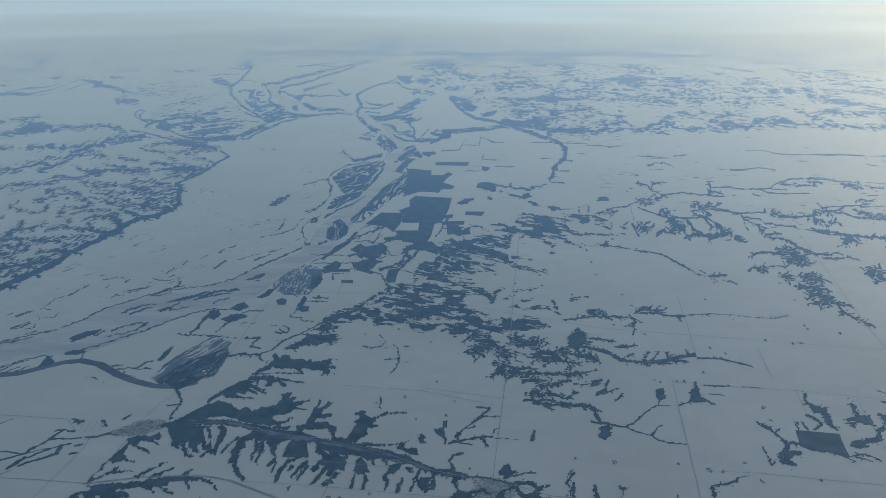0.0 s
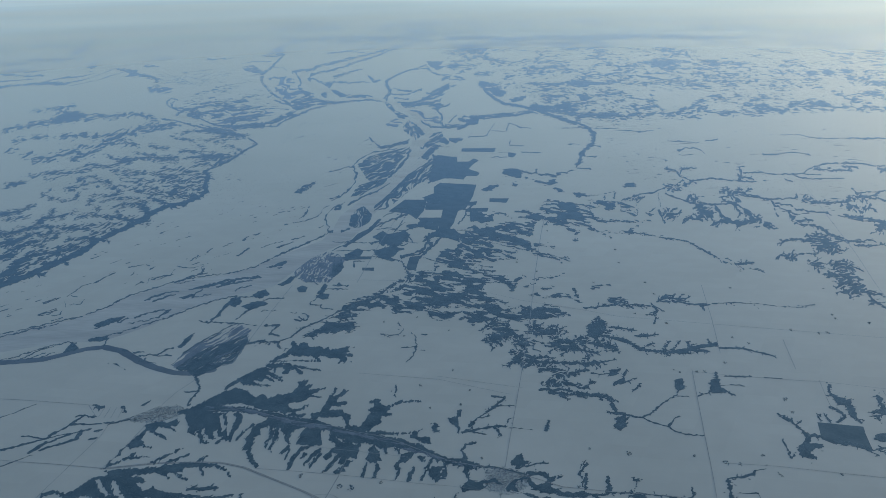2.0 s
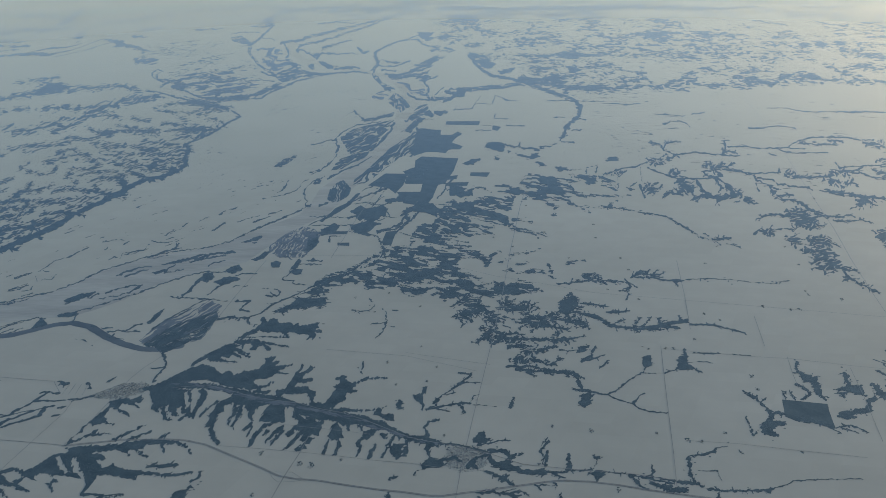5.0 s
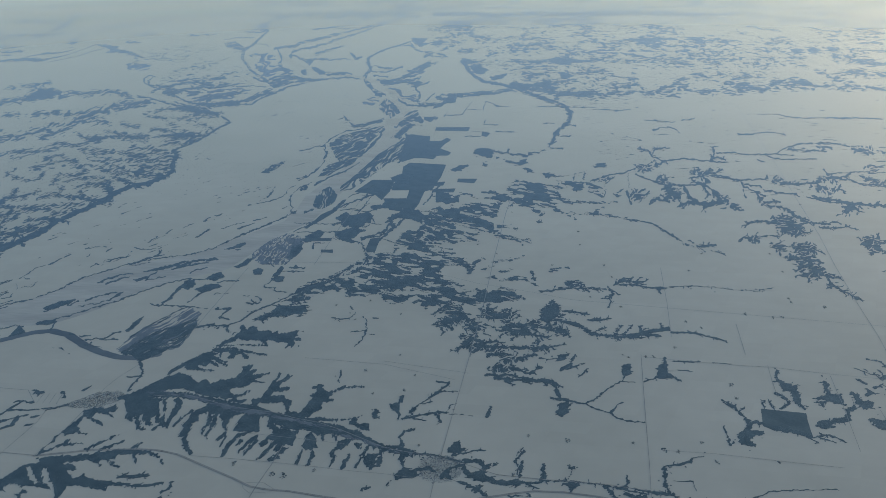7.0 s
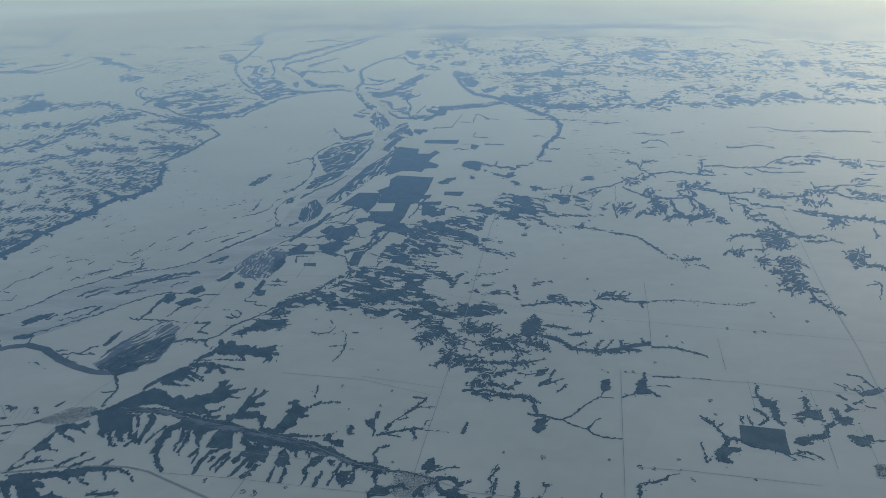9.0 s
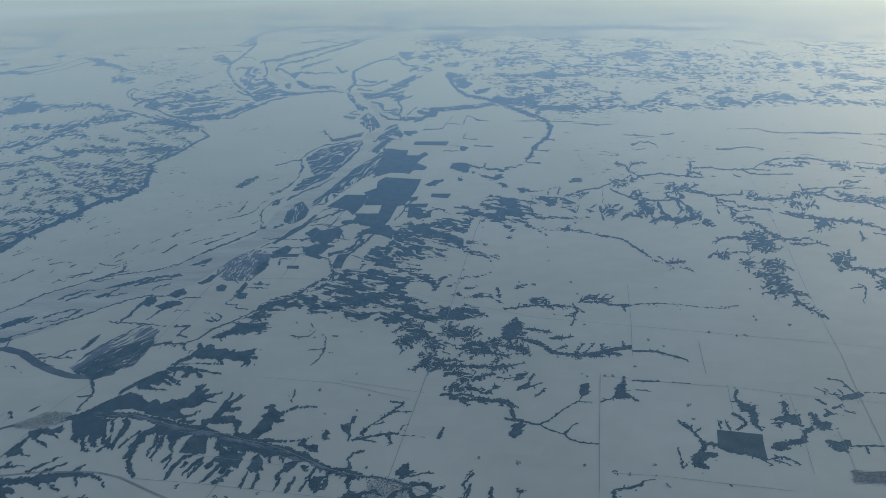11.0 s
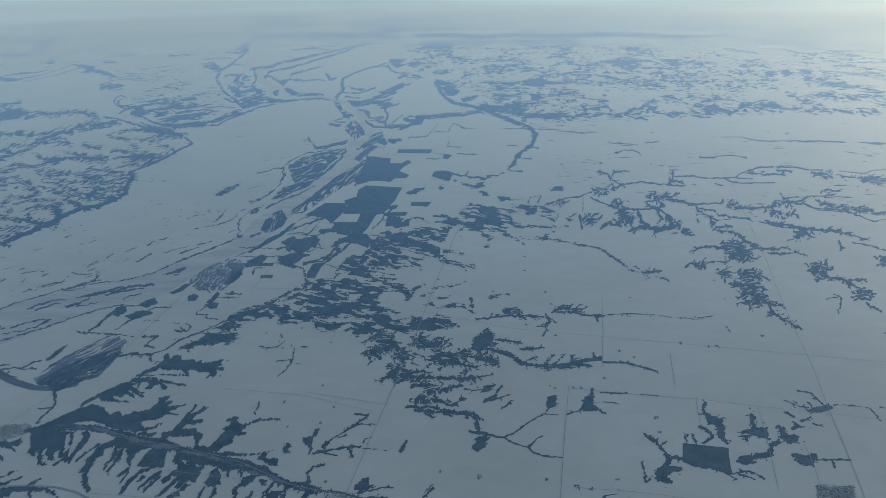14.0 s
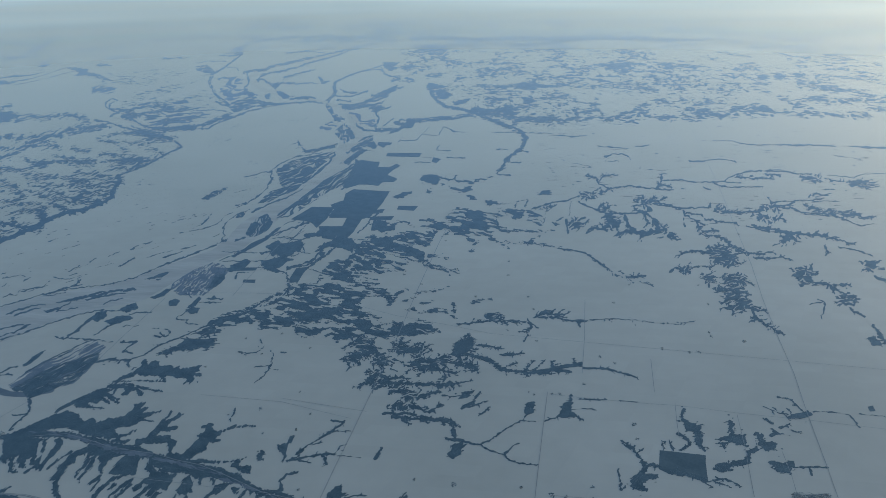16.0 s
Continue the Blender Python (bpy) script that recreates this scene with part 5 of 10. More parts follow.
p = Patch(0.141, 1.09, 165)
p.arm(0.07, 0.07, (-103.4, 143.5), (-95.2, 142.4), (-87.3, 141.6), (-75.3, 140.0))
road(p, 1)
p = Patch(0.146, 1.12, 166)
p.arm(0.05, 0.06, (-86.2, 118.7), (-85.3, 124.8), (-84.0, 133.1), (-82.6, 142.2), (-81.0, 152.1), (-81.3, 157.2), (-77.4, 159.1), (-71.8, 162.0), (-71.7, 166.1), (-70.4, 171.1), (-67.6, 177.5))
road(p, 1)
p = Patch(0.138, 1.06, 167)
p.arm(0.05, 0.06, (-75.3, 139.8), (-73.5, 147.0), (-72.4, 157.1))
road(p, 1)
p = Patch(0.116, 1.00, 168)
p.arm(0.24, 0.22, (-75.3, 139.8), (-63.8, 141.8), (-54.1, 142.1), (-49.7, 141.7), (-45.0, 140.3), (-37.9, 136.3), (-31.2, 132.6), (-27.2, 130.1), (-23.7, 129.2), (-19.1, 128.7), (-13.4, 127.4), (-7.7, 126.2), (-2.2, 125.4), (3.2, 124.3), (5.4, 124.3), (8.6, 125.0), (14.0, 126.0), (19.5, 127.2), (25.0, 128.4), (28.3, 128.9), (33.7, 128.6), (38.9, 127.6), (44.0, 126.3), (47.0, 125.6), (55.9, 123.8), (63.8, 122.6), (73.3, 120.8))
road(p, 2)
p = Patch(0.120, 1.00, 169)
p.arm(0.07, 0.08, (-27.6, 119.0), (-26.0, 129.6), (-24.5, 136.8), (-23.6, 143.3))
road(p, 1)
p = Patch(0.121, 1.00, 170)
p.arm(0.05, 0.04, (-42.5, 139.9), (-32.6, 138.8), (-25.3, 137.8), (-18.0, 136.7), (-8.6, 135.0), (-1.6, 134.1), (5.2, 132.7))
road(p, 1)
p = Patch(0.117, 1.00, 171)
p.arm(0.04, 0.04, (-29.2, 131.5), (-28.3, 129.6), (-26.8, 128.2), (-23.5, 128.4), (-21.4, 129.1))
road(p, 1)
p = Patch(0.118, 1.00, 172)
p.arm(0.04, 0.04, (-28.1, 131.3), (-24.6, 131.2), (-22.0, 129.1))
road(p, 1)
p = Patch(0.137, 1.05, 173)
p.arm(0.05, 0.10, (7.5, 119.2), (8.3, 127.1), (9.2, 135.9), (10.1, 141.7), (11.2, 150.0), (13.6, 166.5), (15.9, 183.0), (19.9, 213.6), (23.3, 244.0), (29.0, 289.0), (32.2, 309.8))
road(p, 1)
p = Patch(0.131, 1.01, 174)
p.arm(0.06, 0.05, (58.5, 181.1), (56.1, 166.2), (53.7, 151.0), (51.7, 137.9), (49.9, 127.3))
road(p, 1)
p = Patch(0.151, 1.16, 175)
p.arm(0.04, 0.04, (58.7, 180.0), (66.6, 178.2), (78.4, 176.1), (81.9, 175.5))
road(p, 1)
p = Patch(0.129, 1.00, 176)
p.arm(0.03, 0.03, (55.5, 141.7), (65.5, 140.6), (77.2, 138.3), (89.3, 136.1))
road(p, 1)
p = Patch(0.170, 1.31, 177)
p.arm(0.05, 0.05, (7.5, 231.3), (17.9, 225.0), (26.3, 221.5), (34.4, 218.1), (45.4, 212.8))
road(p, 1)
p = Patch(0.170, 1.31, 178)
p.arm(0.05, 0.04, (75.2, 235.6), (71.6, 210.8), (68.1, 190.1))
road(p, 1)
p = Patch(0.160, 1.23, 179)
p.arm(0.04, 0.04, (86.9, 197.4), (84.2, 180.9))
road(p, 1)
p = Patch(0.174, 1.34, 180)
p.arm(0.07, 0.07, (-60.4, 190.2), (-58.4, 215.2), (-56.1, 238.9))
road(p, 1)
p = Patch(0.209, 1.61, 181)
p.arm(0.06, 0.07, (-35.0, 240.7), (-32.0, 275.6), (-28.5, 306.6))
road(p, 1)
p = Patch(0.187, 1.44, 182)
p.arm(0.07, 0.07, (-44.8, 242.9), (-29.7, 242.5), (-22.1, 241.8))
road(p, 1)
p = Patch(0.150, 1.15, 183)
p.arm(0.04, 0.04, (-85.1, 159.6), (-85.4, 164.1))
road(p, 1)
p = Patch(0.149, 1.15, 184)
p.arm(0.04, 0.04, (-83.6, 159.6), (-84.0, 164.1))
road(p, 1)
p = Patch(0.149, 1.15, 185)
p.arm(0.04, 0.04, (-82.0, 159.6), (-82.5, 164.1))
road(p, 1)
p = Patch(0.148, 1.14, 186)
p.arm(0.04, 0.04, (-80.2, 159.3), (-80.9, 164.1))
road(p, 1)
p = Patch(0.126, 1.00, 187)
p.arm(0.08, 0.07, (-59.7, 162.4), (-51.8, 163.4), (-45.7, 161.1), (-39.7, 158.4), (-34.1, 156.9), (-28.6, 155.7), (-23.0, 153.4), (-17.7, 151.8), (-12.3, 149.0), (-7.1, 145.8), (-2.1, 142.7), (2.8, 141.1), (8.7, 139.7), (14.4, 137.3), (21.1, 133.8), (29.9, 132.4), (41.8, 131.0), (50.0, 129.0))
road(p, 3)
p = Patch(0.177, 1.36, 188)
p.arm(0.03, 0.05, (173.6, 483.6), (152.7, 360.2), (142.3, 304.6), (134.9, 263.2), (128.9, 235.2), (124.0, 208.8), (120.9, 190.1), (116.6, 170.6), (112.6, 150.4), (110.0, 138.1))
road(p, 1)
p = Patch(0.141, 1.08, 189)
p.arm(0.03, 0.04, (81.9, 175.5), (88.3, 174.7), (101.6, 171.3), (117.0, 168.2), (131.3, 164.8))
road(p, 1)
p = Patch(0.133, 1.02, 190)
p.arm(0.03, 0.03, (100.7, 170.6), (98.4, 158.4), (94.7, 141.4))
road(p, 1)
farmstead(-9.7, 173.8, 0.99, 785)
farmstead(2.4, 171.3, 0.70, 786)
farmstead(0.4, 165.0, 0.68, 787)
farmstead(-6.8, 163.6, 0.68, 788)
farmstead(-30.9, 124.8, 1.04, 789)
farmstead(-32.4, 137.8, 0.86, 790)
farmstead(-15.5, 135.4, 0.84, 791)
farmstead(-23.8, 133.7, 1.44, 792)
farmstead(-21.5, 133.1, 1.55, 793)
farmstead(-27.8, 138.8, 0.62, 794)
farmstead(5.1, 143.7, 0.74, 795)
farmstead(36.3, 145.3, 1.13, 796)
farmstead(28.1, 146.8, 0.63, 797)
farmstead(49.7, 144.1, 0.76, 798)
farmstead(55.5, 141.7, 1.14, 799)
farmstead(39.0, 126.1, 1.15, 800)
farmstead(26.7, 127.5, 1.38, 801)
farmstead(54.0, 181.2, 0.60, 802)
farmstead(61.5, 180.2, 0.90, 803)
farmstead(77.4, 138.1, 0.78, 804)
farmstead(83.4, 233.6, 0.94, 805)
farmstead(106.5, 212.9, 0.90, 806)
farmstead(106.4, 210.6, 0.89, 807)
farmstead(91.3, 203.2, 1.02, 808)
farmstead(98.0, 201.0, 1.02, 809)
farmstead(100.4, 201.3, 1.03, 810)
farmstead(111.5, 232.1, 0.77, 811)
farmstead(114.3, 207.1, 1.07, 812)
farmstead(59.4, 180.2, 0.75, 813)
farmstead(67.7, 184.9, 0.92, 814)
farmstead(73.8, 198.9, 0.82, 815)
farmstead(77.3, 195.5, 0.81, 816)
farmstead(112.5, 246.5, 0.81, 817)
farmstead(29.6, 202.4, 0.64, 818)
farmstead(58.1, 208.0, 0.83, 819)
farmstead(24.5, 248.9, 0.95, 820)
farmstead(31.2, 290.2, 0.87, 821)
farmstead(53.7, 269.0, 1.03, 822)
farmstead(59.0, 229.3, 0.90, 823)
farmstead(58.0, 238.3, 0.93, 824)
farmstead(52.7, 255.8, 0.79, 825)
farmstead(18.2, 256.9, 0.97, 826)
farmstead(58.3, 141.3, 0.89, 827)
farmstead(63.8, 144.3, 0.91, 828)
farmstead(76.6, 166.6, 1.31, 829)
farmstead(76.0, 161.2, 0.99, 830)
farmstead(65.2, 137.9, 0.88, 831)
farmstead(-16.8, 171.2, 0.42, 832)
farmstead(36.0, 261.7, 0.80, 833)
farmstead(41.9, 238.7, 0.92, 834)
farmstead(140.8, 294.8, 0.96, 835)
farmstead(50.5, 215.0, 0.68, 836)
farmstead(55.1, 179.7, 0.59, 837)
farmstead(40.0, 187.3, 0.45, 838)
farmstead(-3.7, 204.7, 0.64, 839)
farmstead(-16.3, 201.3, 0.64, 840)
farmstead(-13.3, 213.5, 0.67, 841)
farmstead(-23.0, 210.6, 0.66, 842)
farmstead(-1.9, 181.5, 0.58, 843)
farmstead(-29.5, 194.4, 0.63, 844)
farmstead(-32.2, 136.8, 0.61, 845)
farmstead(24.4, 133.8, 0.71, 846)
farmstead(50.4, 122.5, 0.81, 847)
farmstead(54.7, 195.2, 0.47, 848)
farmstead(90.9, 247.1, 0.59, 849)
farmstead(107.5, 377.0, 0.85, 850)
farmstead(69.3, 434.2, 1.27, 851)
farmstead(149.8, 396.8, 0.92, 852)
p = Patch(0.271, 2.62, 192)
p.lot((62.0, 516.2), (169.9, 505.9), (254.7, 489.5), (296.6, 486.1), (195.7, 303.1), (132.1, 305.6), (95.9, 339.1), (68.3, 384.8), (80.7, 470.6))
scattered(p, 'specks', 0.13, 4)
p = Patch(0.220, 1.91, 193)
p.lot((-159.1, 234.8), (-137.3, 273.6), (-119.2, 333.2), (-120.7, 442.5), (-116.6, 545.2), (-71.9, 561.5), (-45.8, 465.7), (-64.1, 411.5), (-58.0, 314.0), (-82.5, 254.7), (-109.3, 233.4), (-143.5, 209.3))
scattered(p, 'specks', 0.08, 50)
p = Patch(0.161, 1.24, 195)
p.arm(0.24, 0.16, (-23.1, 202.5), (-19.5, 201.4), (-17.3, 203.1), (-16.7, 205.7))
p.arm(0.16, 0.17, (-17.7, 207.5), (-18.8, 210.5))
woodland(p, 'grove')
p = Patch(0.154, 1.19, 196)
p.arm(0.13, 0.16, (-14.5, 203.1), (-13.1, 201.3), (-12.5, 196.1), (-12.4, 192.8), (-13.1, 188.9), (-14.3, 185.8))
p.arm(0.15, 0.15, (-12.5, 194.8), (-16.6, 194.2))
p.arm(0.11, 0.11, (-12.2, 193.1), (-9.9, 192.4))
woodland(p, 'shore')
p = Patch(0.159, 1.23, 197)
p.arm(0.15, 0.15, (-11.5, 202.0), (-10.0, 201.9))
field(p, 'hedge')
p = Patch(0.630, 1.00, 217, 6.74)
p.arm(0.90, 0.57, (-382.9, 744.2), (-372.8, 768.6), (-378.0, 810.5), (-381.5, 851.8), (-352.9, 827.3), (-315.3, 777.3), (-293.5, 742.6))
p.arm(0.91, 0.59, (-357.6, 765.7), (-359.0, 794.0), (-357.4, 823.7), (-331.1, 788.5), (-304.0, 755.7))
p.arm(0.58, 0.60, (-367.3, 723.7), (-360.9, 754.9))
p.arm(1.54, 0.89, (-456.6, 722.5), (-429.8, 731.4), (-416.8, 746.8), (-394.8, 746.4), (-377.0, 732.4))
p.arm(1.30, 0.64, (-481.2, 762.8), (-453.3, 772.6), (-432.8, 776.3))
p.arm(1.24, 0.65, (-411.2, 756.9), (-404.1, 786.6), (-387.5, 799.7), (-387.7, 812.5))
p.arm(1.43, 0.70, (-503.0, 859.9), (-468.9, 843.0), (-459.2, 859.5))
p.arm(1.04, 0.65, (-514.7, 817.6), (-485.2, 828.6), (-434.4, 800.9))
woodland(p, 'bank')
p = Patch(0.804, 1.00, 218, 8.33)
p.arm(1.94, 1.35, (-648.3, 1189.3), (-586.8, 1151.6), (-552.9, 1132.4))
p.arm(1.65, 1.03, (-511.7, 1031.3), (-539.2, 1112.2), (-611.1, 1301.6))
p.arm(1.47, 0.79, (-491.4, 896.5), (-492.2, 962.8), (-477.1, 989.2))
p.arm(1.10, 0.66, (-438.1, 920.8), (-414.7, 864.0), (-394.4, 827.0))
p.arm(2.05, 1.32, (-429.1, 1063.9), (-426.5, 1117.0), (-416.7, 1156.0))
p.arm(1.14, 0.83, (-447.5, 963.1), (-451.3, 1027.9), (-435.8, 1080.7))
p.arm(1.30, 0.90, (-409.8, 1136.6), (-396.9, 1194.7), (-359.8, 1210.9), (-319.1, 1216.8))
p.arm(1.21, 0.78, (-566.0, 970.3), (-524.4, 971.2), (-491.1, 974.5))
p.arm(1.08, 0.72, (-373.8, 933.1), (-352.9, 939.4))
p.arm(1.02, 0.66, (-357.5, 875.8), (-337.6, 856.6))
p.arm(0.87, 0.52, (-305.5, 916.7), (-274.2, 920.6))
p.arm(1.19, 0.76, (-599.3, 933.5), (-562.8, 940.8), (-519.8, 924.5))
p.arm(1.51, 0.95, (-756.0, 1183.4), (-643.6, 1106.3), (-641.7, 1161.4))
woodland(p, 'bank')
p = Patch(0.419, 1.00, 220, 4.61)
p.lot((-182.1, 552.8), (-166.8, 555.2), (-155.1, 571.5), (-138.1, 569.4), (-143.4, 528.0), (-153.5, 510.1), (-168.1, 521.0))
marsh(p, 0.0)
p = Patch(0.523, 1.00, 221, 5.68)
p.lot((-284.4, 699.3), (-260.4, 688.9), (-250.9, 656.8), (-268.6, 665.5))
marsh(p, 0.0)
p = Patch(0.503, 1.00, 224, 5.46)
p.lot((-187.2, 734.8), (-184.0, 760.8), (-171.0, 750.8), (-154.5, 711.5), (-136.8, 657.4), (-125.1, 638.4), (-138.1, 605.4), (-155.7, 642.7))
marsh(p, -0.12)
p = Patch(0.388, 1.00, 227, 4.28)
p.lot((-41.7, 558.0), (-23.3, 545.2), (-17.6, 505.3), (-29.1, 515.8), (-38.0, 536.4))
marsh(p, 0.0)
p = Patch(0.370, 1.00, 229, 4.09)
p.lot((-54.0, 509.0), (-48.6, 527.5), (-43.2, 517.2), (-43.6, 495.4), (-49.0, 495.9))
marsh(p, 0.2)
p = Patch(0.351, 1.00, 230, 3.88)
p.lot((-41.8, 498.7), (-39.6, 518.8), (-33.1, 501.4), (-26.3, 473.5), (-31.1, 456.8), (-34.5, 466.3), (-40.0, 483.0))
woodland(p, 'island')
p = Patch(0.336, 1.00, 231, 3.73)
p.lot((-23.4, 460.7), (-21.3, 474.7), (-16.4, 479.1), (-14.8, 466.1), (-19.9, 449.9), (-22.9, 447.2))
woodland(p, 'island')
p = Patch(0.301, 1.00, 232, 3.35)
p.arm(0.48, 0.33, (-25.9, 434.7), (-24.5, 445.9), (-21.7, 453.0))
p.lot((-51.0, 439.5), (-40.9, 450.2), (-35.0, 457.1), (-33.5, 446.6), (-40.1, 441.4), (-47.1, 433.7))
p.arm(0.34, 0.24, (-59.4, 467.0), (-54.1, 451.3), (-49.1, 436.6))
p.arm(0.39, 0.32, (-54.6, 348.9), (-53.3, 364.1), (-55.1, 381.9), (-58.8, 396.7), (-58.0, 411.1), (-52.4, 426.0), (-39.5, 435.8))
p.arm(0.79, 0.55, (-32.3, 432.5), (-31.9, 414.1), (-33.9, 399.6), (-35.7, 386.1), (-38.2, 373.4))
p.arm(0.29, 0.22, (-70.0, 386.2), (-63.9, 392.5), (-58.6, 395.6))
p.arm(0.74, 0.40, (-51.4, 328.7), (-46.3, 339.5), (-41.1, 348.2), (-36.9, 361.2))
p.arm(0.52, 0.27, (-51.4, 351.5), (-45.2, 359.7), (-39.0, 370.3))
p.lot((-26.8, 410.0), (-22.0, 431.7), (-18.7, 445.4), (-14.5, 439.4), (-18.5, 426.0), (-21.3, 407.1))
p.arm(0.39, 0.29, (-32.5, 349.5), (-29.4, 374.9), (-25.0, 389.8), (-20.0, 401.0))
p.arm(0.58, 0.38, (-45.7, 537.3), (-40.4, 528.6))
woodland(p, 'bank')
p = Patch(0.295, 1.00, 233, 3.28)
p.lot((-57.3, 400.1), (-52.8, 417.0), (-44.9, 428.1), (-32.8, 438.0), (-32.4, 419.2), (-34.7, 411.8), (-36.2, 402.2), (-36.8, 380.7), (-39.3, 373.4), (-43.9, 370.6), (-46.3, 367.7), (-49.9, 374.1), (-53.1, 387.2))
woodland(p, 'island')
p = Patch(0.267, 1.00, 234, 2.97)
p.lot((-51.8, 340.7), (-50.6, 360.0), (-43.8, 369.6), (-38.1, 372.3), (-39.4, 360.4), (-44.2, 352.0), (-47.6, 343.1))
woodland(p, 'island')
p = Patch(0.264, 1.00, 235, 2.94)
p.lot((-38.7, 319.2), (-39.5, 325.6), (-36.2, 338.9), (-33.1, 355.2), (-30.0, 372.8), (-24.7, 386.5), (-20.4, 407.1), (-17.5, 418.1), (-15.1, 396.0), (-15.9, 379.3), (-19.2, 366.1), (-23.9, 358.5), (-26.7, 345.5), (-29.6, 336.0), (-34.1, 321.4))
woodland(p, 'island')
p = Patch(0.233, 1.00, 236, 2.60)
p.lot((-46.8, 301.7), (-47.8, 315.0), (-46.3, 322.8), (-44.1, 325.9), (-39.0, 314.6), (-38.5, 305.6), (-41.4, 297.3), (-44.0, 296.7))
woodland(p, 'island')
p = Patch(0.231, 1.00, 237, 2.57)
p.lot((-79.8, 347.6), (-77.1, 359.7), (-72.4, 369.4), (-72.7, 357.5), (-75.8, 347.4))
p.arm(0.31, 0.26, (-59.7, 334.2), (-56.6, 340.9), (-55.0, 354.6))
p.arm(0.51, 0.38, (-60.5, 338.5), (-57.6, 341.9))
p.lot((-55.9, 320.9), (-56.0, 329.8), (-53.5, 331.3), (-53.4, 321.5))
p.arm(0.24, 0.18, (-58.0, 310.2), (-58.2, 317.8), (-56.5, 325.7))
p.arm(0.24, 0.17, (-58.2, 310.2), (-54.3, 297.8), (-53.7, 288.4))
p.lot((-53.5, 293.7), (-51.8, 295.0), (-51.6, 291.6), (-53.2, 291.7))
p.arm(0.55, 0.34, (-48.4, 292.1), (-45.8, 296.8))
p.arm(0.23, 0.12, (-72.9, 302.2), (-65.9, 306.9), (-61.3, 312.6), (-61.0, 323.5), (-58.8, 331.6))
p.arm(0.48, 0.25, (-67.5, 314.4), (-67.6, 326.3))
p.arm(0.27, 0.11, (-69.7, 275.2), (-64.7, 281.1))
p.arm(0.22, 0.11, (-66.3, 283.1), (-61.8, 287.4))
p.arm(0.23, 0.11, (-58.4, 298.0), (-56.7, 300.7))
p.arm(0.21, 0.17, (-45.0, 278.5), (-40.0, 287.8), (-35.8, 297.0))
p.arm(0.23, 0.18, (-34.1, 310.6), (-29.1, 318.8), (-25.2, 328.2))
woodland(p, 'bank')
p = Patch(0.792, 1.00, 240, 3.67)
p.lot((-296.7, 1229.3), (-193.9, 1225.5), (-54.5, 1133.7), (-48.4, 1018.8), (-139.9, 1073.2), (-251.4, 1105.1))
scattered(p, 'far', 0.30, 6)
p = Patch(0.544, 4.05, 241)
p.arm(0.63, 0.41, (-124.0, 724.1), (-117.8, 749.1), (-106.9, 791.9))
field(p, 'hedge')
p = Patch(0.365, 2.77, 242)
p.arm(0.26, 0.26, (-84.0, 502.9), (-45.4, 495.5))
field(p, 'hedge')
p = Patch(0.444, 1.00, 244, 2.43)
p.lot((-321.9, 786.7), (-283.0, 813.0), (-248.5, 833.0), (-204.3, 776.6), (-179.8, 682.4), (-140.7, 598.2), (-135.4, 558.0), (-164.1, 520.6), (-194.6, 554.3), (-215.7, 579.1), (-236.0, 675.6), (-268.5, 671.5))
scattered(p, 'bluff', 0.24, 5)
p = Patch(0.891, 1.00, 246, 4.45)
p.lot((-808.6, 1293.7), (-577.4, 1397.8), (-176.1, 1317.6), (-73.7, 1180.3), (173.2, 1227.8), (574.6, 1095.8), (663.4, 1084.4), (766.2, 1264.4), (198.7, 1450.8), (-328.6, 1594.9), (-1101.7, 1752.8))
scattered(p, 'far', 0.27, 6)
p = Patch(0.326, 1.00, 273, 3.61)
p.arm(0.27, 0.24, (170.5, 453.3), (186.5, 452.4), (192.4, 442.1), (208.8, 441.3))
p.arm(0.42, 0.34, (208.8, 441.3), (222.2, 440.6), (237.3, 437.1))
p.arm(0.43, 0.35, (244.6, 436.8), (255.9, 432.2), (266.7, 433.1))
p.arm(0.26, 0.23, (111.2, 443.6), (121.2, 438.9), (126.7, 435.8), (140.3, 444.8))
p.arm(0.38, 0.30, (111.1, 419.6), (120.2, 425.6), (123.3, 419.0), (123.5, 412.8))
p.arm(0.37, 0.30, (109.6, 407.4), (117.1, 409.5))
p.arm(0.42, 0.25, (93.0, 473.0), (102.2, 467.7), (109.1, 470.4))
p.arm(0.30, 0.23, (151.7, 405.5), (167.5, 410.7), (174.4, 405.6))
p.arm(0.33, 0.24, (228.6, 414.1), (237.0, 407.7))
woodland(p, 'bank')
p = Patch(0.195, 1.00, 276, 2.18)
p.arm(0.21, 0.29, (59.6, 288.7), (66.6, 285.4), (73.2, 281.0), (80.6, 276.2), (84.1, 267.7), (86.7, 260.8), (88.4, 254.7))
p.arm(0.39, 0.29, (90.1, 258.7), (91.9, 253.6), (96.7, 254.5))
p.arm(0.14, 0.11, (91.6, 252.2), (98.3, 245.9))
woodland(p, 'draws')
p = Patch(0.174, 1.00, 284, 1.95)
p.arm(0.26, 0.17, (36.2, 219.3), (39.5, 219.2), (44.8, 221.1), (51.5, 221.0), (56.4, 220.1))
p.lot((45.1, 225.3), (48.1, 226.1), (49.3, 223.1), (46.6, 221.9), (45.1, 222.8))
p.arm(0.35, 0.17, (56.7, 221.7), (57.4, 216.8), (55.4, 213.0))
p.arm(0.35, 0.27, (58.6, 222.9), (61.1, 227.1), (63.4, 225.7), (67.5, 224.8))
woodland(p, 'draws')
p = Patch(0.164, 1.00, 286, 1.84)
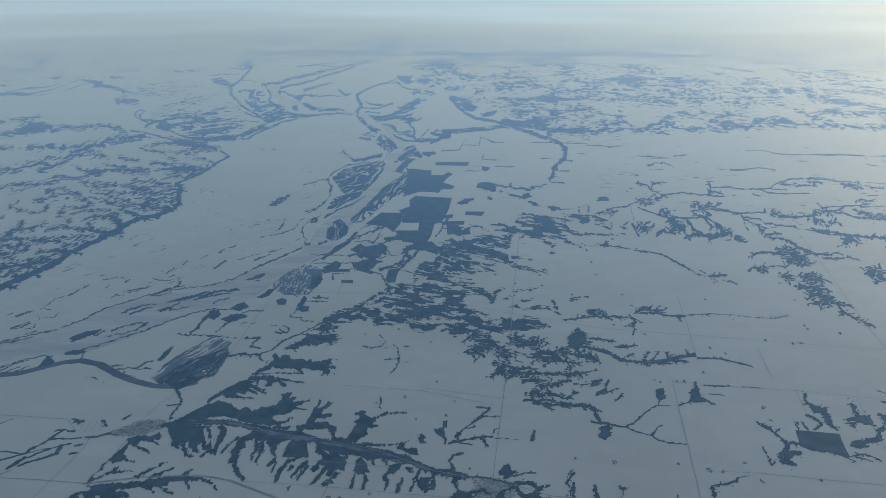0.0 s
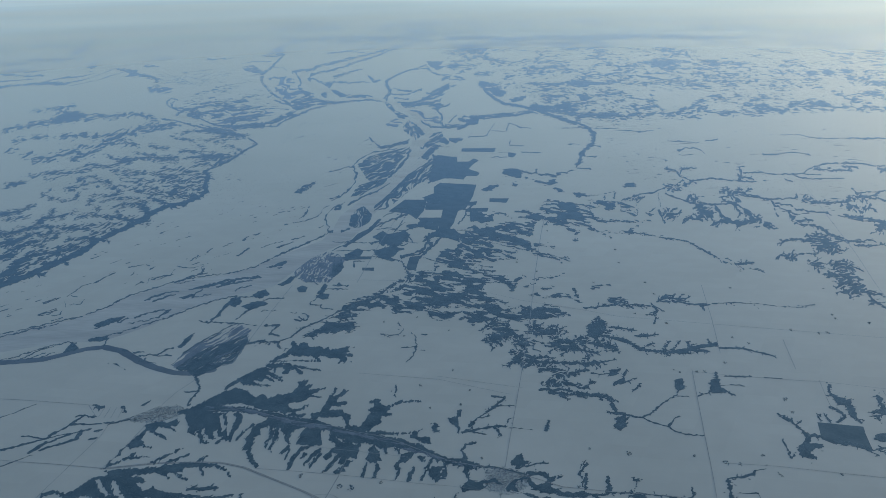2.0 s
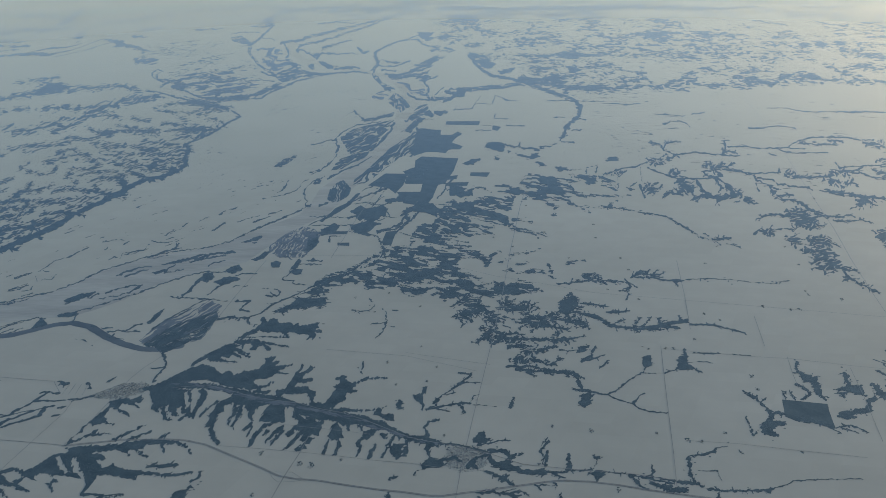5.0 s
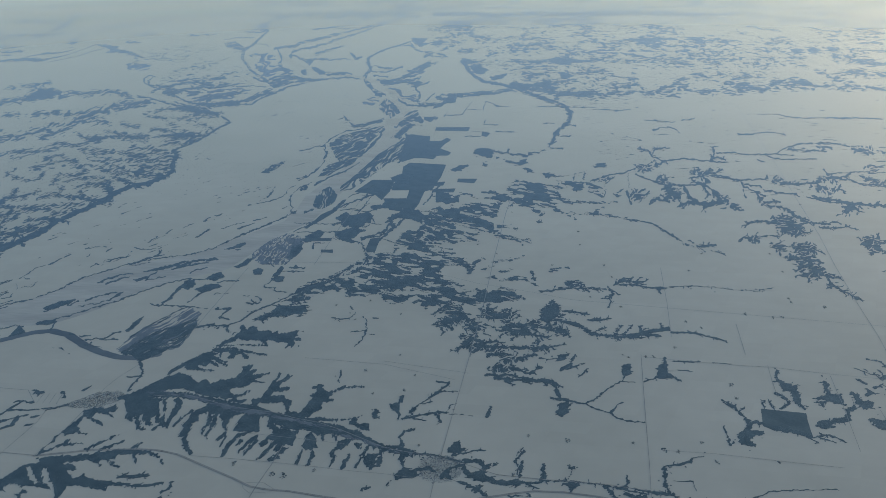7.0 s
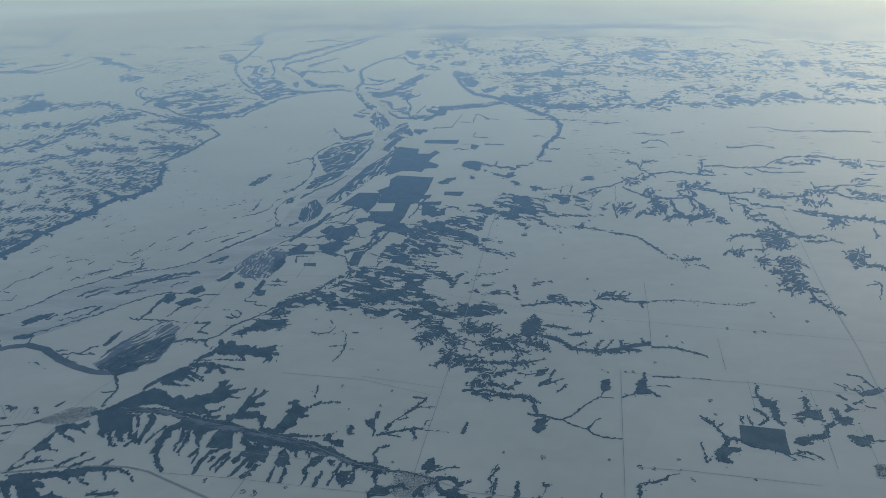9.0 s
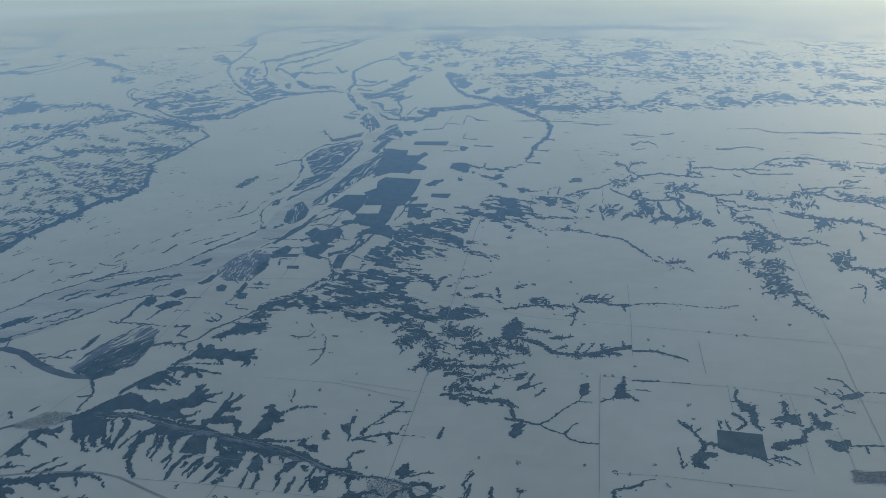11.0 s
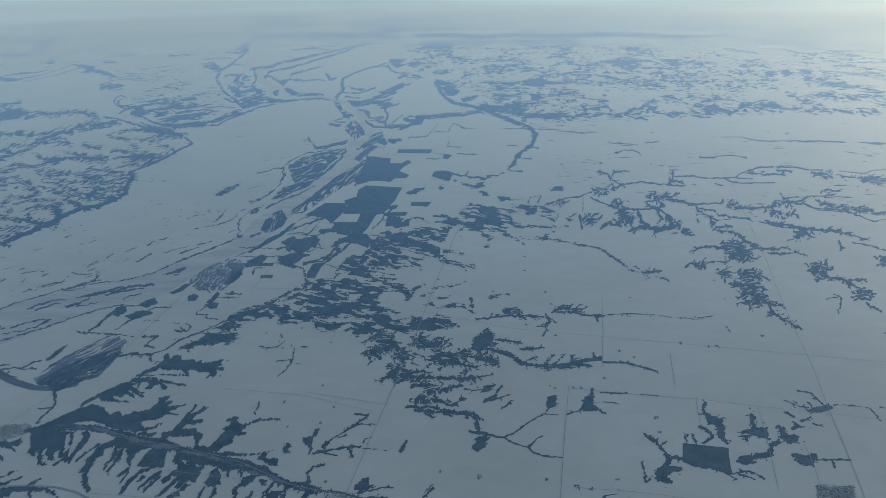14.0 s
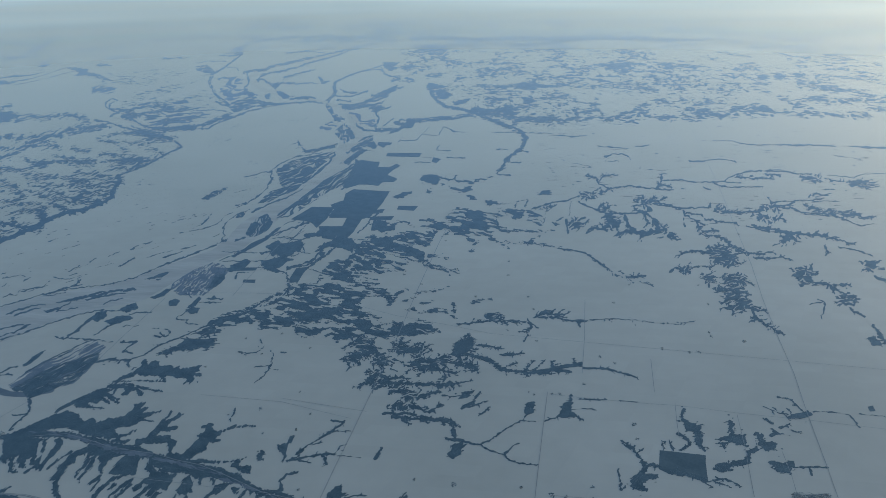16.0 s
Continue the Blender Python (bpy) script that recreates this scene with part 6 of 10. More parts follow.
p.lot((-77.1, 185.1), (-75.8, 192.1), (-74.4, 197.1), (-71.6, 200.5), (-69.4, 204.1), (-66.4, 207.7), (-65.6, 210.7), (-62.7, 207.6), (-60.9, 205.7), (-59.7, 198.6), (-60.1, 191.8), (-60.8, 186.4), (-63.8, 184.0), (-66.4, 180.4), (-68.0, 178.7), (-71.4, 182.0), (-74.0, 182.9))
marsh(p, 0.3, 0.01)
p = Patch(0.160, 1.00, 287, 1.79)
p.lot((-75.1, 183.8), (-72.3, 191.1), (-69.8, 195.3), (-65.3, 198.7), (-61.4, 202.8), (-59.7, 198.6), (-60.1, 191.8), (-60.8, 186.4), (-63.8, 184.0), (-66.4, 180.4), (-68.0, 178.7), (-71.4, 182.0))
woodland(p, 'island')
p = Patch(0.167, 1.00, 288, 1.87)
p.arm(0.25, 0.17, (-75.8, 192.1), (-73.4, 198.8), (-70.3, 204.1))
p.arm(0.25, 0.17, (-71.3, 199.8), (-68.7, 207.0), (-66.5, 210.7))
p.arm(0.32, 0.23, (-75.0, 183.5), (-70.7, 182.0), (-66.6, 181.0))
woodland(p, 'bank')
p = Patch(0.179, 1.00, 289, 2.00)
p.arm(0.52, 0.28, (-33.9, 222.0), (-27.6, 226.9), (-21.3, 233.4), (-18.3, 240.3))
woodland(p, 'draws')
p = Patch(0.132, 1.02, 290)
p.arm(0.58, 0.55, (-60.0, 164.3), (-56.9, 164.5), (-51.3, 162.8), (-46.6, 161.1), (-41.3, 158.8))
p.arm(0.96, 0.79, (-41.3, 158.8), (-37.6, 157.2), (-33.4, 155.9), (-29.3, 155.0))
p.arm(0.59, 0.44, (-28.0, 154.1), (-21.5, 152.0), (-15.6, 149.9), (-11.8, 148.6))
p.arm(0.44, 0.36, (-11.5, 147.0), (-6.2, 144.6), (-1.2, 142.0), (3.7, 140.3))
marsh(p, 0.5, 0.032)
p = Patch(0.161, 1.24, 292)
p.arm(0.03, 0.04, (45.4, 212.8), (75.9, 206.2), (104.5, 200.0), (139.9, 192.4), (156.7, 188.8))
road(p, 1)
p = Patch(0.129, 1.00, 293)
p.arm(0.02, 0.02, (105.6, 156.3), (104.5, 148.5), (102.7, 139.7))
road(p, 1)
p = Patch(0.136, 1.05, 294)
p.arm(0.02, 0.02, (87.8, 175.5), (86.4, 168.3), (85.3, 161.6))
road(p, 1)
p = Patch(0.138, 1.00, 295, 1.54)
p.arm(0.10, 0.08, (81.1, 160.5), (81.3, 157.3))
p.arm(0.10, 0.08, (82.9, 160.5), (82.9, 156.9))
p.arm(0.10, 0.06, (72.4, 159.4), (73.8, 157.3), (75.2, 158.4))
p.arm(0.14, 0.09, (107.7, 174.2), (110.1, 171.8), (111.9, 169.9))
p.arm(0.14, 0.10, (106.1, 169.4), (106.8, 167.1))
p.arm(0.14, 0.08, (106.3, 164.8), (107.4, 162.6))
p.arm(0.14, 0.08, (110.5, 164.4), (112.9, 162.6))
woodland(p, 'draws')
p = Patch(0.113, 1.00, 296, 1.27)
p.arm(0.28, 0.22, (12.1, 125.2), (14.5, 125.5), (17.2, 125.2), (19.2, 124.2), (20.7, 122.3))
p.arm(0.22, 0.17, (12.3, 124.2), (13.8, 122.3))
p.arm(0.17, 0.11, (18.2, 125.2), (20.4, 125.5), (21.9, 124.6))
p.arm(0.17, 0.11, (23.1, 127.5), (25.8, 127.5))
p.arm(0.11, 0.11, (28.0, 125.2), (27.6, 122.0))
p.arm(0.12, 0.09, (26.8, 142.7), (25.7, 140.7))
p.arm(0.12, 0.09, (24.8, 137.8), (25.6, 136.0), (25.0, 133.8))
woodland(p, 'draws')
p = Patch(0.283, 2.16, 297)
p.arm(0.15, 0.15, (-3.7, 387.3), (6.9, 385.5))
field(p, 'hedge')
p = Patch(0.335, 2.55, 298)
p.arm(0.18, 0.18, (10.1, 462.4), (-0.8, 463.3), (-9.0, 462.5))
field(p, 'hedge')
p = Patch(0.307, 2.34, 299)
p.arm(0.16, 0.16, (14.2, 422.2), (21.1, 420.4))
field(p, 'hedge')
p = Patch(0.300, 2.29, 300)
p.arm(0.16, 0.16, (11.1, 412.2), (19.3, 410.4))
field(p, 'hedge')
p = Patch(0.325, 2.48, 301)
p.arm(0.17, 0.17, (-14.9, 448.0), (-6.9, 447.3))
field(p, 'hedge')
p = Patch(0.318, 2.42, 302)
p.arm(0.17, 0.17, (-15.1, 438.0), (-7.2, 436.0))
field(p, 'hedge')
p = Patch(0.272, 2.08, 303)
p.arm(0.14, 0.14, (16.2, 377.3), (20.8, 365.7))
field(p, 'hedge')
p = Patch(0.238, 1.82, 304)
p.arm(0.13, 0.12, (52.5, 327.6), (50.2, 309.0))
field(p, 'hedge')
p = Patch(0.240, 1.84, 305)
p.arm(0.13, 0.12, (73.1, 331.6), (68.6, 304.6))
field(p, 'hedge')
p = Patch(0.248, 1.90, 306)
p.arm(0.12, 0.11, (83.9, 339.7), (80.1, 315.2))
field(p, 'hedge')
p = Patch(0.141, 1.08, 307)
p.arm(0.02, 0.02, (-5.8, 178.4), (2.8, 175.9), (15.4, 172.4))
road(p, 1)
p = Patch(0.142, 1.09, 308)
p.arm(0.02, 0.02, (-26.1, 180.2), (-5.6, 176.8), (12.1, 169.4))
road(p, 1)
p = Patch(0.126, 1.00, 309)
p.arm(0.02, 0.02, (-33.5, 148.0), (-20.8, 145.8), (-10.8, 143.9))
road(p, 1)
p = Patch(0.525, 1.00, 238, 2.72)
p.lot((-43.4, 989.4), (-21.0, 1041.5), (51.8, 1086.7), (197.9, 1083.0), (337.4, 1066.3), (572.3, 985.4), (414.1, 699.1), (344.0, 680.0), (219.7, 672.8), (149.8, 666.0), (92.9, 687.0), (36.7, 702.1), (2.4, 736.5), (-20.4, 806.8))
scattered(p, 'bluff', 0.24, 6)
p = Patch(0.418, 1.00, 239, 2.16)
p.lot((9.9, 679.3), (36.1, 688.6), (80.6, 659.8), (128.6, 675.4), (192.0, 654.2), (347.1, 686.4), (403.2, 679.4), (306.1, 503.4), (269.9, 521.9), (208.1, 515.7), (144.9, 517.8), (66.6, 525.5), (45.7, 544.0), (24.2, 597.3))
scattered(p, 'bluff', 0.22, 6)
p = Patch(0.341, 1.00, 1001, 4.45, 28.9)
p.arm(1.28, 1.71, (-309.5, 516.4), (-303.6, 523.3), (-297.8, 534.2), (-293.9, 550.0), (-294.3, 567.2), (-287.7, 570.8))
p.lot((-295.0, 552.2), (-303.8, 582.0), (-294.7, 580.8), (-284.3, 572.6), (-272.2, 560.0), (-276.6, 543.7), (-283.0, 536.4), (-291.3, 525.6))
p.arm(0.64, 1.28, (-329.7, 590.2), (-318.3, 593.4), (-310.4, 599.6), (-308.1, 606.7))
p.arm(1.28, 1.07, (-271.2, 549.3), (-267.7, 563.8), (-257.0, 553.8), (-251.2, 563.9), (-238.1, 562.3), (-226.8, 554.4))
p.arm(0.64, 0.43, (-238.1, 562.3), (-219.5, 543.0), (-206.2, 521.7))
p.arm(1.49, 0.64, (-257.7, 486.2), (-251.6, 492.3), (-234.6, 487.2), (-223.2, 486.0), (-220.2, 495.9))
p.arm(1.92, 1.07, (-221.7, 482.5), (-218.7, 492.3), (-215.2, 506.0), (-211.9, 516.7), (-210.6, 528.0))
p.arm(1.71, 1.07, (-222.4, 476.1), (-217.6, 493.9), (-208.6, 503.5), (-204.0, 515.8), (-196.3, 520.6))
p.arm(0.43, 0.34, (-281.8, 477.2), (-275.0, 488.0), (-265.5, 483.7))
p.arm(0.43, 0.30, (-271.9, 450.3), (-268.2, 452.9))
p.arm(0.43, 0.30, (-253.0, 434.6), (-251.0, 439.9))
p.arm(0.51, 0.43, (-240.2, 422.9), (-236.6, 425.2), (-233.7, 428.9))
p.arm(0.51, 0.43, (-236.8, 431.9), (-231.9, 438.2), (-227.5, 446.3))
p.arm(1.28, 0.64, (-218.4, 470.9), (-225.2, 459.2), (-232.7, 457.0))
p.arm(0.85, 0.43, (-213.6, 445.0), (-218.1, 437.0), (-218.2, 423.6))
p.arm(1.07, 0.43, (-209.3, 470.0), (-216.6, 463.0), (-216.7, 448.1))
p.arm(0.64, 0.43, (-225.4, 441.8), (-228.4, 437.9), (-232.2, 435.5))
p.arm(0.51, 0.30, (-207.6, 462.1), (-196.8, 456.6), (-204.2, 468.0))
woodland(p, "combed", 14)
p = Patch(0.243, 1.00, 1002, 3.30, 28.0)
p.lot((-193.5, 425.5), (-190.3, 429.2), (-182.5, 418.1), (-183.6, 409.5), (-189.5, 412.4))
p.arm(1.22, 0.46, (-189.0, 418.7), (-198.5, 425.9), (-204.6, 434.5))
p.arm(0.91, 0.46, (-202.2, 409.7), (-193.0, 406.6), (-187.8, 412.3), (-185.8, 418.4))
p.arm(0.91, 0.46, (-161.3, 424.1), (-169.6, 417.1), (-178.7, 424.3), (-184.2, 418.3))
p.arm(0.61, 0.30, (-175.8, 430.6), (-179.8, 431.0), (-187.5, 435.7))
p.arm(1.22, 0.91, (-209.6, 393.8), (-202.6, 397.8), (-202.6, 407.3))
p.arm(1.22, 0.46, (-201.2, 401.2), (-206.5, 393.5), (-215.9, 394.2), (-221.5, 387.9))
p.arm(0.36, 0.24, (-227.6, 388.4), (-223.3, 391.4))
p.arm(0.91, 0.30, (-226.2, 370.2), (-223.5, 373.1), (-220.9, 374.9))
p.arm(0.46, 0.30, (-211.2, 379.5), (-209.6, 384.8))
p.arm(0.76, 0.36, (-176.1, 371.9), (-182.9, 377.5), (-187.3, 377.9))
p.arm(0.91, 0.46, (-191.4, 362.8), (-189.6, 367.7), (-185.8, 367.4))
p.arm(0.46, 0.30, (-194.8, 378.4), (-188.4, 383.3))
p.arm(0.49, 0.24, (-168.2, 390.7), (-179.4, 396.1), (-185.5, 396.5))
p.arm(0.49, 0.24, (-165.2, 390.5), (-171.3, 387.6), (-178.9, 391.5))
p.arm(0.49, 0.24, (-155.2, 365.4), (-163.9, 373.1), (-171.1, 376.7))
p.arm(0.49, 0.24, (-161.7, 378.2), (-170.5, 382.0))
p.arm(0.55, 0.24, (-149.4, 379.5), (-157.8, 386.6), (-165.2, 390.5))
p.arm(0.55, 0.24, (-144.6, 378.1), (-150.7, 375.3), (-156.7, 372.6))
p.arm(0.55, 0.24, (-148.8, 361.0), (-150.0, 352.5))
p.arm(0.55, 0.24, (-162.3, 356.1), (-168.6, 361.3), (-178.0, 366.9))
p.arm(0.55, 0.24, (-157.0, 359.6), (-165.3, 363.1))
p.arm(0.61, 0.24, (-139.3, 363.4), (-148.5, 365.9), (-150.4, 360.1))
p.arm(0.49, 0.24, (-202.1, 356.7), (-199.9, 360.4))
woodland(p, "combed", 14)
p = Patch(0.254, 1.00, 1003, 3.42, 21.7)
p.lot((-174.0, 505.2), (-164.3, 506.0), (-149.9, 492.1), (-136.6, 480.7), (-136.0, 470.9), (-145.8, 478.3), (-159.3, 488.0), (-169.8, 492.4))
p.arm(0.63, 0.32, (-136.7, 471.0), (-145.1, 470.2), (-150.5, 459.8))
p.arm(0.63, 0.32, (-144.5, 479.8), (-153.3, 474.2), (-157.8, 466.7))
p.arm(0.63, 0.32, (-170.3, 499.5), (-178.5, 491.6), (-184.7, 483.8))
p.lot((-150.8, 435.3), (-142.9, 430.6), (-133.9, 427.1), (-129.0, 426.7), (-129.1, 416.4), (-138.2, 415.8), (-144.1, 415.0))
p.arm(0.95, 0.32, (-147.6, 425.6), (-154.3, 422.3), (-158.4, 416.2), (-163.8, 414.1))
p.arm(0.63, 0.32, (-147.8, 431.0), (-159.0, 440.2), (-162.5, 436.3))
p.arm(0.79, 0.32, (-128.2, 434.8), (-136.9, 448.2), (-141.9, 451.6))
p.arm(0.63, 0.32, (-129.1, 416.4), (-132.6, 407.9), (-140.0, 407.3), (-144.5, 402.8))
p.arm(0.48, 0.32, (-152.2, 439.6), (-153.9, 449.7), (-161.7, 457.8))
p.arm(0.63, 0.32, (-158.4, 416.2), (-170.6, 423.6), (-178.7, 428.2))
p.arm(0.63, 0.32, (-135.2, 388.3), (-144.3, 393.5), (-151.6, 397.5), (-159.3, 398.0))
p.arm(0.95, 0.38, (-128.1, 376.9), (-132.3, 371.0), (-135.4, 364.1), (-138.5, 361.3))
p.arm(0.79, 0.32, (-133.1, 388.2), (-139.7, 388.6), (-144.4, 385.6))
p.arm(0.79, 0.32, (-125.0, 361.5), (-129.5, 358.8), (-133.3, 354.3), (-138.4, 353.6))
p.arm(0.63, 0.32, (-132.3, 379.4), (-137.7, 374.4), (-140.8, 371.5), (-145.8, 369.8))
p.arm(0.48, 0.25, (-146.2, 382.5), (-152.9, 385.1), (-159.2, 392.3))
p.arm(0.41, 0.25, (-179.8, 475.1), (-169.0, 469.3), (-164.1, 475.2))
p.arm(0.38, 0.25, (-188.6, 457.3), (-179.8, 447.7), (-175.2, 448.7))
woodland(p, "combed", 14)
p = Patch(0.188, 1.00, 1004, 2.62, 30.3)
p.arm(1.88, 0.35, (-205.9, 321.2), (-200.0, 324.1), (-195.3, 327.1), (-194.9, 337.2))
p.arm(0.70, 0.28, (-194.9, 315.2), (-191.2, 317.3), (-188.5, 318.7))
p.arm(1.41, 0.28, (-178.9, 310.6), (-180.2, 314.4), (-177.2, 316.6), (-173.0, 317.9), (-171.1, 325.8))
p.arm(0.59, 0.23, (-177.2, 316.6), (-181.3, 328.0))
p.arm(1.41, 0.59, (-192.3, 298.2), (-183.4, 295.0), (-180.2, 301.9), (-174.5, 304.5), (-164.9, 301.8))
p.arm(0.82, 0.47, (-164.9, 301.8), (-153.4, 304.9), (-142.6, 307.3))
p.arm(0.94, 0.35, (-153.7, 300.6), (-158.5, 300.8), (-161.9, 298.2))
p.arm(1.41, 0.47, (-133.2, 310.5), (-143.7, 312.5), (-154.1, 316.9), (-160.6, 320.4), (-164.6, 315.9))
p.arm(0.59, 0.23, (-159.3, 320.3), (-162.2, 329.4))
p.arm(0.59, 0.23, (-145.9, 314.9), (-151.4, 324.7), (-151.7, 331.3))
p.arm(1.64, 0.47, (-135.7, 319.9), (-144.5, 334.3), (-150.9, 335.5), (-156.9, 331.6))
p.arm(0.94, 0.23, (-145.4, 337.8), (-151.6, 345.2), (-155.7, 343.7))
p.arm(0.94, 0.28, (-132.3, 333.6), (-139.4, 340.9), (-145.7, 344.9))
p.arm(1.88, 0.70, (-182.6, 281.8), (-178.4, 286.1), (-174.4, 289.2), (-173.5, 295.9), (-169.2, 294.4), (-163.1, 296.8))
p.arm(1.64, 0.47, (-174.5, 268.2), (-169.4, 270.3), (-171.3, 279.5), (-168.8, 285.1), (-164.0, 288.8), (-162.2, 292.0))
p.arm(1.64, 0.59, (-160.7, 248.1), (-160.3, 254.3), (-161.7, 264.2), (-160.1, 271.1), (-153.4, 272.6), (-149.9, 278.6), (-146.6, 289.3))
p.arm(1.41, 0.47, (-146.1, 289.3), (-150.1, 288.2), (-155.9, 287.1))
p.arm(0.94, 0.47, (-143.7, 277.1), (-148.5, 276.7), (-154.0, 278.1))
p.arm(1.17, 0.35, (-155.5, 249.5), (-155.9, 261.2), (-155.2, 268.6))
p.arm(0.70, 0.28, (-148.6, 259.3), (-153.7, 265.1), (-153.0, 269.7))
p.arm(0.47, 0.19, (-183.7, 341.8), (-191.0, 345.8), (-199.0, 350.9))
p.arm(0.47, 0.23, (-182.3, 352.6), (-179.6, 344.2), (-183.7, 341.8))
p.arm(0.70, 0.23, (-169.0, 335.7), (-171.9, 344.6), (-174.0, 352.1))
p.arm(0.59, 0.23, (-156.6, 342.8), (-162.0, 343.1), (-164.0, 338.8))
p.arm(0.47, 0.23, (-163.2, 355.2), (-165.8, 348.8), (-171.7, 350.1))
p.arm(0.70, 0.23, (-134.9, 344.2), (-142.4, 350.2), (-147.9, 350.5), (-153.5, 354.6))
p.arm(0.94, 0.28, (-125.2, 346.4), (-131.9, 346.8), (-139.4, 352.8), (-145.7, 355.0))
p.arm(0.70, 0.23, (-160.1, 277.1), (-164.4, 281.1), (-163.0, 284.8))
p.arm(0.38, 0.19, (-148.0, 293.4), (-144.6, 296.0), (-142.4, 301.5))
p.arm(0.38, 0.19, (-146.5, 297.4), (-143.1, 302.9), (-141.4, 307.2))
woodland(p, "combed", 14)
p = Patch(0.195, 1.00, 1005, 2.70, 28.3)
p.arm(0.61, 0.49, (-133.2, 470.6), (-123.7, 454.4), (-126.5, 440.2), (-127.4, 426.6), (-128.3, 413.8), (-131.3, 400.6), (-134.7, 392.8))
p.arm(0.85, 0.73, (-134.7, 392.8), (-128.5, 379.1), (-126.3, 365.5), (-121.5, 352.6), (-121.8, 341.7))
p.arm(1.10, 1.10, (-156.5, 234.4), (-154.9, 244.9), (-151.4, 249.3), (-149.3, 256.6), (-146.2, 264.8), (-142.8, 275.2), (-143.1, 282.7), (-140.5, 294.4), (-137.4, 303.4), (-135.1, 312.1), (-134.3, 323.8), (-131.6, 331.9), (-126.1, 334.1), (-122.4, 343.5))
woodland(p, "ravine")
p = Patch(0.369, 1.00, 1101, 4.84, 16.0)
p.arm(1.45, 1.45, (-160.5, 509.2), (-155.3, 510.5), (-144.3, 511.2), (-135.7, 514.0))
p.lot((-137.2, 512.3), (-133.4, 527.1), (-130.4, 547.1), (-126.3, 564.0), (-123.2, 559.2), (-124.0, 536.1), (-127.6, 518.8), (-133.3, 511.9))
p.arm(0.48, 0.48, (-153.1, 503.0), (-138.5, 503.3), (-125.3, 509.2), (-122.6, 529.9), (-117.2, 549.8), (-114.7, 567.1), (-105.2, 582.1))
p.lot((-137.7, 606.0), (-133.9, 618.5), (-123.6, 622.5), (-111.5, 605.1), (-99.7, 598.5), (-94.5, 592.9), (-103.5, 584.3), (-114.3, 585.6), (-119.4, 569.9), (-124.2, 563.7), (-132.6, 583.2))
p.arm(0.78, 0.78, (-97.1, 595.7), (-87.0, 599.4), (-74.7, 602.8), (-66.0, 594.2))
p.lot((-64.5, 596.5), (-57.2, 578.5), (-52.0, 555.2), (-44.3, 539.5), (-42.9, 523.2), (-46.9, 525.6), (-53.2, 551.0), (-60.8, 574.3))
p.arm(1.07, 0.97, (-125.2, 568.3), (-138.7, 601.1), (-149.9, 620.7), (-160.1, 644.3), (-172.7, 676.2), (-186.6, 711.4), (-194.3, 741.5))
p.lot((-238.7, 833.6), (-231.7, 851.3), (-209.6, 800.7), (-198.8, 769.4), (-213.8, 784.5), (-227.6, 804.3))
p.arm(1.45, 1.21, (-191.3, 729.9), (-201.7, 770.0), (-204.1, 812.9), (-213.3, 888.1), (-220.6, 946.5))
p.arm(0.97, 0.48, (-220.5, 879.1), (-240.3, 883.5), (-247.5, 864.5))
p.arm(0.58, 0.48, (-204.6, 826.6), (-190.1, 814.6), (-182.9, 795.6))
p.arm(1.21, 0.48, (-125.4, 542.4), (-118.3, 545.7), (-115.8, 558.3))
p.arm(0.97, 0.48, (-133.7, 588.1), (-142.0, 596.5), (-150.5, 610.3))
p.arm(0.97, 0.48, (-131.6, 618.2), (-129.3, 639.9), (-137.1, 655.5))
woodland(p, "shore")
p = Patch(0.525, 1.00, 1102, 6.75, 12.0)
p.lot((-241.8, 951.7), (-251.6, 1033.6), (-249.7, 1062.7), (-228.3, 979.7), (-221.1, 934.7), (-228.6, 924.8), (-245.7, 940.6))
p.arm(2.07, 1.72, (-220.6, 946.5), (-240.3, 1016.5), (-251.0, 1094.6), (-240.1, 1133.3), (-219.8, 1172.4), (-171.6, 1176.1), (-121.2, 1160.4), (-64.9, 1152.7))
p.arm(1.79, 1.10, (-172.1, 776.7), (-168.3, 792.8), (-158.5, 799.5), (-154.9, 825.9), (-143.7, 862.5), (-130.6, 896.8), (-116.5, 933.9), (-102.1, 981.1), (-92.9, 1027.7))
p.arm(1.10, 0.83, (-145.8, 722.1), (-150.8, 760.7), (-144.8, 771.7), (-139.4, 787.3), (-129.5, 811.7), (-121.9, 858.0), (-110.6, 887.0), (-99.3, 954.5), (-85.6, 1025.8), (-70.0, 1109.1))
p.arm(0.83, 0.69, (-170.3, 776.4), (-158.8, 735.3), (-149.9, 705.3), (-146.7, 678.5), (-135.2, 646.5), (-124.1, 625.3))
p.arm(0.83, 1.24, (-145.3, 733.0), (-133.2, 709.5), (-123.7, 684.5))
p.lot((-130.3, 702.2), (-120.9, 710.9), (-118.7, 683.7), (-118.3, 667.9))
p.lot((-113.7, 655.1), (-109.0, 654.4), (-98.2, 629.9), (-100.5, 616.7), (-108.3, 636.9))
p.arm(1.10, 0.69, (-101.8, 624.9), (-90.1, 620.6), (-76.7, 618.8))
p.arm(0.83, 0.48, (-125.3, 737.0), (-120.5, 755.3), (-115.4, 774.5), (-107.2, 794.1))
p.arm(0.55, 0.41, (-119.7, 703.8), (-101.4, 697.5), (-89.3, 699.0))
p.arm(1.38, 0.69, (-91.9, 731.3), (-84.7, 701.6), (-79.0, 704.2))
p.arm(0.55, 0.41, (-171.1, 1071.7), (-137.1, 1039.4), (-111.7, 1071.0))
p.arm(0.69, 0.48, (-154.5, 967.8), (-137.4, 989.9), (-119.5, 1013.0))
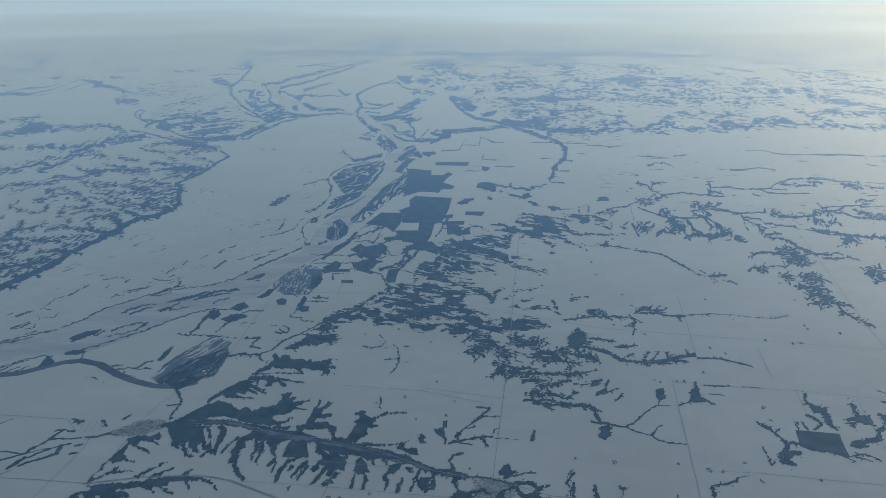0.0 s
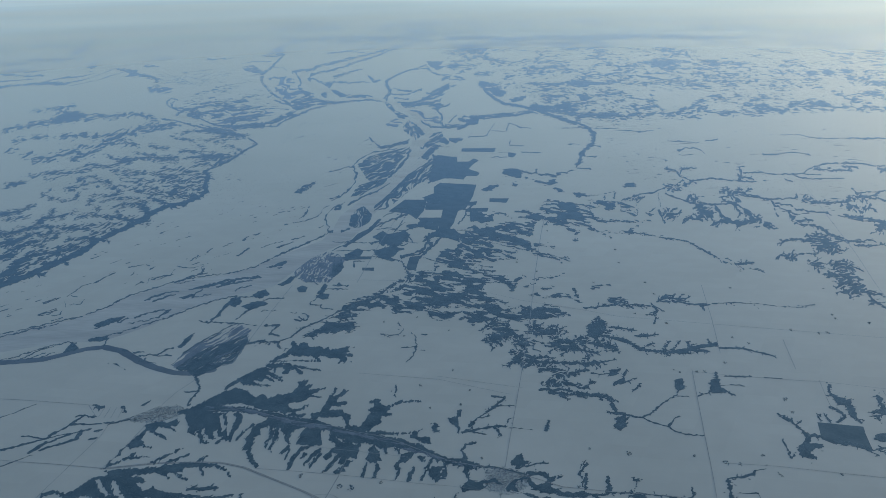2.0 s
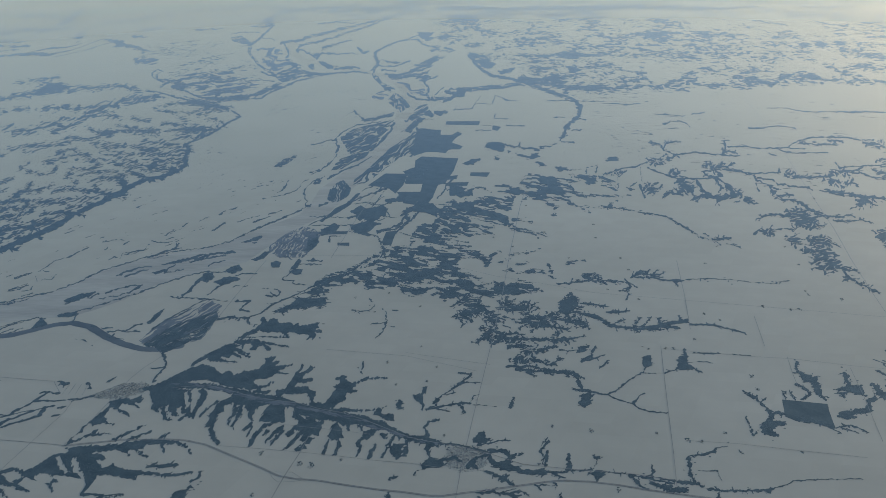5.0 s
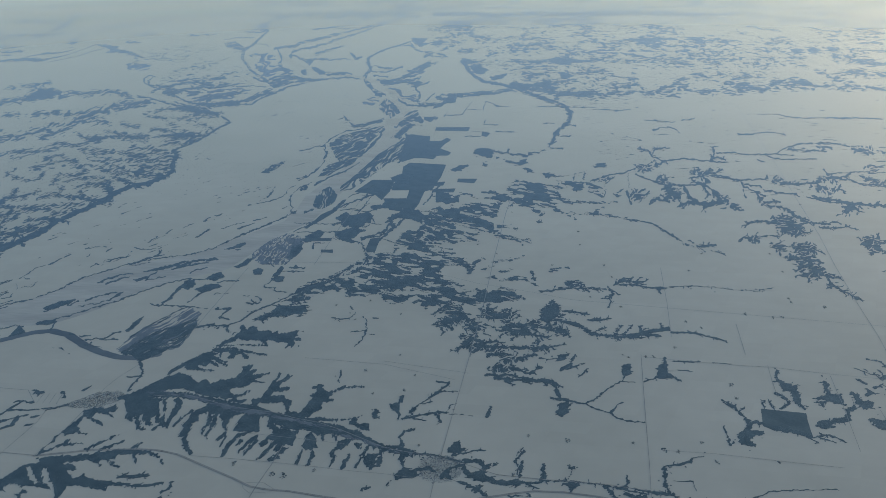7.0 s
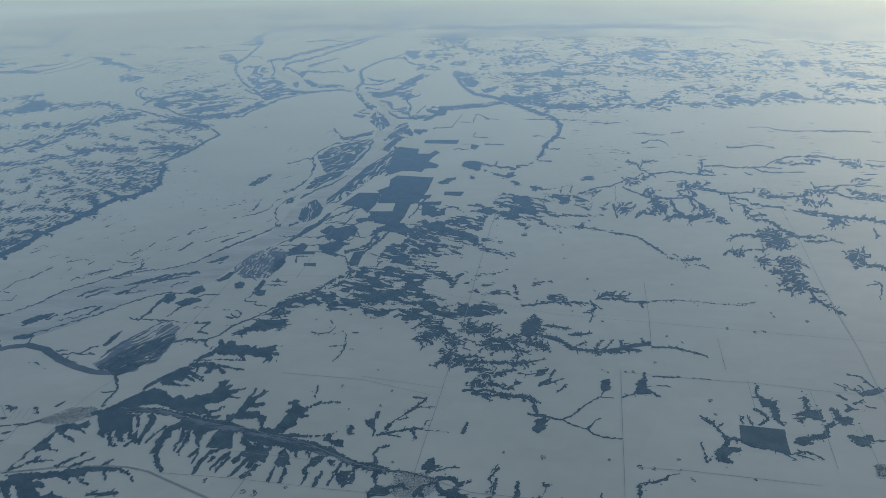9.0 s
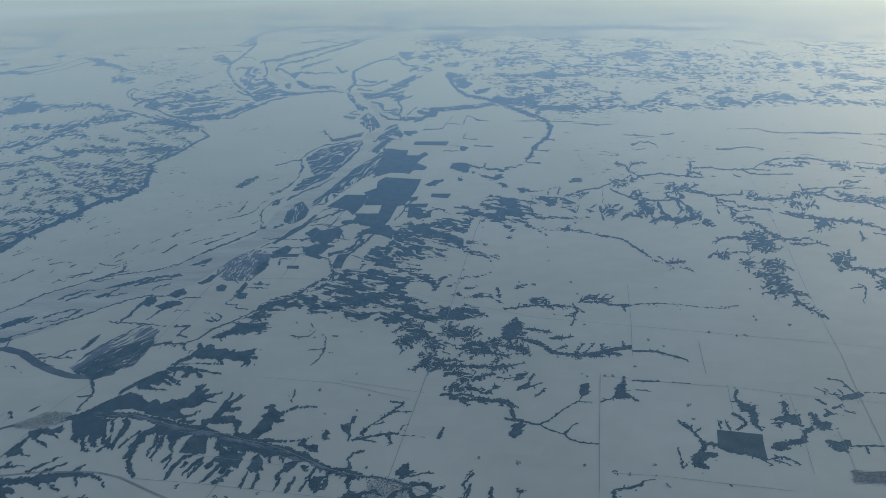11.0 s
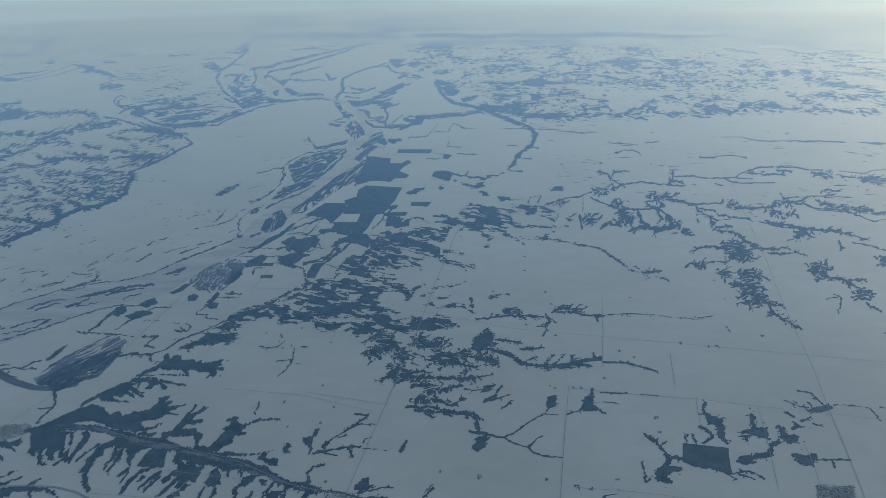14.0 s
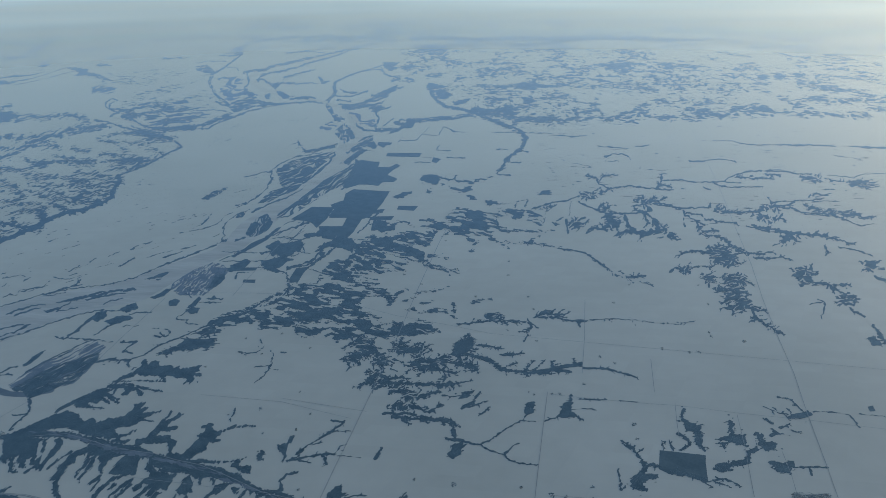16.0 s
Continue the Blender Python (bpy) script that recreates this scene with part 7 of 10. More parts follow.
p.arm(0.69, 0.48, (-225.2, 1012.5), (-211.1, 1029.9), (-225.3, 1063.5))
p.arm(0.96, 0.69, (-168.6, 952.3), (-147.5, 966.1), (-124.9, 948.1))
p.lot((-121.0, 644.4), (-116.3, 643.7), (-111.8, 623.6), (-112.6, 618.3), (-118.3, 629.9))
woodland(p, "shore")
p = Patch(0.377, 1.00, 1103, 5.18, 5.7)
p.arm(0.74, 0.64, (-63.0, 601.3), (-64.1, 636.3), (-69.6, 676.2), (-74.1, 700.0), (-70.0, 727.6), (-64.7, 753.4), (-58.6, 776.7), (-43.0, 786.6))
p.arm(0.99, 0.49, (-74.5, 703.5), (-70.0, 727.6), (-66.7, 757.7))
p.arm(0.64, 0.49, (-62.6, 630.5), (-49.9, 623.3), (-39.4, 650.3))
p.arm(1.29, 0.49, (-49.3, 582.3), (-41.0, 581.3), (-34.0, 600.1))
p.arm(1.48, 0.74, (-40.1, 586.0), (-32.3, 607.6), (-25.1, 636.6), (-12.6, 670.9))
p.arm(1.48, 0.59, (-36.9, 580.8), (-26.8, 584.4), (-21.2, 598.5))
p.arm(0.74, 0.49, (-33.4, 626.6), (-23.3, 648.0), (-16.5, 647.0))
p.arm(0.59, 0.49, (-23.3, 556.3), (-18.3, 530.5), (-18.4, 507.4), (-16.4, 496.3))
p.arm(0.59, 0.59, (-31.0, 512.4), (-23.9, 497.1), (-16.3, 492.8))
p.arm(0.59, 0.40, (-58.1, 608.4), (-46.8, 601.8))
p.arm(0.74, 0.49, (-48.0, 642.7), (-57.4, 646.9), (-63.2, 659.7))
p.arm(0.64, 0.40, (-25.3, 556.5), (-18.5, 564.7), (-14.2, 578.1))
p.arm(1.24, 0.99, (-11.9, 450.6), (-17.7, 457.1), (-23.9, 440.0))
p.arm(1.48, 0.74, (-5.6, 517.4), (4.3, 522.2), (13.6, 525.1), (30.7, 535.4), (45.6, 544.3))
p.lot((-1.1, 509.4), (4.3, 528.1), (6.9, 518.0), (4.4, 499.7), (-2.7, 498.6))
p.lot((-15.2, 499.8), (-5.2, 500.6), (-5.7, 490.0), (-14.7, 489.2))
p.lot((-11.9, 459.6), (-3.0, 460.4), (-4.2, 452.9), (-7.3, 448.7), (-11.3, 450.5))
woodland(p, "shore")
p = Patch(0.351, 1.00, 1104, 4.57, 21.4)
p.lot((-201.7, 555.6), (-201.3, 568.8), (-194.9, 567.9), (-185.3, 545.2), (-186.6, 537.1), (-194.9, 544.3))
p.arm(1.01, 0.65, (-208.9, 558.6), (-209.5, 574.3), (-202.9, 573.5))
p.arm(0.65, 0.65, (-185.3, 539.0), (-174.5, 523.9), (-163.0, 511.3), (-153.1, 503.0))
p.arm(0.46, 0.46, (-217.8, 580.0), (-229.2, 595.8), (-238.5, 617.3), (-239.5, 633.5), (-230.6, 621.4))
p.arm(0.46, 0.46, (-212.6, 574.7), (-223.7, 590.2), (-231.8, 608.6), (-232.0, 619.0))
p.arm(1.01, 0.69, (-220.5, 587.4), (-205.4, 580.7), (-199.9, 589.5), (-188.9, 595.3), (-176.2, 581.7))
p.arm(0.92, 0.55, (-204.1, 602.3), (-194.6, 613.8), (-183.7, 599.6))
p.arm(0.60, 0.60, (-213.3, 542.3), (-201.4, 534.8), (-189.0, 521.7), (-175.3, 509.0), (-162.2, 496.9))
p.arm(0.46, 0.37, (-178.5, 518.6), (-161.4, 500.3), (-147.2, 495.3))
p.arm(0.60, 0.37, (-167.4, 551.5), (-157.4, 558.9), (-147.2, 566.5))
p.arm(0.60, 0.37, (-159.7, 532.1), (-148.5, 540.9), (-138.6, 548.1))
p.arm(0.55, 0.37, (-174.9, 570.0), (-161.9, 575.2), (-153.6, 583.5))
p.arm(0.55, 0.37, (-152.7, 571.7), (-141.1, 574.9), (-131.5, 569.1))
p.arm(0.92, 0.46, (-158.7, 522.2), (-152.3, 533.2), (-146.0, 538.6))
p.arm(1.15, 0.46, (-188.4, 567.1), (-179.1, 570.5), (-168.7, 555.9))
woodland(p, "shore")
p = Patch(0.294, 1.00, 1201, 4.88, -2.3)
p.lot((9.9, 680.4), (20.3, 678.9), (24.8, 671.8), (19.8, 653.9), (11.6, 658.1))
p.arm(0.71, 0.36, (17.3, 642.4), (29.2, 661.8), (36.4, 670.1))
p.arm(0.89, 0.36, (55.2, 584.2), (64.8, 600.6), (71.3, 602.4))
p.lot((63.5, 564.4), (71.0, 579.9), (73.2, 563.3), (69.6, 548.1))
p.arm(0.89, 0.43, (72.9, 561.0), (82.6, 576.2), (88.2, 573.1))
p.arm(0.46, 0.39, (50.1, 543.8), (60.8, 536.4), (70.3, 521.3), (78.0, 524.5))
p.lot((83.5, 523.9), (95.5, 530.7), (102.1, 526.0), (97.7, 510.9), (87.5, 513.8))
p.arm(0.89, 0.54, (74.4, 524.8), (80.4, 514.5), (88.3, 519.5))
p.arm(0.71, 0.36, (100.8, 518.3), (112.1, 521.1), (130.7, 523.2))
p.arm(0.64, 0.54, (49.8, 539.6), (55.9, 522.8), (63.3, 506.7), (69.5, 498.8), (71.9, 484.5))
p.arm(0.71, 0.36, (70.3, 511.7), (66.3, 495.5))
p.arm(0.71, 0.64, (50.0, 665.0), (70.8, 665.2), (85.0, 669.6), (102.7, 663.9), (121.1, 664.6))
p.arm(0.54, 0.43, (121.1, 664.6), (128.9, 657.2), (147.7, 660.9), (159.5, 653.1))
p.lot((75.9, 670.9), (89.2, 685.3), (97.6, 677.5), (100.1, 661.2), (91.1, 644.1), (80.8, 651.5))
p.arm(0.71, 0.36, (131.6, 685.9), (122.6, 674.0), (114.5, 681.7))
p.arm(0.43, 0.25, (114.7, 612.9), (111.8, 607.9), (104.8, 603.5), (101.4, 622.7))
p.arm(0.36, 0.25, (104.8, 611.4), (109.8, 635.8))
p.arm(0.43, 0.25, (128.0, 573.4), (128.6, 557.2), (129.5, 539.7))
p.arm(0.36, 0.25, (129.0, 568.6), (134.3, 594.8))
p.arm(0.43, 0.25, (115.4, 558.6), (109.6, 548.2), (98.1, 547.2))
p.arm(0.71, 0.29, (81.3, 598.6), (86.3, 605.7), (88.6, 597.7))
p.arm(0.43, 0.25, (59.3, 636.7), (73.0, 640.7), (81.1, 633.8))
woodland(p, "combed", -2)
p = Patch(0.378, 1.00, 1202, 6.36, -3.4)
p.arm(0.92, 0.37, (111.0, 706.3), (124.4, 715.1), (140.6, 723.7))
p.arm(0.92, 0.37, (131.6, 795.2), (138.7, 772.1), (147.8, 749.8))
p.arm(0.92, 0.37, (131.0, 740.6), (143.5, 754.6), (160.6, 777.0))
p.arm(0.92, 0.46, (150.4, 778.7), (169.1, 793.3), (191.7, 807.9))
p.lot((173.5, 801.7), (187.8, 818.1), (201.1, 815.8), (198.1, 779.5), (177.9, 745.1), (170.0, 758.5))
p.arm(0.69, 0.32, (110.7, 759.9), (127.0, 800.6))
p.arm(0.55, 0.32, (6.1, 733.7), (19.0, 743.1))
p.arm(0.55, 0.32, (31.4, 729.6), (42.6, 731.6))
p.arm(0.92, 0.37, (51.4, 726.4), (59.6, 736.4), (64.7, 724.3))
p.arm(0.60, 0.32, (27.3, 677.9), (30.4, 700.9), (36.0, 717.8))
p.arm(0.41, 0.28, (48.4, 766.2), (69.9, 770.9), (92.0, 780.0))
p.arm(0.46, 0.28, (92.7, 695.0), (105.3, 700.1))
p.lot((-21.3, 995.3), (-1.0, 1026.3), (19.3, 965.3), (-0.3, 931.7))
p.lot((-23.8, 800.6), (-14.9, 822.0), (-9.4, 798.0), (-15.4, 777.4))
p.arm(1.15, 0.37, (-2.9, 864.4), (12.2, 888.2), (18.8, 839.7), (24.0, 810.0))
p.arm(0.92, 0.37, (14.9, 850.5), (34.6, 826.9), (28.1, 795.6))
p.arm(0.83, 0.37, (39.5, 807.1), (54.8, 832.8))
p.arm(0.92, 0.37, (-32.2, 926.7), (-6.9, 945.6), (12.4, 916.9))
p.arm(0.64, 0.37, (22.3, 945.3), (35.0, 936.2))
p.arm(0.92, 0.37, (25.6, 1019.6), (48.2, 1028.9), (74.8, 1007.5))
p.arm(0.73, 0.37, (76.3, 1029.5), (93.8, 988.7))
p.arm(0.73, 0.37, (69.8, 820.3), (82.9, 827.5), (87.3, 803.1))
p.arm(0.64, 0.37, (119.4, 989.8), (144.9, 1020.4), (154.1, 988.9))
p.arm(0.55, 0.28, (177.2, 930.4), (193.1, 885.3))
p.arm(0.55, 0.28, (108.0, 932.6), (128.1, 940.9), (143.2, 912.9))
p.arm(0.64, 0.32, (-23.7, 712.8), (-14.1, 725.8), (-6.2, 710.1))
p.arm(0.73, 0.37, (-7.1, 763.4), (3.4, 786.9), (-5.2, 815.4))
p.arm(0.55, 0.28, (82.8, 740.4), (103.7, 744.9))
p.arm(0.55, 0.32, (100.8, 722.4), (112.6, 735.7))
woodland(p, "combed", -2)
p = Patch(0.301, 1.00, 1203, 5.74, -16.6)
p.arm(0.73, 0.29, (199.6, 797.2), (209.9, 795.5), (214.7, 768.2))
p.lot((227.9, 792.5), (238.0, 800.0), (228.8, 757.5), (221.4, 758.6))
p.arm(0.73, 0.29, (235.8, 773.4), (251.8, 788.5))
p.arm(0.47, 0.29, (249.5, 775.6), (262.9, 773.4))
p.arm(0.44, 0.37, (177.9, 745.1), (199.3, 741.7), (223.4, 742.0))
p.arm(0.73, 0.29, (193.4, 708.5), (202.2, 714.5), (199.6, 686.5), (205.4, 679.0))
p.arm(0.66, 0.29, (215.8, 719.9), (221.0, 700.9))
p.arm(0.73, 0.29, (212.1, 681.4), (220.0, 677.0), (231.7, 682.1))
p.arm(0.47, 0.26, (225.9, 696.7), (236.8, 716.9))
p.arm(0.40, 0.33, (160.4, 665.5), (193.6, 664.3), (227.3, 656.7), (257.0, 659.2))
p.arm(0.73, 0.29, (174.6, 651.2), (180.9, 641.3), (185.9, 631.9))
p.arm(0.58, 0.29, (204.1, 653.5), (210.0, 643.6))
p.arm(0.58, 0.29, (176.3, 587.4), (183.5, 572.0))
p.arm(0.47, 0.29, (194.8, 592.9), (200.5, 572.5), (213.0, 578.4))
p.arm(0.95, 0.33, (145.2, 533.9), (158.9, 563.0), (170.0, 575.9))
p.arm(0.73, 0.29, (154.8, 554.4), (158.5, 536.7))
p.arm(0.58, 0.29, (141.6, 534.3), (152.1, 543.7))
p.lot((182.9, 540.6), (195.0, 561.4), (192.1, 546.1), (202.1, 553.9), (202.6, 538.6), (192.3, 535.4))
p.arm(0.44, 0.44, (128.4, 519.5), (135.5, 520.7), (149.5, 533.5), (159.2, 528.4), (169.9, 521.4), (180.3, 520.4), (190.1, 515.5))
p.arm(0.40, 0.29, (136.8, 518.6), (146.1, 510.1))
p.arm(0.66, 0.51, (192.3, 535.4), (206.2, 527.9), (213.5, 533.4), (224.1, 532.4), (235.3, 533.3), (250.1, 534.0), (270.9, 525.9), (294.3, 521.7))
p.lot((215.2, 548.1), (227.2, 560.4), (229.4, 551.1), (239.9, 563.7), (245.4, 563.1), (242.1, 545.5), (244.1, 538.8), (232.6, 535.7), (228.0, 542.5), (220.1, 541.2))
p.arm(0.73, 0.29, (266.2, 595.1), (267.8, 584.8), (263.5, 563.5))
p.arm(0.80, 0.29, (269.3, 570.0), (282.9, 583.2), (297.4, 591.7))
p.lot((287.2, 592.8), (300.1, 599.2), (294.1, 582.0), (282.6, 578.3))
p.arm(0.47, 0.29, (264.6, 563.4), (265.2, 547.6), (269.3, 542.8))
p.lot((226.1, 632.7), (238.2, 643.0), (231.2, 626.3))
p.arm(0.47, 0.26, (229.1, 635.3), (236.5, 625.7), (246.4, 633.1))
p.arm(0.47, 0.26, (252.7, 641.2), (254.5, 626.4))
p.arm(0.58, 0.29, (261.9, 631.3), (265.4, 616.6))
p.arm(0.66, 0.29, (270.9, 660.6), (281.1, 656.1))
p.lot((287.1, 709.7), (298.9, 715.5), (291.7, 691.2), (281.4, 682.2))
p.lot((304.8, 718.4), (313.9, 717.1), (306.2, 689.2), (295.7, 683.7))
p.lot((322.2, 719.8), (331.3, 718.5), (323.0, 694.0), (313.6, 688.2))
p.arm(0.66, 0.29, (278.1, 711.0), (277.0, 682.8))
p.arm(0.58, 0.29, (262.1, 713.2), (267.4, 694.5), (259.4, 685.1))
p.arm(0.91, 0.29, (283.4, 749.1), (299.1, 755.0), (303.7, 738.0))
p.arm(0.55, 0.29, (295.8, 777.0), (312.3, 787.9))
p.arm(0.95, 0.29, (302.4, 656.6), (312.8, 655.3), (327.5, 676.2))
p.arm(0.73, 0.29, (299.0, 638.6), (309.9, 634.3), (316.2, 627.7))
p.arm(0.91, 0.37, (336.3, 703.0), (350.7, 693.9), (367.5, 681.3))
p.arm(0.73, 0.37, (318.1, 624.6), (331.2, 609.2))
p.arm(0.73, 0.37, (296.4, 574.4), (326.2, 583.6))
p.arm(0.44, 0.26, (214.2, 910.5), (228.4, 895.7), (236.9, 876.9))
p.arm(0.44, 0.22, (311.1, 891.6), (321.2, 861.4), (329.4, 849.1))
woodland(p, "combed", -2)
p = Patch(0.492, 1.00, 1204, 9.04, -9.3)
p.lot((-37.8, 1144.6), (13.8, 1148.3), (51.1, 1101.3), (98.5, 1133.5), (141.9, 1112.3), (187.9, 1118.4), (225.3, 1117.8), (272.6, 1096.4), (300.3, 1063.4), (296.5, 1023.5), (257.6, 1032.4), (212.7, 1051.2), (176.1, 1043.9), (135.1, 1054.1), (93.1, 1064.8), (49.1, 1051.9), (13.4, 1085.9), (-35.5, 1082.5))
p.arm(1.79, 0.90, (296.1, 1047.6), (326.5, 1032.5), (365.3, 1056.6))
p.arm(0.96, 0.84, (-108.5, 1195.4), (-40.0, 1204.3), (55.6, 1216.6), (133.2, 1172.4), (211.8, 1170.4), (326.1, 1159.7), (421.8, 1106.1), (560.7, 1093.3))
p.arm(0.78, 0.48, (358.4, 932.0), (391.9, 938.6), (427.0, 945.3))
p.arm(0.72, 0.48, (395.8, 906.0), (427.8, 918.9))
p.arm(0.78, 0.42, (369.1, 881.0), (371.1, 836.8), (385.0, 834.4))
p.arm(0.78, 0.48, (406.1, 846.7), (428.8, 859.3), (449.8, 844.9))
p.arm(0.90, 0.48, (453.3, 997.4), (464.4, 958.8))
p.arm(0.84, 0.48, (416.6, 1053.5), (439.2, 1023.8), (479.8, 1039.7))
p.arm(0.72, 0.48, (446.3, 909.2), (482.5, 921.8))
woodland(p, "shore")
p = Patch(0.152, 1.00, 1301, 1.74, -0.5)
p.lot((7.0, 208.9), (10.3, 210.7), (13.5, 208.0), (14.5, 203.3), (12.5, 199.8), (10.1, 197.4), (7.7, 195.4), (7.5, 199.9), (9.7, 203.4))
p.arm(0.73, 0.27, (12.9, 202.2), (16.1, 200.8))
p.arm(0.55, 0.18, (8.1, 196.8), (5.9, 198.5))
p.arm(0.55, 0.18, (7.5, 207.4), (5.2, 204.2))
p.lot((14.0, 198.1), (17.2, 200.4), (18.6, 198.0), (17.7, 194.6), (15.4, 194.0))
p.lot((18.7, 205.7), (20.0, 208.7), (22.3, 206.8), (23.8, 204.9), (27.7, 204.9), (27.6, 201.0), (23.5, 200.7), (18.8, 202.2))
p.arm(0.48, 0.18, (20.0, 206.5), (20.9, 210.5))
p.arm(0.48, 0.18, (23.0, 204.9), (26.5, 207.1))
p.lot((24.4, 196.2), (25.7, 198.9), (28.7, 198.5), (30.9, 197.1), (30.0, 191.2), (25.7, 190.6), (23.7, 192.9))
p.lot((31.2, 199.5), (34.1, 200.5), (33.7, 195.1), (31.8, 194.4))
p.arm(0.46, 0.18, (33.0, 199.1), (35.4, 201.5))
p.arm(0.55, 0.18, (30.2, 192.8), (34.0, 191.1), (36.3, 190.5))
p.lot((36.2, 206.5), (39.4, 209.1), (40.4, 204.7), (39.9, 201.1), (36.7, 200.1), (35.6, 200.5))
p.arm(0.37, 0.18, (38.8, 208.0), (40.0, 212.1))
p.lot((35.3, 197.7), (37.8, 197.0), (40.6, 195.0), (41.7, 192.7), (39.4, 192.0), (36.7, 194.4))
p.lot((14.6, 193.0), (16.5, 193.0), (16.5, 185.1), (15.0, 185.1), (14.4, 188.2), (13.7, 190.8))
p.arm(0.55, 0.18, (15.8, 186.6), (13.3, 185.7), (12.0, 183.3))
p.arm(0.55, 0.27, (16.4, 189.8), (19.6, 187.5), (22.6, 188.7), (24.3, 187.5))
p.arm(0.64, 0.37, (16.3, 186.3), (20.9, 185.0), (25.3, 185.0), (29.6, 184.9), (33.3, 185.2))
p.lot((31.3, 186.8), (33.5, 186.7), (33.1, 183.4), (31.2, 183.4))
p.arm(0.48, 0.18, (33.3, 184.9), (36.2, 184.9), (39.1, 186.4))
p.lot((18.7, 184.5), (21.6, 185.0), (23.7, 183.5), (22.0, 180.5), (19.9, 181.4))
p.lot((22.2, 183.5), (24.5, 184.4), (25.2, 180.5), (26.7, 177.6), (25.2, 175.7), (24.0, 178.5))
p.lot((21.0, 175.7), (23.9, 176.8), (25.9, 175.6), (24.3, 173.4), (21.4, 172.1))
p.arm(0.46, 0.18, (25.5, 175.1), (27.7, 173.4), (30.3, 172.0), (32.8, 175.6))
p.arm(0.40, 0.18, (26.4, 178.5), (29.9, 180.5), (32.4, 181.3))
p.arm(0.40, 0.22, (22.0, 170.2), (24.6, 169.4), (28.0, 169.4), (32.0, 168.6), (35.3, 168.0), (36.4, 166.0))
p.arm(0.48, 0.18, (24.6, 169.4), (25.1, 167.3))
p.arm(0.24, 0.15, (17.1, 198.0), (20.1, 195.9), (19.1, 193.0), (21.3, 191.3))
p.arm(0.24, 0.15, (19.4, 198.0), (22.4, 196.2), (23.0, 193.9))
p.arm(0.55, 0.18, (17.9, 184.5), (16.1, 182.7))
woodland(p, "leafy")
p = Patch(0.239, 1.00, 1302, 2.94, -13.0)
p.arm(0.32, 0.32, (66.1, 328.2), (74.7, 336.3), (81.6, 340.3), (87.7, 346.2))
p.lot((68.9, 330.6), (75.4, 333.6), (76.1, 331.1), (69.5, 327.2))
p.lot((89.4, 350.8), (94.5, 354.3), (97.8, 352.2), (96.2, 347.6), (91.0, 344.3), (88.9, 346.2))
p.arm(0.63, 0.43, (96.1, 350.4), (101.4, 354.8), (104.4, 358.5))
p.arm(0.34, 0.34, (103.4, 356.6), (101.5, 362.6), (99.9, 366.7), (100.4, 377.1))
p.arm(0.52, 0.29, (100.4, 377.1), (96.0, 381.7))
p.arm(0.40, 0.29, (100.6, 369.8), (104.3, 380.1), (109.6, 382.0))
p.arm(0.34, 0.34, (104.4, 358.5), (110.2, 361.1), (114.2, 361.9), (118.7, 359.7), (131.0, 354.2))
p.arm(0.57, 0.29, (125.0, 359.3), (129.9, 371.2), (131.7, 381.7))
p.arm(0.57, 0.29, (127.0, 364.2), (132.1, 359.9))
p.lot((112.1, 340.5), (116.4, 342.9), (119.0, 339.3), (114.2, 335.2), (111.4, 336.2))
p.arm(0.52, 0.29, (115.2, 338.6), (121.4, 339.1), (125.9, 344.3))
p.arm(0.34, 0.34, (108.3, 331.2), (115.1, 334.2), (122.4, 334.7), (127.3, 327.8))
p.arm(0.57, 0.29, (113.7, 333.5), (115.0, 325.9), (111.3, 321.2), (108.6, 327.8))
p.lot((94.2, 331.9), (98.9, 331.6), (99.3, 326.6), (96.3, 326.0))
p.arm(0.34, 0.34, (87.0, 337.4), (93.6, 324.5), (97.6, 321.9), (104.3, 320.8), (111.6, 322.0), (113.1, 315.7), (114.6, 309.6), (115.1, 300.8))
p.lot((94.6, 318.8), (99.1, 320.2), (98.6, 312.5), (96.1, 303.0), (93.0, 301.7), (94.8, 312.7))
p.arm(0.75, 0.29, (92.3, 302.5), (87.1, 302.0), (85.5, 300.6))
p.arm(0.63, 0.29, (96.6, 308.8), (97.1, 301.6))
p.arm(0.63, 0.29, (102.5, 318.5), (102.1, 308.6), (102.2, 301.4))
p.arm(0.69, 0.34, (104.9, 295.7), (102.3, 297.9), (99.3, 298.7), (94.8, 294.0))
p.arm(0.52, 0.29, (110.9, 319.7), (109.8, 308.3), (107.0, 302.6))
p.arm(0.63, 0.29, (102.8, 297.8), (108.1, 297.6))
p.arm(0.75, 0.43, (115.1, 300.8), (111.3, 298.9), (104.3, 293.7))
p.lot((80.3, 313.3), (84.3, 316.2), (83.9, 309.4), (83.4, 302.1), (81.7, 302.2), (81.3, 308.7))
p.arm(0.37, 0.23, (74.4, 312.0), (78.1, 317.2))
p.arm(0.37, 0.23, (78.5, 313.4), (78.1, 306.0), (77.7, 298.1))
p.arm(0.34, 0.23, (72.8, 309.9), (75.5, 307.5))
woodland(p, "leafy")
p = Patch(0.233, 1.00, 1303, 3.09, -21.7)
p.arm(0.33, 0.33, (131.1, 371.1), (139.2, 371.7), (144.2, 367.2), (152.2, 367.8), (157.6, 368.5), (163.3, 376.6), (173.5, 385.8), (180.5, 386.5))
p.arm(0.33, 0.28, (151.5, 365.8), (154.3, 359.7), (162.6, 358.3), (172.1, 358.7))
p.arm(0.28, 0.22, (157.2, 367.5), (164.5, 365.1))
p.arm(0.28, 0.22, (145.1, 362.2), (147.3, 354.3))
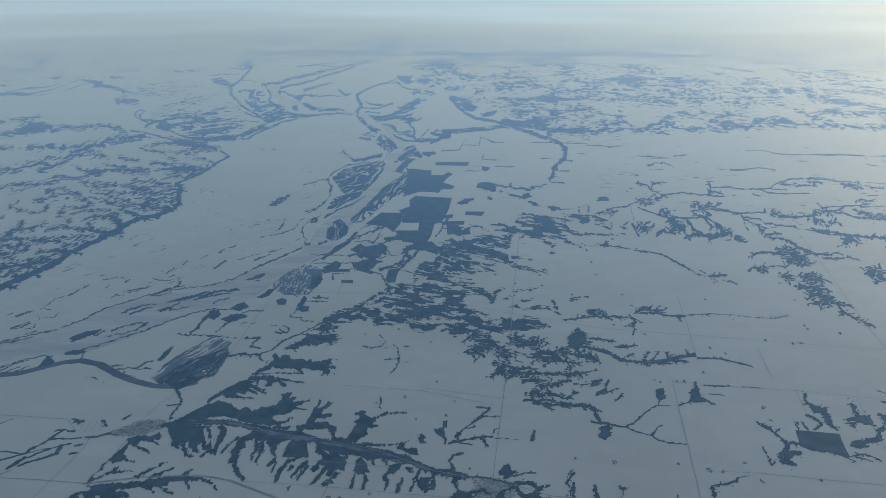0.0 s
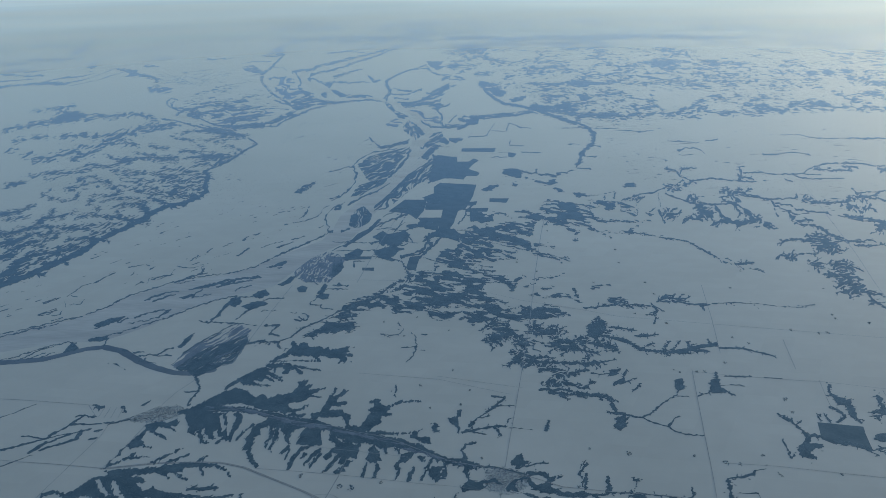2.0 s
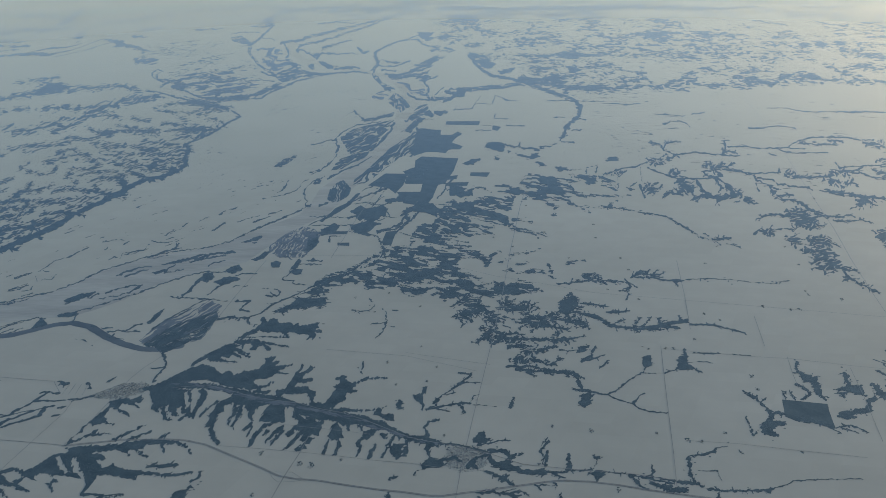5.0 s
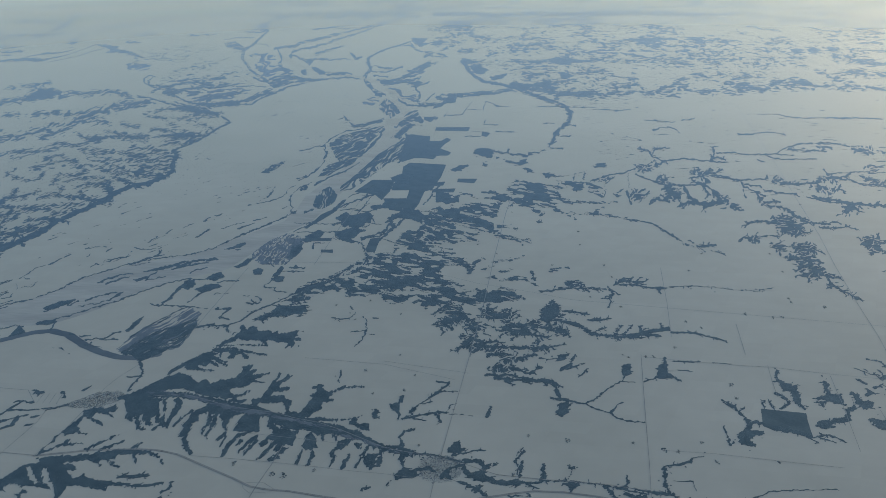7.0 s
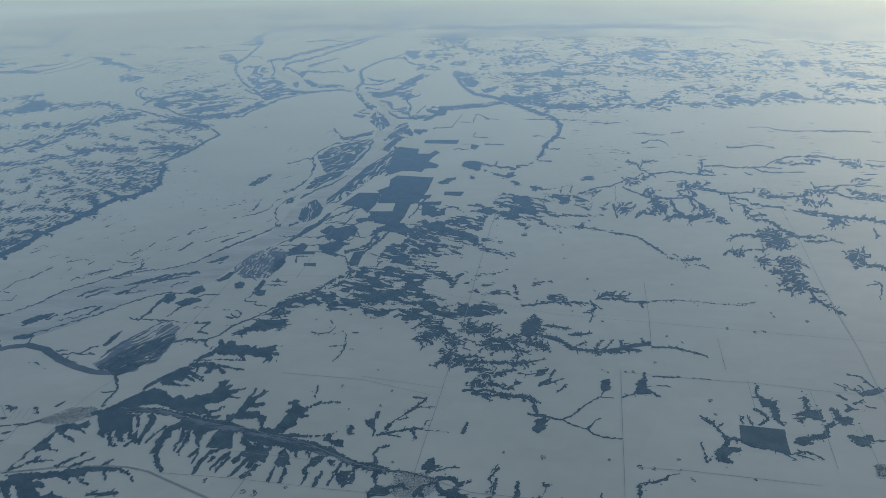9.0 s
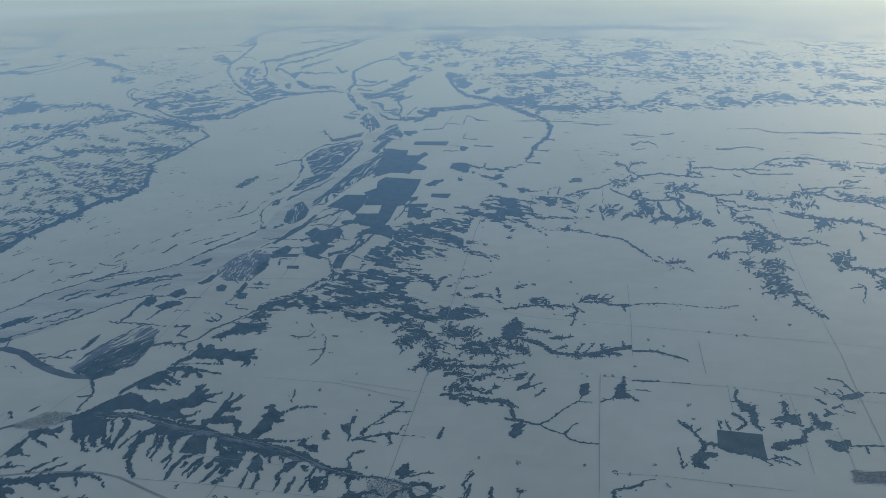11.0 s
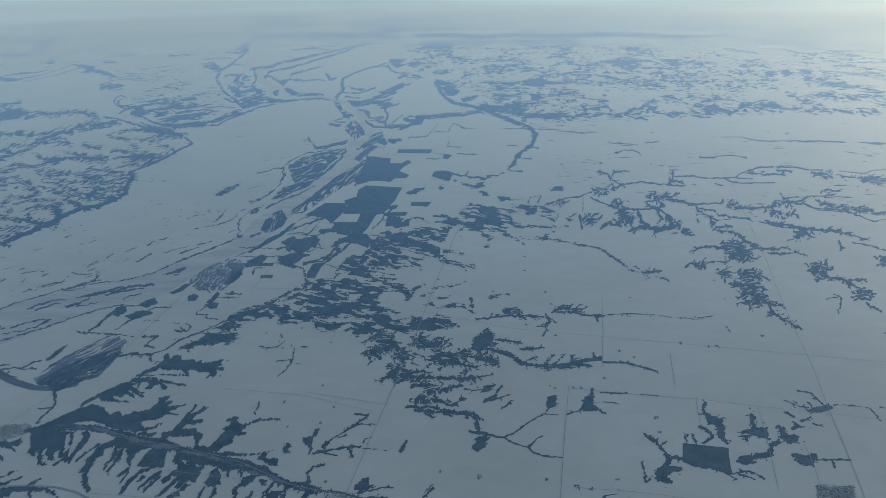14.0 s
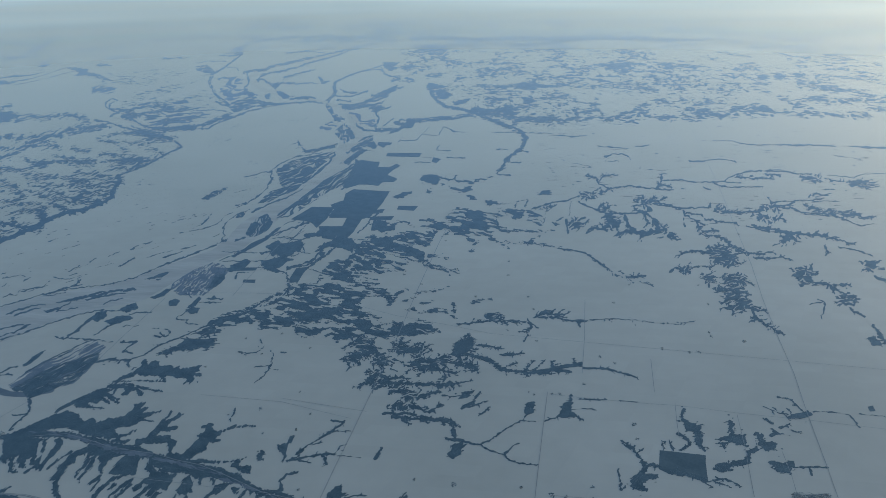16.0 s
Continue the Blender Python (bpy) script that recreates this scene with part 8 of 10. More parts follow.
p.arm(0.39, 0.28, (165.3, 376.5), (171.4, 374.0), (181.3, 371.3))
p.arm(0.39, 0.39, (182.6, 386.4), (191.8, 384.7), (196.7, 377.9), (199.8, 374.5), (209.4, 366.7))
p.lot((194.1, 378.0), (201.3, 377.6), (203.9, 371.1), (195.7, 367.4))
p.arm(0.50, 0.28, (180.9, 380.9), (186.5, 377.4))
p.arm(0.33, 0.33, (119.6, 333.2), (127.0, 327.0), (135.6, 328.2), (142.3, 330.4))
p.lot((140.0, 330.5), (144.3, 329.5), (145.0, 325.3), (141.3, 324.7))
p.arm(0.50, 0.42, (140.2, 324.7), (146.0, 322.1), (152.8, 321.8), (157.6, 322.3), (161.2, 327.1))
p.lot((160.7, 327.1), (167.0, 330.9), (167.2, 327.6), (160.8, 324.6))
p.arm(0.39, 0.28, (165.2, 329.4), (173.1, 331.5), (176.7, 334.7))
p.arm(0.33, 0.28, (166.8, 327.6), (172.0, 326.6), (174.6, 320.8), (182.8, 318.1))
p.arm(0.33, 0.22, (167.0, 333.5), (168.3, 342.1))
p.arm(0.31, 0.22, (167.7, 335.2), (182.3, 337.1), (190.9, 339.3))
p.lot((153.4, 317.8), (156.7, 317.6), (163.1, 314.3), (161.8, 311.3), (155.9, 313.1))
p.arm(0.36, 0.33, (127.6, 325.3), (127.3, 317.4), (129.6, 311.2), (131.3, 307.4))
p.arm(0.50, 0.28, (129.6, 311.2), (128.4, 301.7))
p.arm(0.33, 0.33, (128.6, 321.2), (133.4, 318.7), (133.4, 312.5), (139.2, 310.0), (143.7, 307.6), (144.1, 304.7))
p.arm(0.56, 0.28, (113.1, 311.9), (113.0, 304.5), (115.0, 293.9), (116.8, 288.5))
p.lot((111.9, 301.0), (115.1, 300.8), (115.7, 296.0), (112.3, 292.0))
p.arm(0.28, 0.22, (125.4, 315.1), (122.7, 303.4))
p.arm(0.39, 0.33, (149.3, 305.2), (151.3, 302.2), (156.1, 298.5), (162.8, 295.5), (172.5, 293.1))
p.arm(0.56, 0.28, (159.3, 297.0), (157.1, 289.1), (153.0, 284.7))
p.arm(0.56, 0.28, (159.5, 294.3), (158.3, 285.1))
woodland(p, "leafy")
p = Patch(0.200, 1.00, 1401, 2.21, 11.9)
p.lot((-47.8, 264.6), (-33.0, 264.7), (-33.0, 261.9), (-43.2, 261.7), (-42.1, 254.6), (-43.4, 245.5), (-45.9, 246.5), (-45.9, 257.4))
field(p, 'dark')
p = Patch(0.200, 1.00, 1402, 2.21, 11.9)
p.lot((-35.1, 253.9), (-31.0, 253.7), (-30.6, 250.6), (-34.7, 251.3))
field(p, 'dark')
p = Patch(0.211, 1.00, 1403, 2.33, 9.5)
p.lot((-30.2, 281.3), (-25.9, 284.3), (-23.1, 277.9), (-24.9, 274.3), (-28.8, 275.7))
p.lot((-27.7, 272.0), (-24.9, 274.3), (-21.3, 271.8), (-24.4, 269.6))
p.lot((-33.1, 270.5), (-29.0, 273.9), (-26.4, 269.6), (-29.3, 264.0), (-32.2, 266.4))
p.lot((-30.8, 263.5), (-27.6, 265.1), (-23.5, 260.5), (-25.4, 259.4))
p.lot((-26.4, 289.5), (-23.6, 292.7), (-21.1, 286.0), (-23.6, 282.9))
p.arm(0.18, 0.15, (-23.3, 280.4), (-21.1, 284.1), (-19.4, 279.0))
p.arm(0.40, 0.35, (-22.4, 263.2), (-18.1, 267.6), (-15.3, 271.6), (-13.8, 279.4), (-13.7, 289.0))
p.lot((-15.9, 279.5), (-14.3, 287.7), (-12.9, 290.3), (-10.2, 292.2), (-7.8, 287.4), (-10.9, 285.0), (-13.3, 282.5))
p.arm(0.15, 0.15, (-16.9, 264.7), (-9.5, 258.9), (-6.0, 258.8))
p.arm(0.15, 0.15, (-33.9, 279.5), (-23.3, 280.4), (-15.7, 277.6))
p.arm(0.15, 0.15, (-49.9, 280.2), (-35.9, 279.0), (-31.8, 280.1))
p.arm(0.15, 0.15, (-47.6, 270.4), (-32.8, 271.0))
p.arm(0.13, 0.13, (-35.6, 302.3), (-32.8, 303.6), (-33.1, 298.6), (-35.7, 298.0), (-35.6, 302.3))
p.lot((-24.0, 299.6), (-19.7, 301.5), (-18.2, 297.3), (-22.0, 294.7))
p.arm(0.18, 0.13, (-32.8, 288.4), (-26.4, 289.5))
p.arm(0.18, 0.13, (-29.1, 295.0), (-23.3, 292.0))
p.arm(0.18, 0.13, (-38.1, 254.5), (-38.7, 259.9), (-35.0, 260.3))
p.arm(0.35, 0.22, (-28.1, 307.0), (-26.6, 315.9), (-23.4, 319.7))
p.arm(0.27, 0.18, (-29.4, 273.9), (-29.9, 269.2), (-27.7, 266.2))
p.arm(0.22, 0.15, (-26.4, 279.3), (-23.5, 275.5), (-21.0, 277.8))
woodland(p, "shore")
p = Patch(0.238, 1.00, 1404, 2.64, 7.7)
p.lot((-19.9, 253.9), (-19.4, 263.7), (-15.8, 264.7), (-16.4, 251.2), (-19.1, 250.8))
field(p, 'dark')
p = Patch(0.238, 1.00, 1405, 2.64, 7.7)
p.lot((-19.8, 308.8), (-10.1, 308.4), (-10.8, 292.2), (-15.8, 294.4), (-17.4, 301.4))
field(p, 'dark')
p = Patch(0.238, 1.00, 1406, 2.64, 7.7)
p.lot((-32.7, 317.8), (-30.0, 325.6), (-27.1, 334.7), (-17.2, 334.1), (-17.8, 317.8), (-20.0, 306.6), (-23.7, 314.3))
field(p, 'dark')
p = Patch(0.238, 1.00, 1407, 2.64, 7.7)
p.lot((-43.7, 278.7), (-40.3, 282.9), (-36.1, 293.9), (-37.9, 296.1), (-41.7, 289.5))
field(p, 'dark')
p = Patch(0.184, 1.00, 1408, 2.04, 15.4)
p.lot((-61.1, 239.6), (-59.3, 242.5), (-58.3, 246.4), (-56.2, 247.3), (-57.1, 241.0), (-59.3, 238.6))
p.lot((-54.1, 236.2), (-52.8, 238.5), (-50.6, 237.0), (-50.7, 232.9), (-52.9, 232.9))
p.lot((-45.0, 247.0), (-45.2, 253.7), (-43.0, 260.0), (-41.5, 254.6), (-42.7, 246.9))
p.lot((-46.6, 231.4), (-45.6, 239.7), (-44.3, 238.7), (-44.7, 231.4))
p.lot((-46.5, 230.1), (-45.5, 231.8), (-42.6, 231.3), (-42.1, 227.7), (-44.1, 226.9))
p.arm(0.14, 0.14, (-45.8, 235.9), (-37.0, 234.8))
p.arm(0.14, 0.14, (-42.6, 238.7), (-37.5, 238.0))
p.arm(0.14, 0.14, (-47.4, 224.0), (-45.7, 230.5))
p.arm(0.14, 0.14, (-47.4, 224.0), (-43.3, 223.1), (-43.4, 220.6), (-39.8, 220.1))
p.lot((-42.0, 237.7), (-41.1, 241.0), (-39.3, 238.1))
p.arm(0.12, 0.12, (-46.1, 228.3), (-42.4, 227.8))
p.arm(0.23, 0.19, (-49.8, 212.7), (-47.7, 211.5), (-47.5, 213.8))
p.arm(0.23, 0.19, (-48.8, 214.2), (-46.3, 211.8), (-45.8, 214.6), (-48.1, 216.6))
p.arm(0.31, 0.19, (-57.8, 209.0), (-53.4, 208.6), (-54.2, 206.3), (-55.0, 203.8), (-51.9, 201.9))
p.arm(0.14, 0.12, (-61.6, 218.9), (-56.9, 218.8))
p.arm(0.19, 0.14, (-52.2, 217.9), (-50.5, 217.5))
p.arm(0.19, 0.14, (-52.7, 247.2), (-49.1, 243.6), (-46.5, 244.6))
p.arm(0.19, 0.14, (-50.7, 242.2), (-47.3, 238.8))
woodland(p, "shore")
p = Patch(0.286, 1.00, 1409, 3.21, 4.1)
p.lot((-18.0, 377.1), (-18.5, 411.7), (-16.4, 417.9), (-8.7, 413.5), (-5.7, 413.2), (-5.5, 402.2), (0.4, 401.8), (3.2, 408.8), (5.6, 403.8), (2.7, 395.7), (0.6, 386.7), (6.2, 378.7), (4.8, 373.5), (-0.6, 372.8), (-1.8, 366.7), (-7.3, 369.1), (-11.3, 369.3), (-16.3, 362.6), (-18.5, 366.7))
field(p, 'dark')
p = Patch(0.247, 1.00, 1410, 2.76, 4.6)
p.lot((-12.6, 361.4), (4.4, 357.4), (2.7, 337.4), (-0.4, 319.4), (-3.4, 317.1), (-4.6, 302.3), (-6.5, 292.0), (-10.8, 291.5), (-10.1, 308.4), (-9.9, 319.0), (-17.2, 319.4), (-17.6, 329.1), (-14.2, 334.0), (-15.4, 354.8))
field(p, 'dark')
p = Patch(0.225, 1.00, 1411, 2.53, 4.4)
p.lot((-10.4, 296.9), (-4.8, 294.0), (-2.0, 288.5), (-2.2, 279.0), (-6.6, 283.5), (-12.7, 285.7))
p.arm(0.36, 0.19, (-0.4, 318.6), (9.0, 318.9))
p.arm(0.36, 0.19, (0.4, 310.9), (8.5, 311.2))
p.lot((3.5, 304.8), (10.8, 310.4), (11.1, 303.1), (6.2, 300.4))
p.arm(0.47, 0.38, (-18.9, 418.0), (-15.5, 399.3), (-15.9, 380.1), (-17.6, 361.7))
p.arm(0.38, 0.24, (2.6, 326.4), (-0.7, 309.4), (-2.8, 300.8))
p.lot((1.5, 316.1), (6.7, 315.1), (8.5, 305.3), (1.7, 302.0))
p.arm(0.71, 0.59, (-44.4, 276.3), (-41.0, 284.9), (-37.1, 296.7), (-34.6, 307.3))
p.arm(0.24, 0.24, (-48.2, 270.4), (-44.3, 278.7))
p.arm(0.19, 0.17, (-31.1, 322.4), (-24.3, 322.1), (-23.1, 313.5), (-28.7, 313.0))
p.arm(0.17, 0.14, (-35.4, 295.3), (-27.0, 295.6), (-24.3, 303.2))
p.arm(0.17, 0.14, (-28.8, 275.7), (-26.9, 294.9), (-25.0, 310.5))
p.lot((-32.2, 278.2), (-30.9, 287.1), (-26.5, 290.8), (-24.3, 288.1), (-27.5, 279.9), (-30.2, 275.7))
woodland(p, "shore")
p = Patch(0.177, 1.00, 1501, 2.01, 32.2)
p.arm(0.17, 0.17, (-139.0, 202.1), (-132.8, 206.0), (-127.6, 208.9), (-122.4, 212.3), (-117.0, 215.3), (-113.6, 219.3), (-110.5, 224.3), (-107.5, 232.1), (-102.7, 236.6), (-98.8, 241.2), (-95.9, 243.6))
p.arm(0.22, 0.19, (-136.2, 200.3), (-131.7, 204.2), (-128.1, 206.7), (-124.2, 209.6))
p.arm(0.15, 0.13, (-125.2, 207.8), (-120.8, 211.5))
p.lot((-109.3, 210.1), (-107.9, 212.8), (-105.5, 215.1), (-102.3, 216.2), (-102.5, 213.4), (-105.2, 210.4), (-107.0, 208.1))
p.arm(0.19, 0.15, (-107.7, 207.8), (-104.6, 210.0))
p.arm(0.28, 0.15, (-102.7, 211.9), (-100.6, 214.6))
p.arm(0.24, 0.20, (-99.0, 214.9), (-97.0, 217.7), (-93.9, 219.7), (-90.1, 220.4), (-91.0, 216.7), (-92.9, 214.0), (-95.8, 212.5))
p.arm(0.15, 0.13, (-99.1, 211.0), (-96.3, 212.5))
p.lot((-106.6, 200.1), (-105.3, 202.2), (-101.6, 202.9), (-101.0, 200.0), (-102.8, 199.7), (-105.5, 199.4))
p.arm(0.22, 0.19, (-101.3, 201.4), (-99.9, 196.1))
p.arm(0.17, 0.17, (-102.3, 202.9), (-98.7, 205.4), (-94.0, 210.1), (-88.9, 214.7), (-85.4, 219.5), (-81.0, 224.8))
p.arm(0.15, 0.11, (-125.7, 188.0), (-123.4, 189.5), (-119.2, 193.4), (-114.7, 197.8))
p.arm(0.15, 0.11, (-120.9, 187.9), (-117.6, 193.4), (-113.5, 198.1), (-111.8, 199.5), (-108.9, 198.0))
p.lot((-110.1, 192.3), (-110.4, 196.7), (-110.4, 199.1), (-106.1, 194.9), (-108.2, 193.2))
p.arm(0.15, 0.11, (-118.3, 188.8), (-115.4, 193.0))
p.arm(0.17, 0.13, (-114.6, 189.4), (-112.7, 193.3))
p.arm(0.19, 0.15, (-93.4, 194.0), (-89.9, 192.3), (-87.5, 192.9))
p.arm(0.19, 0.15, (-88.2, 190.0), (-84.8, 191.2), (-78.7, 190.5))
p.arm(0.22, 0.15, (-83.1, 190.9), (-81.8, 193.8), (-79.6, 195.1))
p.arm(0.19, 0.15, (-86.2, 187.1), (-85.5, 189.6))
p.lot((-78.6, 194.1), (-78.6, 200.3), (-77.0, 204.2), (-76.7, 199.5), (-77.6, 195.4))
p.arm(0.17, 0.13, (-84.0, 187.3), (-80.9, 186.0))
p.arm(0.15, 0.11, (-133.4, 226.6), (-132.0, 229.2), (-129.9, 230.5))
p.arm(0.15, 0.11, (-130.3, 217.3), (-127.1, 218.0), (-126.4, 221.7))
p.arm(0.11, 0.09, (-125.6, 216.7), (-123.3, 217.5), (-124.7, 223.8), (-127.3, 228.2))
p.arm(0.09, 0.09, (-126.8, 227.3), (-124.2, 224.6), (-123.0, 225.9), (-120.8, 225.0), (-120.8, 228.9))
p.arm(0.11, 0.09, (-127.8, 231.8), (-127.5, 235.0), (-127.3, 240.6), (-124.6, 243.0))
p.arm(0.15, 0.11, (-123.9, 213.5), (-121.4, 215.4))
p.arm(0.15, 0.11, (-126.7, 232.2), (-124.7, 231.2))
p.arm(0.09, 0.07, (-88.2, 182.7), (-91.7, 185.6), (-94.2, 185.9), (-95.8, 187.8))
p.arm(0.09, 0.07, (-98.7, 187.2), (-96.8, 186.0))
woodland(p, "shore")
p = Patch(0.191, 1.00, 1502, 2.12, 23.4)
p.arm(0.18, 0.18, (-95.9, 243.6), (-87.8, 248.3), (-78.8, 250.6), (-72.6, 256.7), (-67.2, 267.6), (-62.7, 275.1), (-54.4, 287.4))
p.arm(0.24, 0.20, (-67.8, 265.9), (-64.9, 271.0), (-59.3, 279.3), (-54.4, 289.3))
p.arm(0.40, 0.20, (-100.6, 227.5), (-99.0, 231.0), (-96.4, 233.6), (-92.5, 234.9))
p.arm(0.40, 0.20, (-97.8, 227.0), (-95.5, 230.0), (-93.0, 232.6))
p.lot((-89.5, 236.2), (-86.0, 239.9), (-82.0, 242.2), (-79.9, 244.6), (-77.3, 245.5), (-80.6, 240.7), (-85.1, 237.0))
p.arm(0.44, 0.40, (-79.7, 239.7), (-77.5, 243.0), (-74.4, 245.4), (-68.4, 246.2))
p.arm(0.28, 0.20, (-80.8, 238.3), (-76.1, 241.5), (-70.5, 243.3))
p.lot((-90.4, 229.9), (-87.2, 232.5), (-85.6, 231.5), (-88.6, 228.5))
p.arm(0.28, 0.16, (-86.3, 232.4), (-84.7, 236.1))
p.arm(0.20, 0.16, (-86.1, 229.3), (-81.3, 232.3))
p.arm(0.28, 0.16, (-73.8, 234.8), (-72.1, 237.6), (-69.7, 238.9))
p.lot((-69.6, 254.5), (-66.7, 257.0), (-64.6, 260.8), (-62.3, 261.2), (-63.2, 257.4), (-66.1, 254.9))
p.arm(0.28, 0.20, (-64.4, 254.3), (-63.3, 255.3))
p.arm(0.18, 0.18, (-81.0, 224.8), (-76.1, 229.0), (-71.0, 230.2), (-66.8, 229.7))
p.lot((-67.5, 231.0), (-65.8, 234.6), (-64.1, 235.5), (-61.9, 231.8), (-64.0, 227.9))
p.lot((-73.7, 229.0), (-70.8, 229.8), (-69.0, 225.8), (-70.4, 222.0), (-73.1, 224.2))
p.arm(0.56, 0.24, (-72.7, 226.8), (-73.8, 221.7), (-73.5, 216.4), (-74.8, 212.8))
p.lot((-68.4, 222.4), (-66.1, 225.7), (-62.7, 226.5), (-60.4, 224.3), (-63.2, 221.4), (-65.2, 219.4))
p.arm(0.16, 0.16, (-63.0, 227.4), (-60.6, 228.6), (-56.6, 228.5))
p.arm(0.24, 0.16, (-66.9, 210.3), (-72.3, 211.2), (-78.0, 212.1))
p.arm(0.16, 0.14, (-66.9, 210.3), (-60.4, 209.1))
p.arm(0.20, 0.16, (-67.3, 213.4), (-65.8, 218.2), (-64.5, 221.0))
p.arm(0.12, 0.10, (-109.1, 240.6), (-108.4, 243.4), (-106.0, 242.4), (-106.6, 246.4), (-104.1, 247.3), (-100.7, 248.7), (-100.6, 253.9))
p.arm(0.24, 0.16, (-105.2, 245.3), (-103.5, 248.3), (-100.1, 248.2))
p.arm(0.20, 0.14, (-93.8, 246.0), (-91.8, 248.4), (-90.2, 252.5), (-92.4, 256.3))
p.arm(0.28, 0.16, (-93.4, 246.5), (-91.1, 249.4), (-88.3, 250.9))
p.arm(0.24, 0.16, (-81.8, 266.4), (-81.1, 272.8), (-80.2, 275.8))
p.arm(0.16, 0.12, (-101.4, 257.7), (-96.1, 255.3), (-91.4, 257.3))
p.arm(0.14, 0.12, (-98.0, 243.1), (-93.4, 242.0), (-90.6, 244.9))
p.arm(0.12, 0.10, (-90.6, 276.2), (-89.7, 280.5), (-86.8, 281.6))
p.arm(0.14, 0.10, (-118.0, 257.1), (-113.9, 259.7), (-111.2, 258.0))
p.arm(0.14, 0.10, (-97.3, 264.7), (-95.5, 268.7))
p.arm(0.14, 0.10, (-75.5, 275.6), (-72.3, 279.8), (-68.6, 282.2))
woodland(p, "shore")
p = Patch(0.182, 1.00, 1601, 2.25, -22.6)
p.lot((125.4, 281.0), (130.1, 282.1), (131.2, 277.9), (132.5, 273.9), (132.9, 269.4), (129.2, 266.8), (131.5, 265.1), (127.6, 263.1), (124.5, 264.2), (121.6, 266.9), (125.1, 272.4))
p.arm(0.57, 0.19, (125.0, 275.2), (120.6, 277.0), (115.5, 276.5))
p.arm(0.38, 0.19, (116.2, 275.4), (111.8, 272.1))
p.lot((111.5, 261.9), (115.1, 264.4), (114.6, 259.2), (112.0, 256.7), (110.0, 258.3))
p.arm(0.48, 0.19, (111.1, 260.3), (108.8, 260.9), (106.5, 258.4))
p.arm(0.38, 0.19, (114.4, 261.8), (119.3, 262.7), (121.5, 260.6))
p.lot((116.3, 254.2), (119.8, 255.1), (119.7, 251.7), (117.2, 249.3), (115.8, 250.8))
p.arm(0.29, 0.19, (117.5, 250.3), (115.4, 244.7))
p.lot((122.3, 254.1), (126.7, 253.5), (130.1, 252.9), (128.8, 248.2), (124.9, 245.4), (122.2, 246.4), (121.6, 250.2))
p.lot((117.5, 244.6), (121.9, 244.6), (123.8, 242.3), (120.2, 239.2), (116.9, 241.0))
p.arm(0.57, 0.23, (121.9, 241.9), (124.2, 240.9), (126.6, 238.7))
p.lot((118.0, 237.9), (121.9, 239.2), (123.6, 236.5), (125.1, 233.5), (124.0, 229.4), (120.5, 227.4), (117.2, 227.5), (119.3, 232.4), (117.5, 233.6))
p.arm(0.57, 0.19, (117.6, 228.7), (115.7, 229.5))
p.arm(0.38, 0.19, (122.6, 228.6), (124.9, 227.4), (127.1, 226.6))
p.arm(0.38, 0.23, (122.6, 225.4), (122.8, 221.5), (123.5, 217.7), (124.9, 215.2), (125.4, 212.3))
p.arm(0.38, 0.19, (122.9, 222.7), (120.9, 219.3))
p.arm(0.48, 0.19, (134.1, 298.3), (132.4, 299.7), (126.8, 296.5))
p.arm(0.48, 0.23, (130.4, 293.2), (127.3, 294.5))
p.arm(0.57, 0.29, (131.5, 293.1), (133.6, 289.9), (134.3, 283.8), (135.3, 279.6))
p.arm(0.48, 0.19, (137.1, 276.1), (135.3, 279.6), (130.3, 283.8))
p.arm(0.57, 0.29, (134.7, 277.8), (137.7, 274.9), (141.2, 273.7), (145.9, 275.9))
p.arm(0.38, 0.19, (138.1, 270.4), (142.5, 269.2), (147.9, 270.8), (150.1, 268.0))
woodland(p, "leafy")
p = Patch(0.193, 1.00, 1602, 2.52, -28.0)
p.lot((146.7, 258.1), (151.0, 259.6), (153.3, 258.5), (150.8, 254.6), (147.1, 254.6))
p.arm(0.41, 0.20, (145.3, 254.6), (148.5, 251.2), (149.5, 246.4))
p.lot((145.2, 249.8), (148.8, 249.7), (149.2, 246.5), (145.3, 245.6))
p.arm(0.41, 0.24, (148.4, 248.8), (152.7, 246.4), (153.8, 244.1))
p.arm(0.41, 0.20, (153.1, 245.5), (160.0, 246.3))
p.arm(0.41, 0.24, (153.4, 244.1), (154.4, 240.5), (155.6, 237.4), (157.4, 235.2))
p.lot((152.1, 235.3), (154.1, 236.1), (153.5, 231.1), (151.7, 229.1), (151.0, 231.1))
p.arm(0.30, 0.20, (152.1, 229.9), (152.3, 225.1), (153.7, 222.3))
p.arm(0.24, 0.16, (145.3, 235.4), (146.0, 231.2), (142.6, 225.2), (141.0, 223.2), (140.6, 220.2))
p.arm(0.20, 0.16, (141.1, 231.2), (145.2, 232.4))
p.lot((212.2, 365.6), (220.7, 370.2), (222.8, 362.3), (217.7, 355.9), (211.7, 358.9))
p.arm(0.26, 0.20, (208.6, 377.7), (216.2, 374.4), (217.8, 372.3), (224.5, 378.1), (231.9, 380.0), (243.7, 377.4))
p.lot((178.8, 327.3), (182.6, 325.7), (188.4, 323.2), (194.0, 320.7), (194.9, 315.5), (188.4, 315.7), (182.3, 319.5))
p.arm(0.41, 0.20, (178.8, 331.3), (182.6, 325.7))
p.arm(0.24, 0.20, (172.7, 323.6), (175.0, 318.2), (185.1, 315.7), (187.2, 310.6), (189.3, 303.6), (195.9, 306.2))
p.arm(0.51, 0.20, (193.9, 313.3), (200.8, 315.3))
